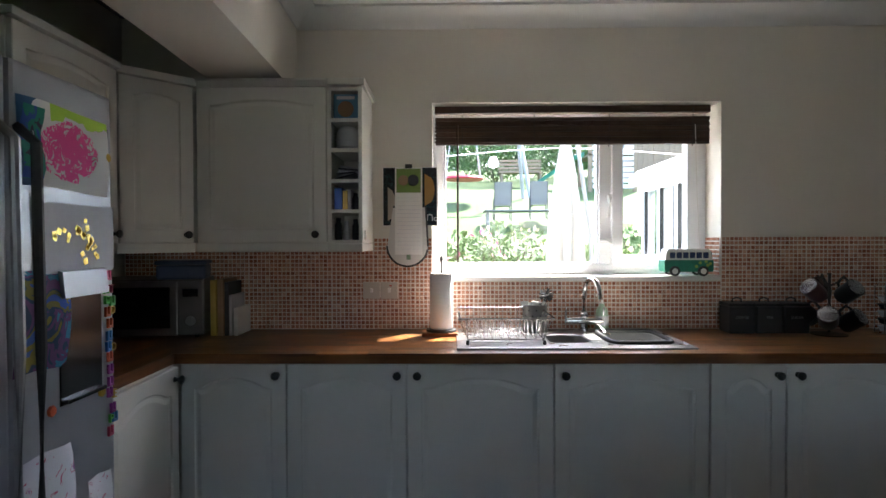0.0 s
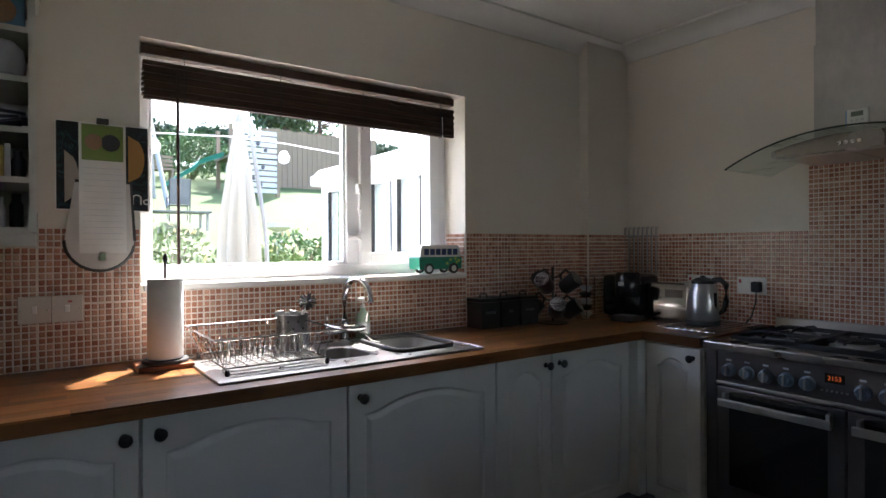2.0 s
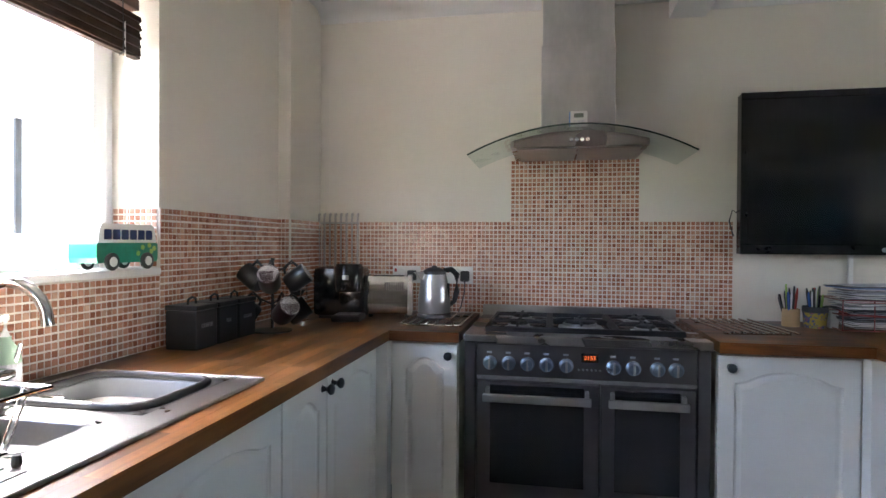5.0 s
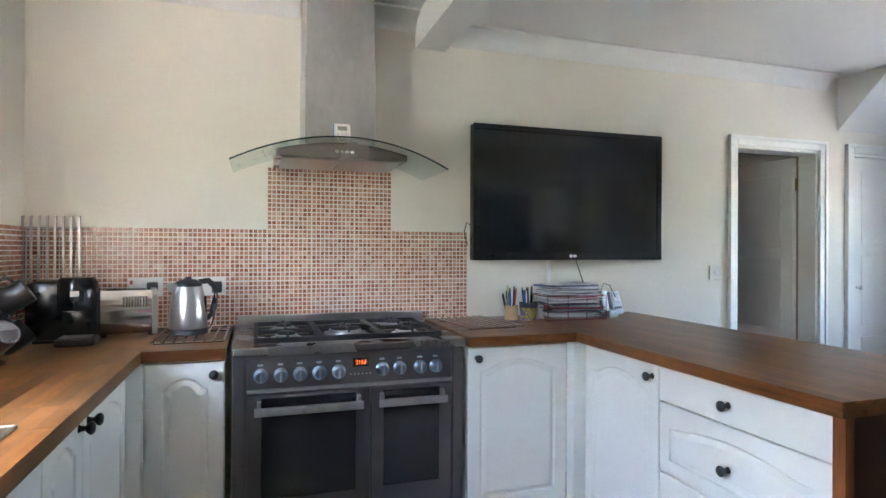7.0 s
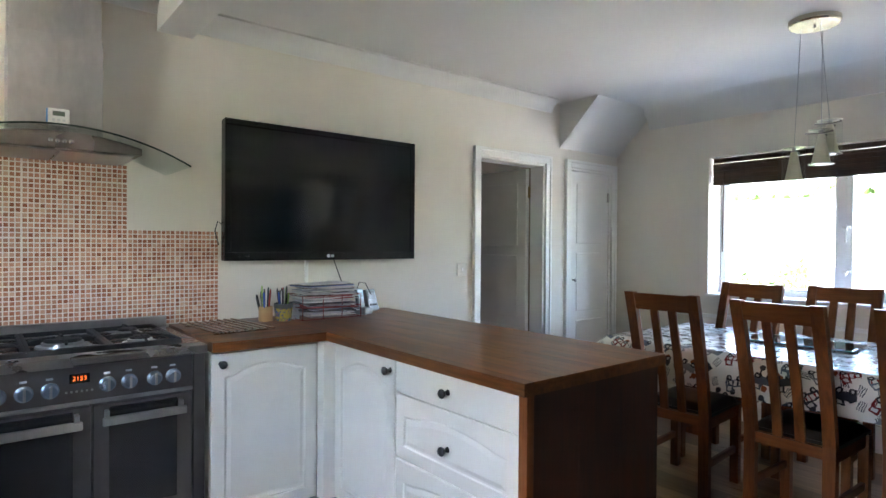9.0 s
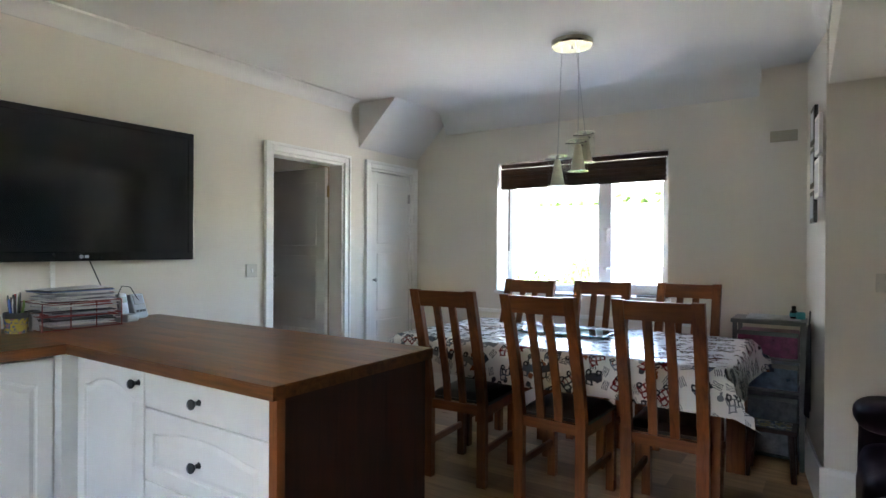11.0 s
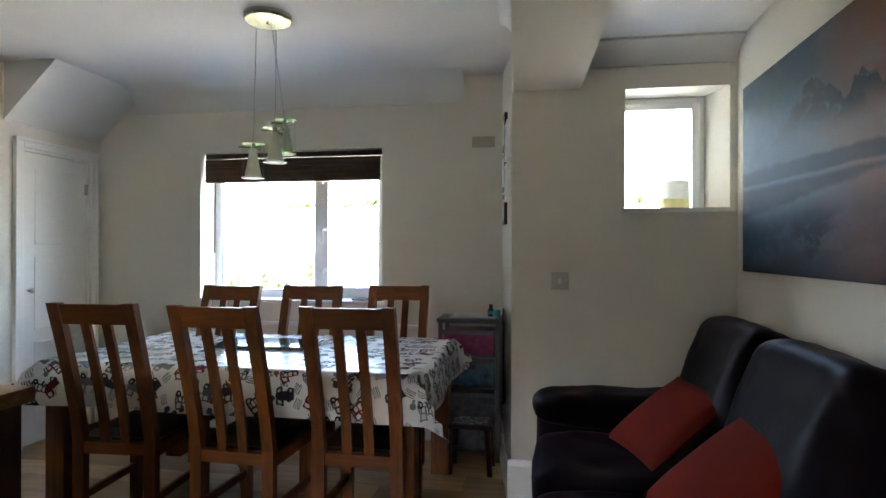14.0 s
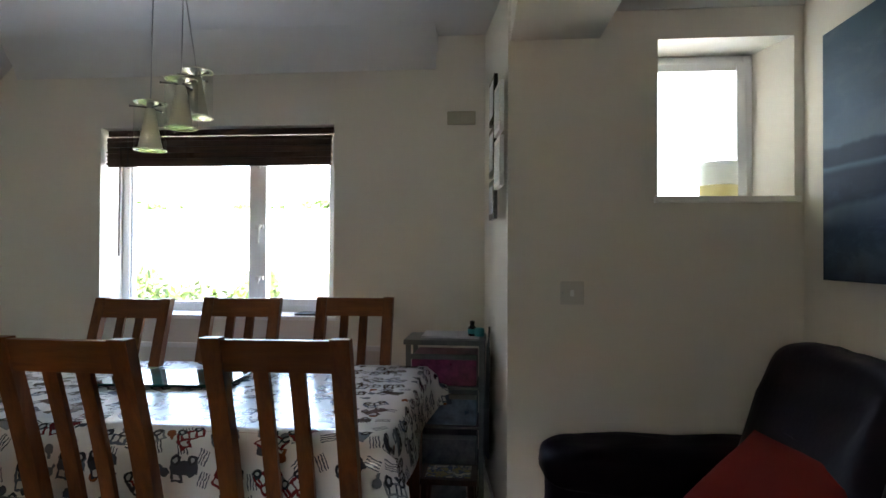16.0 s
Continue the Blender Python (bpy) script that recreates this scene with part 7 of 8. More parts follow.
t = thing("leather_sofa", pose(-3.69, -3.745, 0), "dark brown two seater leather sofa against the wall", "sofa")
part("base", box(B(), -0.44, -0.85, 0.05, 0.36, 0.85, 0.30, 0.02), "leather", t)
for y, nm in ((-0.765, "arm"), (0.765, "arm")):
    a = part(nm, puff(-0.02, y, 0.32, 0.46, 0.125, 0.28, 0.3, 0.3), "leather", t, smooth=80)
    part("arm_roll", puff(-0.02, y, 0.545, 0.48, 0.15, 0.085, 0.6, 0.35), "leather", a, smooth=80)
for y in (-0.32, 0.32):
    part("seat_cushion", puff(0.03, y, 0.365, 0.43, 0.318, 0.125, 0.35, 0.3, sag=0.12), "leather", t, smooth=80)
    part("seat_front", puff(0.37, y, 0.26, 0.085, 0.315, 0.17, 0.5, 0.35), "leather", t, smooth=80)
    bk = part("back_cushion", puff(0, 0, 0, 0.125, 0.345, 0.325, 0.45, 0.40, fold=0.02), "leather", t, smooth=80, m=pose(-0.265, y, 0.69, 0, -17, 0))
    for yy in (-0.12, -0.03, 0.06):
        part("pleat", tube(B(), [(0.104, yy, 0.20), (0.096, yy + 0.012, 0.245), (0.069, yy + 0.02, 0.285), (0.03, yy + 0.026, 0.312)], [0.003, 0.007, 0.007, 0.003], 6), "leather", bk)
    for zz in (0.06,):
        part("seam", tube(B(), [(0.118 - 0.02 * abs(yy) / 0.4, yy, zz - 0.03 * (yy / 0.4) ** 2) for yy in [-0.26 + 0.052 * q for q in range(11)]], 0.006, 6), "leather", bk)
part("back_frame", box(B(), -0.46, -0.82, 0.1, -0.36, 0.82, 0.86, 0.04), "leather", t)
for x in (-0.38, 0.30):
    for y in (-0.77, 0.77):
        part("foot", lathe(B(), [(0.02, 0), (0.028, 0.05), (0, 0.05)], 12, pose(x, y, 0)), "blackmatt", t)


def cushion(m, label):
    t = thing("cushion", m, label, "cushion", "sofa cushions")
    bm = B()
    n_ = 16
    for side in (1, -1):
        def f(u, v):
            a, c = 2 * u - 1, 2 * v - 1
            pinch = 1 - 0.05 * (1 - a * a) * abs(c) ** 3 - 0.05 * (1 - c * c) * abs(a) ** 3
            th = 0.043 * (max(0, 1 - a * a) * max(0, 1 - c * c)) ** 0.42
            return Vector((0.19 * a * pinch, 0.19 * c * pinch, side * th))
        grid_surface(bm, f, n_, n_)
    bmesh.ops.remove_doubles(bm, verts=bm.verts, dist=1e-4)
    part("cover", bm, "cushion", t, smooth=80)
    return t


cushion(pose(-3.715, -3.95, 0.655) @ pose(0, 0, 0, 0, 0, 17) @ pose(0, 0, 0, 0, 37, 0), "rust red square cushion leaning on the sofa back")
cushion(pose(-3.745, -3.375, 0.66) @ pose(0, 0, 0, 0, 0, 11) @ pose(0, 0, 0, 0, 38, 0), "rust red square cushion slumped on the sofa")

# ---- canvas picture ----
m = bpy.data.materials.new("mountain_canvas")
m.use_nodes = True
n, ln = m.node_tree.nodes, m.node_tree.links.new
co, sx = n.new("ShaderNodeTexCoord"), n.new("ShaderNodeSeparateXYZ")
ln(co.outputs["Object"], sx.inputs[0])
Y_, Z_ = sx.outputs["Y"], sx.outputs["Z"]


def cloudy(scale, detail, stretch_):
    mp, no = n.new("ShaderNodeMapping"), n.new("ShaderNodeTexNoise")
    mp.inputs["Scale"].default_value = (1, 1, stretch_)
    ln(co.outputs["Object"], mp.inputs[0])
    ln(mp.outputs[0], no.inputs["Vector"])
    no.inputs["Scale"].default_value, no.inputs["Detail"].default_value, no.inputs["Roughness"].default_value, no.inputs["Distortion"].default_value = scale, detail, 0.62, 0.4
    return no.outputs["Fac"]


def ramp(v_, lo, hi, to=1.0):
    mr = n.new("ShaderNodeMapRange")
    mr.interpolation_type = "SMOOTHSTEP"
    mr.inputs["From Min"].default_value, mr.inputs["From Max"].default_value, mr.inputs["To Max"].default_value = lo, hi, to
    ln(v_, mr.inputs["Value"])
    return mr.outputs[0]


def ridge(base, slope, amp, freq, seed):
    """Height over z of a ridge line along y."""
    no = n.new("ShaderNodeTexNoise")
    no.noise_dimensions = "1D"
    no.inputs["Scale"].default_value, no.inputs["Detail"].default_value = 1.0, 6
    ln(op("MULTIPLY_ADD", Y_, freq, seed), no.inputs["W"])
    line = op("ADD", op("MULTIPLY_ADD", Y_, slope, base), op("MULTIPLY", op("SUBTRACT", no.outputs["Fac"], 0.5), 2 * amp))
    return op("SUBTRACT", line, Z_)


def warm(cool, rosy):
    return paint(cool, ramp(Y_, 0.55, 1.05), rosy)


puffs, wisps = cloudy(5.0, 5, 2.2), cloudy(16.0, 8, 1.6)
tone = warm((0.071, 0.119, 0.171), (0.238, 0.130, 0.105))
tone = paint(tone, op("MULTIPLY", ramp(puffs, 0.45, 0.75), 0.5), (0.155, 0.217, 0.274))
# the great peak, then a lower one, each lost in mist at its foot
for py, ph, wide, seed in ((0.655, 0.665, 0.33, 3.0), (0.96, 0.60, 0.40, 8.0)):
    tent = op("MULTIPLY", op("ABSOLUTE", op("SUBTRACT", Y_, py)), -wide * 1.6)
    no = n.new("ShaderNodeTexNoise")
    no.noise_dimensions = "1D"
    no.inputs["Scale"].default_value, no.inputs["Detail"].default_value = 1.0, 7
    ln(op("MULTIPLY_ADD", Y_, 11.0, seed), no.inputs["W"])
    over = op("SUBTRACT", op("ADD", op("ADD", tent, ph), op("MULTIPLY", op("SUBTRACT", no.outputs["Fac"], 0.5), 0.10)), Z_)
    rock = paint((0.012, 0.018, 0.028), ramp(wisps, 0.54, 0.64), (0.075, 0.105, 0.138))
    tone = paint(tone, op("MULTIPLY", ramp(over, -0.004, 0.008), ramp(Z_, 0.43, 0.56)), rock)
# mist banks and wooded ridges, far to near: base, slope, height, frequency, softness, seed, cool and rosy colour
for base, slope, amp, freq, soft, seed, cool, rosy in (
        (0.47, 0.0, 0.03, 4.0, 0.07, 2.0, (0.150, 0.208, 0.262), (0.235, 0.165, 0.142)),
        (0.425, -0.035, 0.016, 7.0, 0.008, 5.0, (0.026, 0.046, 0.075), (0.060, 0.047, 0.050)),
        (0.362, -0.022, 0.005, 5.0, 0.006, 9.0, (0.130, 0.196, 0.258), (0.238, 0.149, 0.124)),
        (0.348, -0.022, 0.006, 5.0, 0.010, 9.0, (0.022, 0.042, 0.074), (0.052, 0.043, 0.048)),
        (0.222, 0.085, 0.020, 5.0, 0.012, 1.0, (0.128, 0.186, 0.246), (0.238, 0.143, 0.118)),
        (0.190, 0.055, 0.04, 5.0, 0.05, 1.2, (0.030, 0.054, 0.090), (0.132, 0.074, 0.068))):
    tone = paint(tone, ramp(ridge(base, slope, amp, freq, seed), -soft, soft), warm(cool, rosy))
tone = paint(tone, op("MULTIPLY", op("MULTIPLY", ramp(puffs, 0.46, 0.66), ramp(Z_, 0.36, 0.22)), 0.6), warm((0.105, 0.154, 0.213), (0.198, 0.118, 0.099)))
# the dark crag in the water
crag = op("SUBTRACT", op("MULTIPLY_ADD", op("ABSOLUTE", op("SUBTRACT", Y_, 0.65)), 0.75, 0.05), Z_)
tone = paint(tone, op("MULTIPLY", op("MULTIPLY", ramp(crag, 0.02, -0.03), ramp(Z_, 0.24, 0.15)), ramp(wisps, 0.36, 0.52)), (0.010, 0.018, 0.032))
tone = paint(tone, ramp(Z_, 0.12, -0.06), warm((0.019, 0.035, 0.065), (0.066, 0.037, 0.037)))
ink = n.new("ShaderNodeHueSaturation")
ink.inputs["Value"].default_value, ink.inputs["Saturation"].default_value = 0.8, 1.12
ln(tone, ink.inputs["Color"])
ln(ink.outputs["Color"], n["Principled BSDF"].inputs["Base Color"])
n["Principled BSDF"].inputs["Roughness"].default_value = 0.62
n["Principled BSDF"].inputs["Specular IOR Level"].default_value = 0.15
cb = n.new("ShaderNodeTexNoise")
cb.inputs["Scale"].default_value = 350
bp = n.new("ShaderNodeBump")
bp.inputs["Strength"].default_value, bp.inputs["Distance"].default_value = 0.2, 0.001
ln(co.outputs["Object"], cb.inputs["Vector"])
ln(cb.outputs["Fac"], bp.inputs["Height"])
ln(bp.outputs[0], n["Principled BSDF"].inputs["Normal"])
M["canvas"] = m
t = thing("canvas_picture", pose(-4.17, -4.44, 1.188), "large blue misty mountain canvas on the wall", "picture")
part("canvas", box(B(), 0.002, 0, 0, 0.038, 1.30, 0.80, 0.003), "canvas", t)
part("stretcher_frame", box(B(), 0.0, 0.02, 0.02, 0.012, 1.28, 0.78), "pale_wood", t)

# ---- outdoors ----
def rise(x, y):
    """The height of the ground: level round the house, climbing behind it."""
    pts = [(-60, 2.0), (-30, 0.6), (-12, -0.1), (2.9, -0.15), (3.1, -0.1), (5.0, 0.75), (8.0, 1.5), (12.0, 2.55), (20.0, 4.2), (45.0, 7.5), (400.0, 12.0)]
    for (a, p), (b, q) in zip(pts, pts[1:]):
        if y <= b:
            return p + (q - p) * max(0.0, (y - a) / (b - a)) if y > a else p
    return 12.0


M["grass"] = mat("lawn_grass", (0.018, 0.046, 0.004), 0.95, var=0.3, scale=1.5, bump=0.6, bscale=60, col2=(0.036, 0.072, 0.008))
M["paving"] = mat("pale_paving", (0.50, 0.48, 0.44), 0.8, var=0.12, scale=3, bump=0.3, per_object=0.12)
M["render"] = mat("pale_render", (0.55, 0.53, 0.49), 0.85, var=0.08, scale=3, bump=0.3)
M["leaf"] = mat("garden_leaf", (0.05, 0.11, 0.02), 0.6, var=0.3, scale=8, island=0.45)
M["leaf_pale"] = mat("pale_leaf", (0.09, 0.14, 0.035), 0.6, var=0.3, scale=8, island=0.4)
M["leaf_dark"] = mat("dark_leaf", (0.03, 0.06, 0.016), 0.6, var=0.3, scale=8, island=0.4)
M["petal_pink"] = mat("pink_petal", (0.55, 0.12, 0.20), 0.6, var=0.2, island=0.3)
M["petal_cream"] = mat("cream_petal", (0.62, 0.52, 0.28), 0.6, var=0.2, island=0.3)
M["bark"] = mat("bark", (0.09, 0.06, 0.04), 0.9, var=0.3, scale=14, bump=0.8)
M["timber"] = mat("weathered_timber", (0.20, 0.15, 0.10), 0.8, var=0.25, scale=8, bump=0.4, stretch=(1, 1, 6))
M["greytimber"] = mat("pale_grey_board", (0.27, 0.275, 0.28), 0.75, var=0.12, scale=8, bump=0.3)
M["canvas_cream"] = mat("cream_parasol_cloth", (0.36, 0.34, 0.28), 0.85, var=0.08, scale=6, bump=0.3)
M["slide"] = mat("green_slide_plastic", (0.05, 0.22, 0.20), 0.35, var=0.08)
xs = [-400, -150, -60, -30, -18, -10, -6, -3, 0, 3, 6, 10, 18, 30, 60, 150, 400]
ys = [-400, -150, -60, -45, -30, -20, -12, -6, 0, 2.9, 3.1, 4, 5, 6.5, 8, 10, 12, 16, 20, 30, 45, 100, 400]
bm = B()
gv = [[bm.verts.new((x, y, rise(x, y))) for y in ys] for x in xs]
for i in range(len(xs) - 1):
    for j in range(len(ys) - 1):
        bm.faces.new((gv[i][j], gv[i + 1][j], gv[i + 1][j + 1], gv[i][j + 1]))
solid("ground", bm, "grass", "lawn and hillside round the house", "ground", "structure")
bm = box(B(), -9, 0.33, -0.2, 8, 2.9, -0.13)
pv = solid("patio", bm, "paving", "pale sunlit paved patio behind the house", "patio", "structure")
slab = mesh_of("slab", box(B(), 0.005, 0.005, 0, 0.595, 0.595, 0.03, 0.006), "paving")
for i in range(14):
    for j in range(4):
        s = new("slab", slab)
        s.parent = pv
        s.matrix_basis = pose(-6 + 0.6 * i, 0.4 + 0.6 * j, -0.13)
solid("front_drive", box(B(), -12, -14.0, -0.2, 14, -5.84, -0.09), "paving", "pale concrete drive in front of the house", "drive", "structure")
solid("road", box(B(), -150, -24, -0.2, 150, -14.5, 0.28), mat("asphalt", (0.06, 0.06, 0.062), 0.9, var=0.2, scale=5, bump=0.4), "grey road beyond the front garden", "road", "structure")
solid("roadside_wall", box(B(), -40, -27.0, 0, 60, -26.6, 3.2), "render", "long pale wall across the road", "wall")
bm = B()
t = thing("retaining_wall", pose(0, 2.95, 0), "low pale retaining wall with a rail along the patio", "garden wall")
part("wall", box(B(), -8, 0, -0.2, 6, 0.18, 0.55, 0.01), "render", t)
part("rail", box(B(), -8, 0.02, 0.98, 6, 0.10, 1.05, 0.006), "greytimber", t)
for k in range(10):
    part("post", box(B(), -7.5 + 1.4 * k, 0.02, 0.55, -7.42 + 1.4 * k, 0.10, 0.98, 0.005), "greytimber", t)


def leaves(n_, center, radii, size, rng, hollow=0.45):
    """A cloud of small folded leaves inside an uneven ellipsoid."""
    bm = B()
    c = Vector(center)
    for k in range(n_):
        d = Vector((rng.gauss(0, 1), rng.gauss(0, 1), rng.gauss(0, 1))).normalized()
        lump = 1 + 0.28 * noise.noise(d * 2.3 + c * 0.37)
        r = lump * (hollow + (1 - hollow) * rng.random() ** 0.5)
        p = c + Vector((d.x * radii[0], d.y * radii[1], d.z * radii[2])) * r
        q = Euler((rng.uniform(0, 6.3), rng.uniform(0, 6.3), rng.uniform(0, 6.3))).to_matrix()
        s = size * rng.uniform(0.6, 1.3)
        vs_ = [bm.verts.new(p + q @ Vector(v)) for v in ((-s, 0, 0), (0, -s * 0.5, s * 0.15), (s, 0, 0), (0, s * 0.5, s * 0.15))]
        bm.faces.new(vs_)
    return bm


def raw_part(name, bm, material, parent, label=""):
    me = bpy.data.meshes.new(name)
    bm.to_mesh(me)
    bm.free()
    me.materials.append(M[material])
    ob = new(name, me)
    ob.parent = parent
    if label:
        ob["label"] = label
    return ob


rg = random.Random(11)


def shrub(x, y, r, h, leaf, label, flowers=None, n_=900, z=None):
    z = rise(x, y) if z is None else z
    t = thing("shrub", pose(x, y, z), label, "shrub", "garden shrubs")
    bm = B()
    for k in range(6):
        a = k * 1.05
        tube(bm, [(0, 0, -0.05), (0.3 * r * math.cos(a), 0.3 * r * math.sin(a), h * 0.4), (0.6 * r * math.cos(a), 0.6 * r * math.sin(a), h * 0.75)], [0.02, 0.014, 0.006], 5)
    part("stems", bm, "bark", t)
    raw_part("foliage", leaves(n_, (0, 0, h * 0.52), (r, r * 0.8, h * 0.5), 0.045, rg), leaf, t)
    if flowers:
        raw_part("blossom", leaves(n_ // 7, (0, 0, h * 0.56), (r * 1.02, r * 0.85, h * 0.52), 0.04, rg, 0.85), flowers, t)
    return t


for x, y, r, h, lf, fl in ((-2.3, 4.3, 0.55, 0.95, "leaf_pale", "petal_pink"), (-1.75, 4.7, 0.6, 0.9, "leaf_pale", "petal_cream"), (-3.1, 4.5, 0.6, 1.0, "leaf", "petal_pink"), (-0.65, 4.4, 0.5, 0.8, "leaf_pale", "petal_cream"), (-0.1, 5.0, 0.55, 0.75, "leaf", "petal_cream"), (-4.0, 4.6, 0.6, 1.0, "leaf_pale", "petal_cream")):
    shrub(x, y, r, h, lf, "bushy flowering shrub in the sunny border", fl)
for x, y, r, h in ((-1.2, 14.5, 1.3, 1.5), (0.9, 15.5, 1.2, 1.35), (-3.8, 14.0, 1.4, 1.4), (2.8, 15.8, 1.0, 1.3)):
    shrub(x, y, r, h, "leaf", "leafy green shrub behind the play frame", None, 3600)
for k in range(12):
    x = -14 + 2.4 * k
    t = thing("hedge", pose(x, 20, rise(x, 20)), "tall clipped hedge along the top of the garden", "hedge", "garden hedge")
    raw_part("foliage", leaves(2600, (0, 0, 0.75), (1.5, 0.7, 0.85), 0.12, rg, 0.4), "leaf_dark", t)
    part("stems", tube(B(), [(0, 0, -0.1), (0, 0, 0.9)], 0.06, 6), "bark", t)


def tree(x, y, h, r, leaf, label):
    z = rise(x, y)
    t = thing("tree", pose(x, y, z), label, "tree")
    bm = tube(B(), [(0, 0, -0.2), (0.05, 0, h * 0.25), (0.0, 0.1, h * 0.5), (0.15, 0, h * 0.8)], [0.2, 0.15, 0.1, 0.04], 10)
    part("trunk", bm, "bark", t)
    clumps = B()
    rr = random.Random(int(x * 10))
    limbs = B()
    for k in range(16):
        a, hh = rr.uniform(0, 6.28), rr.uniform(0.35, 0.95) * h
        L = r * rr.uniform(0.35, 0.95) * (1.15 - hh / h * 0.6)
        e = Vector((math.cos(a) * L, math.sin(a) * L, hh))
        tube(limbs, [(0, 0, hh * 0.8), e * 0.5 + Vector((0, 0, hh * 0.42)), e], [0.06, 0.04, 0.012], 5)
        b2 = leaves(600, e, (r * 0.42, r * 0.42, r * 0.3), 0.1, rr, 0.2)
        me = bpy.data.meshes.new("tmp")
        b2.to_mesh(me)
        b2.free()
        clumps.from_mesh(me)
        bpy.data.meshes.remove(me)
    part("limbs", limbs, "bark", t)
    raw_part("crown", clumps, leaf, t)
    return t


tree(4.1, 16.5, 5.2, 1.45, "leaf_dark", "tall dark leafed garden tree")
tree(-9.0, 24, 5.5, 2.6, "leaf", "leafy tree beyond the hedge")
tree(9.0, 25, 6.0, 2.8, "leaf", "leafy tree at the top of the garden")

# closed parasol
t = thing("parasol", pose(-1.28, 3.45, -0.1), "closed cream garden parasol on a pole", "parasol")
part("pole", tube(B(), [(0, 0, 0), (0, 0, 2.6)], 0.022, 10), "greytimber", t)
part("base", lathe(B(), [(0.28, 0), (0.28, 0.05), (0.05, 0.08), (0.04, 0.3), (0, 0.3)], 20), "blackmatt", t)
def fold(u, v):
    a = 2 * math.pi * u
    prof = 0.02 + 0.20 * v ** 0.7 * (1 - 0.22 * max(0, v - 0.55) / 0.45) + (0.03 if v < 0.33 else 0.0) * v
    r = prof * (1 + 0.28 * math.sin(8 * a + 2.0 * v) * min(1, v * 2))
    return Vector((r * math.cos(a), r * math.sin(a) * 0.8, 2.62 - 1.75 * v))
part("canopy", grid_surface(B(), fold, 64, 18, True), "canvas_cream", t, "folded cream cloth canopy", 60)
part("finial", lathe(B(), [(0.03, 2.6), (0.035, 2.63), (0.015, 2.68), (0, 2.69)], 12), "greytimber", t)
part("crank_arm", tube(B(), [(0.12, 0.05, 2.62), (0.30, 0.12, 1.5), (0.36, 0.15, 0.2)], 0.022, 8), "greytimber", t)


def garden_chair(x, y, a):
    t = thing("garden_chair", pose(x, y, rise(x, y), 0, 0, a) @ Matrix.Scale(0.76, 4), "grey mesh garden chair on the terrace", "garden chair", "garden chairs")
    for s in (-0.22, 0.22):
        part("leg", tube(B(), [(s, -0.2, 0), (s, -0.2, 0.6), (s, 0.15, 0.6)], 0.014, 6), "blackmatt", t)
        part("leg", tube(B(), [(s, 0.2, 0), (s, 0.24, 0.5), (s, 0.34, 1.0)], 0.014, 6), "blackmatt", t)
    part("seat", box(B(), -0.21, -0.2, 0.40, 0.21, 0.22, 0.415, 0.004), plain("grey_mesh", (0.13, 0.135, 0.13), 0.7), t)
    part("backrest", box(B(), -0.21, 0.0, 0.0, 0.21, 0.012, 0.6, 0.004), "grey_mesh", t, m=pose(0, 0.235, 0.42, -10))
    return t


garden_chair(-1.5, 8.8, 180)
garden_chair(-0.76, 8.9, 176)
t = thing("garden_table", pose(-1.15, 8.3, rise(0, 8.3)), "low dark garden table between the chairs", "table")
part("tabletop", box(B(), -0.75, -0.3, 0.30, 0.75, 0.3, 0.33, 0.006), "grey_mesh", t)
for x in (-0.68, 0.68):
    for y in (-0.25, 0.25):
        part("leg", box(B(), x - 0.02, y - 0.02, 0, x + 0.02, y + 0.02, 0.30), "grey_mesh", t)
t = thing("stone_planter", pose(0.03, 6.0, rise(0, 6.0)), "stone bird bath on a pedestal", "bird bath")
part("pedestal", lathe(B(), [(0.14, 0), (0.14, 0.06), (0.06, 0.12), (0.05, 0.45), (0.09, 0.52), (0, 0.52)], 16), "render", t, smooth=40)
part("basin", lathe(B(), [(0.06, 0.52), (0.2, 0.58), (0.22, 0.64), (0.19, 0.63), (0, 0.58)], 20), "render", t, smooth=40)

# play frame
M["climb"] = mat("pale_climbing_board", (0.48, 0.48, 0.49), 0.75, var=0.1, scale=8)
z0 = rise(0, 12)
t = thing("climbing_frame", pose(1.1, 12, z0), "timber climbing frame with a slatted climbing wall and slide", "climbing frame")
for k in range(11):
    part("board", box(B(), 0, 0, 0.1 + 0.143 * k, 1.05, 0.03, 0.205 + 0.143 * k, 0.006), M["climb"], t)
for k in range(11):
    part("hand_hold", lathe(B(), [(0.05, 0), (0.045, 0.03), (0, 0.04)], 8, pose(0.2 + 0.62 * ((k * 37) % 10) / 10, 0, 0.16 + 0.143 * k, 90)), plain("dark_hold", (0.06, 0.055, 0.06), 0.5), t)
for x, y in ((-0.1, 0.03), (1.05, 0.03), (-0.1, 1.2), (1.05, 1.2)):
    part("post", box(B(), x, y, -0.1, x + 0.09, y + 0.09, 1.75), "timber", t)
part("deck", box(B(), -0.1, 0.03, 0.95, 1.1, 1.25, 1.0), "timber", t)
def chute(u, v):
    x = -0.1 - 1.35 * u
    z = 1.0 - 0.85 * u + 0.12 * math.sin(math.pi * u) * (1 if u < 0.5 else 0.4)
    return Vector((x, 0.45 + 0.45 * v, z + 0.11 * abs(2 * v - 1) ** 4))
bm = grid_surface(B(), chute, 14, 8)
bmesh.ops.solidify(bm, geom=bm.faces[:], thickness=0.03)
part("slide", bm, "slide", t, "green plastic slide", 60)
t = thing("swing_set", pose(-2.6, 10.6, rise(0, 10.6)), "pale swing frame with a red nest swing", "swing")
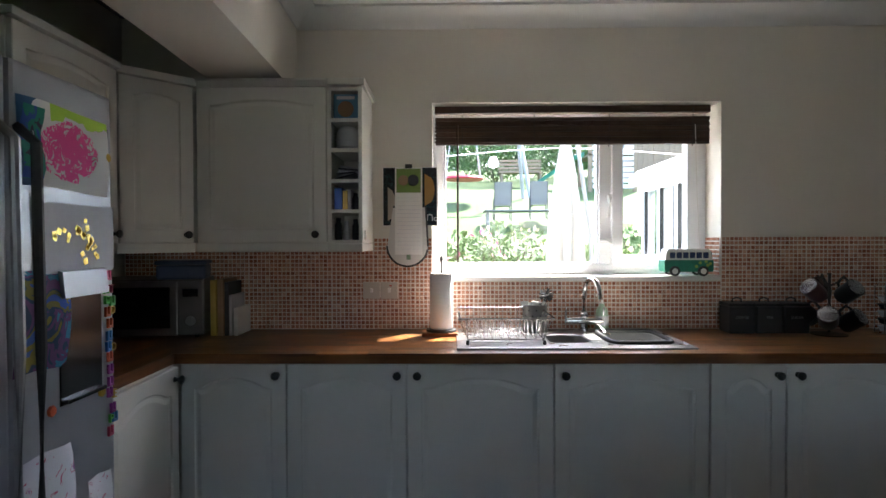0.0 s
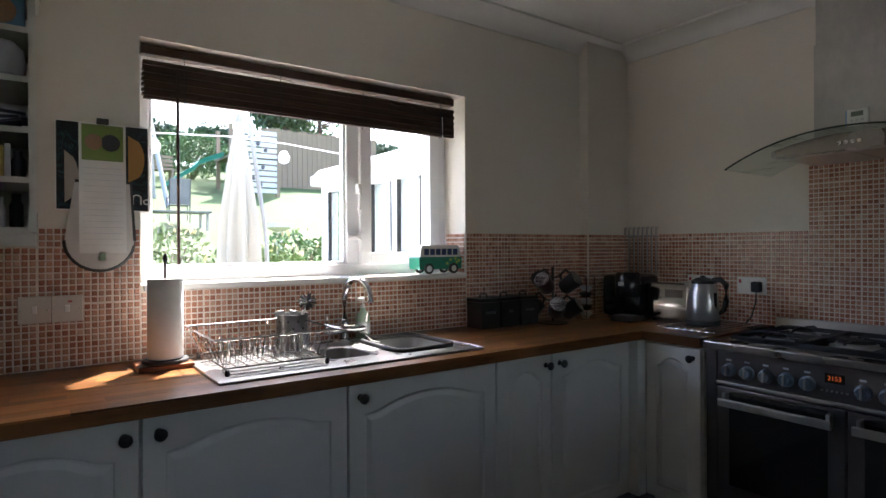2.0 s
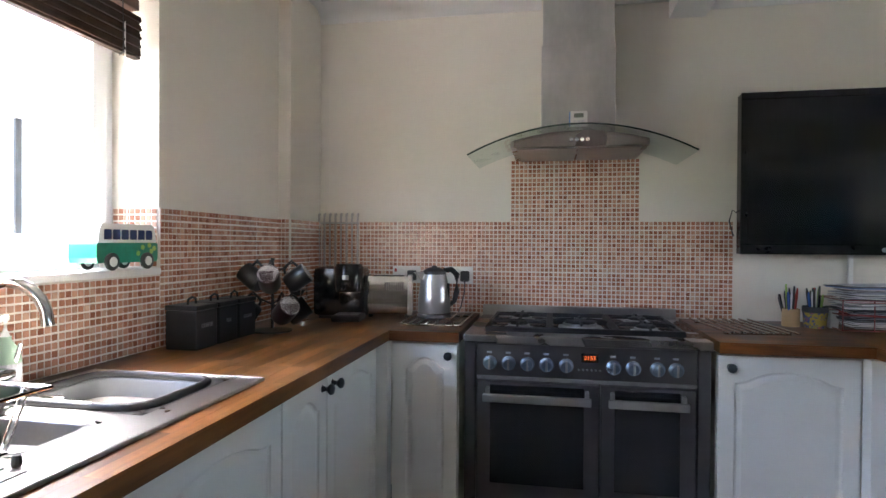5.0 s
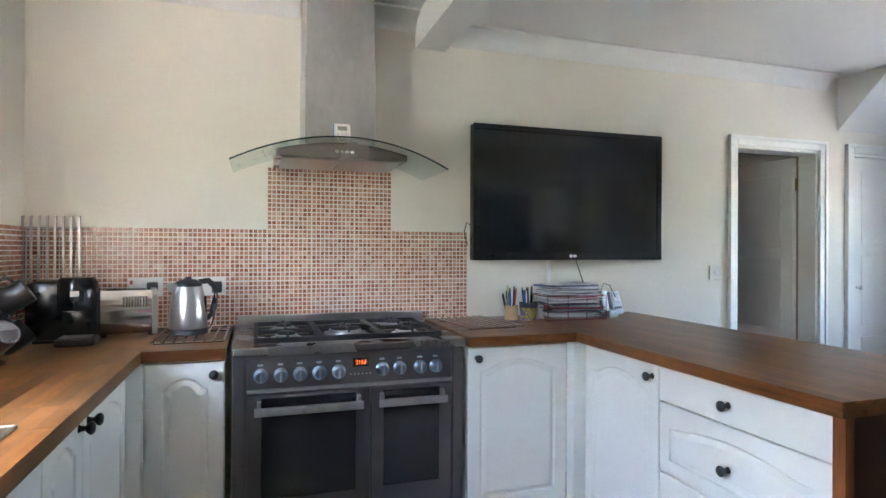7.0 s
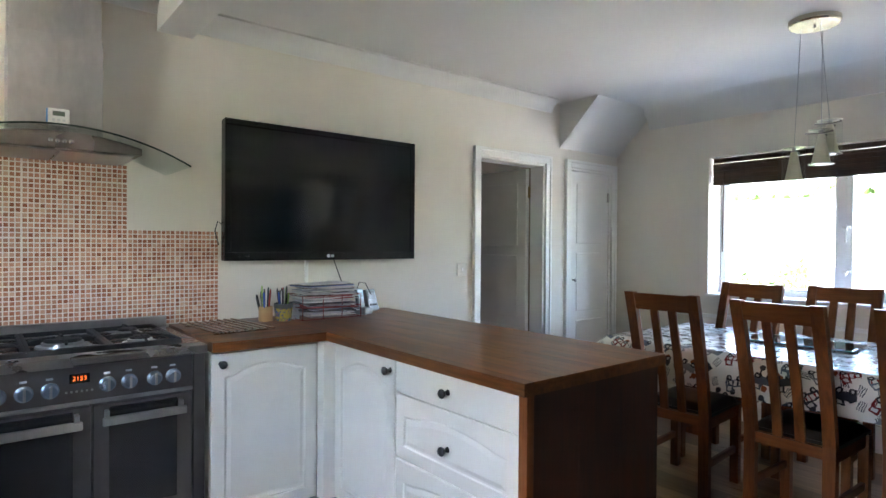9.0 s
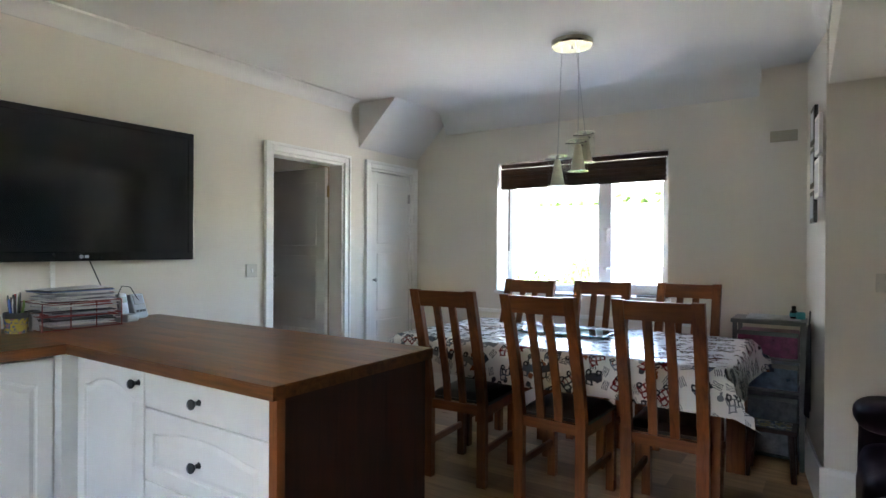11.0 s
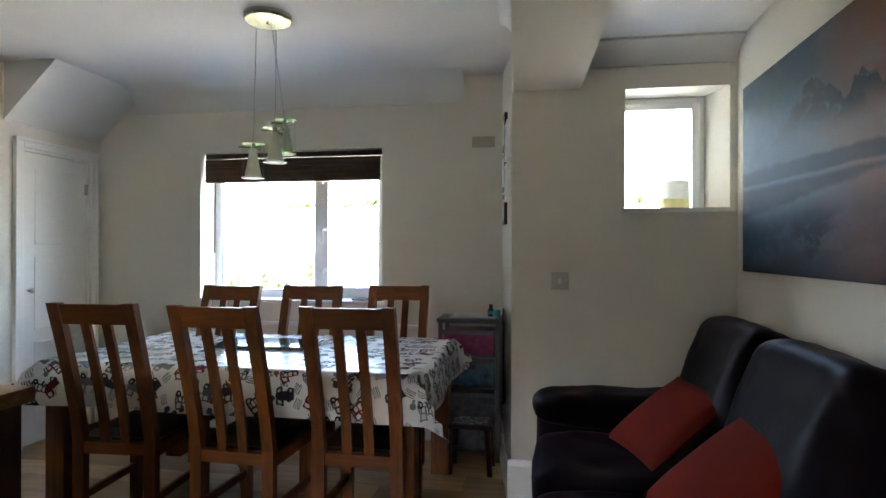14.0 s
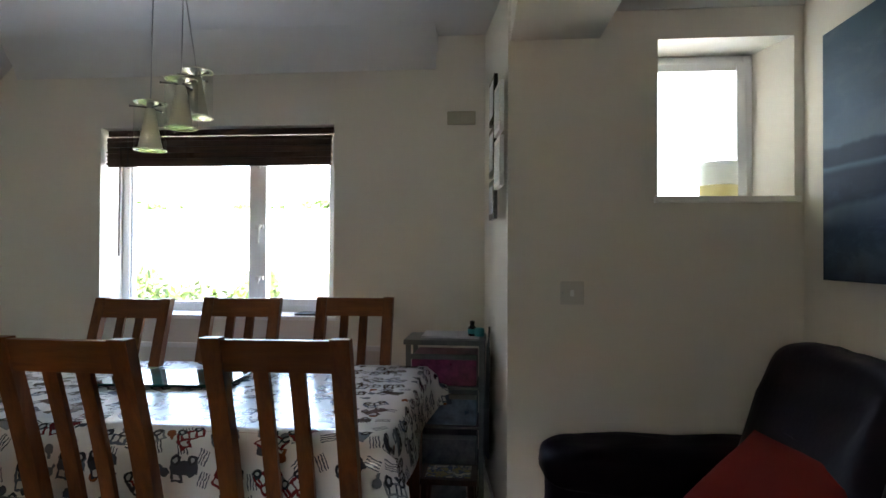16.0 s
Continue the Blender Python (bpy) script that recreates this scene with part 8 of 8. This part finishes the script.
part("top_bar", tube(B(), [(-1.2, 0, 2.0), (1.6, 0, 2.0)], 0.05, 8), "greytimber", t)
for x, s in ((-1.2, -1), (1.6, 1)):
    for y in (-0.7, 0.7):
        part("leg", tube(B(), [(x + 0.25 * s, y, -0.1), (x, 0, 2.0)], 0.045, 8), "greytimber", t)
part("seat", lathe(B(), [(0.45, 0.55), (0.48, 0.58), (0.45, 0.62), (0, 0.58)], 24, pose(0.35, 0, 0)), plain("red_swing", (0.45, 0.03, 0.06), 0.5), t, "red round nest seat")
for x in (-0.05, 0.75):
    for y in (-0.2, 0.2):
        part("rope", tube(B(), [(x, y, 0.6), (x * 0.6 + 0.14, 0, 2.0)], 0.012, 5), "greytimber", t)
t = thing("garden_bench", pose(-0.6, 13.2, rise(0, 13.2)), "brown slatted garden bench behind the slide", "bench")
for k in range(4):
    part("back_slat", box(B(), -0.6, 0.2, 0.42 + 0.1 * k, 0.6, 0.23, 0.49 + 0.1 * k), "timber", t)
    part("seat_slat", box(B(), -0.6, -0.2 + 0.1 * k, 0.38, 0.6, -0.12 + 0.1 * k, 0.41), "timber", t)
for x in (-0.55, 0.5):
    part("leg", box(B(), x, -0.2, -0.05, x + 0.05, 0.24, 0.38), "timber", t)
t = thing("garden_fence", pose(2.6, 14.6, rise(0, 14.6)), "grey boarded garden fence", "fence")
for k in range(24):
    part("board", box(B(), 0.16 * k, 0, -0.1, 0.16 * k + 0.15, 0.025, 1.7 + 0.02 * (k % 3)), "timber", t)
t = thing("string_lights", pose(0, 3.0, 0), "wire hung with round white garden bulbs", "string lights")
part("wire", tube(B(), [(-4 + 0.5 * k, 0, 2.22 - 0.05 * math.sin(k * 0.9)) for k in range(14)], 0.006, 5), "white", t)
for k in range(5):
    part("bulb", lathe(B(), [(0, -0.07), (0.045, -0.05), (0.055, 0.0), (0.03, 0.05), (0, 0.06)], 14, pose(-3.2 + 1.1 * k, 0, 2.13)), "white", t, smooth=60)

# conservatory beside the kitchen window
M["sunroomglass"] = pane_glass("sunroom_glass", (0.80, 0.84, 0.85))
M["gasket"] = mat("black_rubber_gasket", (0.02, 0.02, 0.02), 0.6)
M["brickwork"] = mat("orange_brown_brick", (0.28, 0.13, 0.07), 0.8, var=0.2, scale=30, bump=0.3)
t = thing("conservatory", pose(-0.62, 0.34, -0.12), "white framed conservatory beside the kitchen window", "conservatory")
part("dwarf_wall", box(B(), 0, 0, 0, 0.2, 2.7, 0.62), "render", t)
for k in range(7):
    y = 0.42 * k
    part("mullion", box(B(), 0.0, y, 0.62, 0.10, y + 0.08, 2.0, 0.005), "upvc", t)
for z in (0.62, 1.93):
    part("rail", box(B(), -0.005, 0.0, z, 0.105, 2.62, z + 0.08, 0.005), "upvc", t)
for k in range(6):
    y = 0.42 * k
    g = part("pane", box(B(), 0.04, y + 0.08, 0.70, 0.046, y + 0.42, 1.93), "sunroomglass", t)
    for ya in (y + 0.08, y + 0.405):
        part("gasket", box(B(), -0.003, ya, 0.70, 0.03, ya + 0.015, 1.93), "gasket", t)
    g.visible_shadow = False
part("gutter", box(B(), -0.09, -0.0, 2.0, 0.1, 2.75, 2.10, 0.02), "upvc", t)
bm = prism(B(), [(-0.06, 2.10), (0.0, 2.16), (2.4, 2.75), (2.4, 2.66), (0.0, 2.08)], 0.0, 2.75, "y")
part("roof", bm, translucent("milky_roof_sheet", (0.85, 0.86, 0.86), 0.8), t, "milky translucent roof panels")
part("far_wall", box(B(), 2.0, 0, 0, 2.2, 2.7, 2.6), "render", t)
part("end_wall", box(B(), 0.2, 2.55, 0, 2.0, 2.7, 2.2), "upvc", t)
part("floor", box(B(), 0.2, 0.0, 0, 2.0, 2.55, 0.12), "paving", t)
solid("downpipe", tube(B(), [(-0.50, 3.2, -0.1), (-0.50, 3.2, 2.05)], 0.035, 10), "upvc", "white plastic downpipe by the patio", "downpipe")

# front garden
for x, y, r, h in ((0.75, -8.3, 0.45, 1.15), (0.25, -8.5, 0.5, 1.0), (-0.25, -8.6, 0.45, 0.95), (0.85, -11.8, 0.35, 1.15), (-2.4, -8.8, 0.4, 0.85), (2.0, -8.4, 0.6, 1.2)):
    shrub(x, y, r, h, "leaf_pale", "rounded light green shrub in the front garden", None, 1500, -0.09)
for k in range(9):
    x = -30 + 11 * k
    t = thing("hillside_trees", pose(x, -62 - 5 * (k % 2), 2.0), "far belt of pale hillside trees", "trees", "far trees", "stuff")
    raw_part("crown", leaves(700, (0, 0, 2.8), (7.5, 2.5, 2.2), 0.5, rg, 0.6), "leaf_pale", t)

# roof and outer shell of the house
solid("flat_roof", box(B(), -4.6, -5.96, 2.62, 0.25, 0.42, 2.8), "render", "plain closing slab over the rooms", "roof", "structure")

# ---- mosaic tiles ----
PITCH, TS = 0.0207, 0.0157
m = mat("mosaic_tile", (0.40, 0.19, 0.115), 0.22, var=0.12, scale=30, per_object=0.10)
M["tile"] = m
M["tile_joined"] = mat("mosaic_tile_joined", (0.40, 0.19, 0.115), 0.22, var=0.12, scale=30, island=0.10)
for key in ("tile", "tile_joined"):
    nt = M[key].node_tree
    hs = [q for q in nt.nodes if q.type == "HUE_SAT"][0]
    src = hs.inputs["Value"].links[0].from_node.inputs["Value"].links[0].from_socket
    rp = nt.nodes.new("ShaderNodeValToRGB")
    els = rp.color_ramp.elements
    while len(els) < 5:
        els.new(0.5)
    for e, p, c in zip(els, (0, 0.25, 0.5, 0.75, 1.0), ((0.29, 0.112, 0.064), (0.42, 0.188, 0.118), (0.55, 0.305, 0.21), (0.35, 0.145, 0.085), (0.60, 0.40, 0.295))):
        e.position, e.color = p, (*c, 1)
    wn = nt.nodes.new("ShaderNodeTexWhiteNoise")
    wn.noise_dimensions = "1D"
    nt.links.new(src, wn.inputs["W"])
    nt.links.new(wn.outputs["Value"], rp.inputs[0])
    nt.links.new(rp.outputs[0], hs.inputs["Color"])


def tile_box():
    """A cushion-edged tile, centre at the origin, front at y = 0."""
    bm = B()
    a, e = TS / 2, 0.0016
    back = [bm.verts.new((x, 0.004, z)) for x, z in ((-a, -a), (a, -a), (a, a), (-a, a))]
    mid = [bm.verts.new((x, 0.0012, z)) for x, z in ((-a, -a), (a, -a), (a, a), (-a, a))]
    top = [bm.verts.new((x, 0.0, z)) for x, z in ((-a + e, -a + e), (a - e, -a + e), (a - e, a - e), (-a + e, a - e))]
    for p, q in ((back, mid), (mid, top)):
        for k in range(4):
            bm.faces.new((p[k], p[(k + 1) % 4], q[(k + 1) % 4], q[k]))
    bm.faces.new(top)
    return bm


TILE = mesh_of("tile", tile_box(), "tile")
T_V = [tuple(v.co) for v in TILE.vertices]
T_F = [tuple(p.vertices) for p in TILE.polygons]


def tiled(name, m, areas, pick, label):
    """Tiles over areas (x0, x1, z0, z1) of a wall, local front towards -y; those inside pick are objects of their own."""
    bm = B()
    for x0, x1, z0, z1 in areas:
        box(bm, x0, -0.0045, z0, x1, -0.001, z1)
    g = solid(name, bm, "grout", label, "wall tiles", "structure", m=m)
    V, F, count = [], [], 0
    rt = random.Random(3)
    for x0, x1, z0, z1 in areas:
        nx_, nz_ = max(1, round((x1 - x0) / PITCH)), max(1, round((z1 - z0) / PITCH))
        for i in range(nx_):
            for j in range(nz_):
                sheet = 0.0026
                x, z = x0 + (i + 0.5) * (x1 - x0) / nx_, z0 + (j + 0.5) * (z1 - z0) / nz_
                x += sheet * (0.45 - (i % 10) / 10) * (nx_ > 12) + rt.uniform(-0.0003, 0.0003)
                z += sheet * (0.45 - (j % 10) / 10) * (nz_ > 12) + rt.uniform(-0.0003, 0.0003)
                y = -0.0078 + rt.uniform(-0.0004, 0.0004)
                if pick[0] <= x <= pick[1] and pick[2] <= z <= pick[3] and count < 300:
                    o = new("tile", TILE)
                    o.parent = g
                    o.matrix_basis = pose(x, y, z, rt.uniform(-0.8, 0.8), 0, rt.uniform(-0.8, 0.8))
                    count += 1
                else:
                    k = len(V)
                    V += [(x + a, y + b_, z + c) for a, b_, c in T_V]
                    F += [tuple(k + q for q in f) for f in T_F]
    me = bpy.data.meshes.new("tiles")
    me.from_pydata(V, [], F)
    me.materials.append(M["tile_joined"])
    me.update()
    ob = new("tiles", me)
    ob.parent = g
    ob["kind"] = "stuff"
    return g


ZB, ZTT = WT + 0.002, 1.352
tiled("splashback_north", Matrix(), [(-4.165, -2.625, ZB, 1.29), (-2.915, -2.625, 1.2902, ZTT), (-2.6248, -1.196, ZB, 1.134), (-1.1958, -0.362, ZB, ZTT)], (-2.35, -1.55, ZB, 1.134), "brown and cream mosaic splashback under the window")
tiled("splashback_boxing", pose(0, -0.06, 0), [(-0.3615, -0.008, ZB, ZTT)], (9, 9, 9, 9), "mosaic tiles over the corner casing")
tiled("splashback_boxing_side", pose(-0.3618, 0, 0, 0, 0, -90), [(0.001, 0.058, ZB, ZTT)], (9, 9, 9, 9), "mosaic tiles on the side of the corner casing")
tiled("splashback_east", pose(0, 0, 0, 0, 0, -90), [(0.07, 0.93, ZB, ZTT), (0.9302, 1.0548, ZB, ZTT), (1.055, 1.664, ZB, ZTT), (1.055, 1.664, ZTT + 0.0002, 1.652), (1.6642, 2.08, ZB, ZTT)], (1.055, 1.664, ZTT, 1.66), "brown and cream mosaic splashback behind the cooker")
tiled("splashback_reveal", pose(-1.195, 0.0, 0, 0, 0, -90), [(-0.165, -0.002, 1.16, ZTT)], (9, 9, 9, 9), "mosaic tiles on the window reveal")
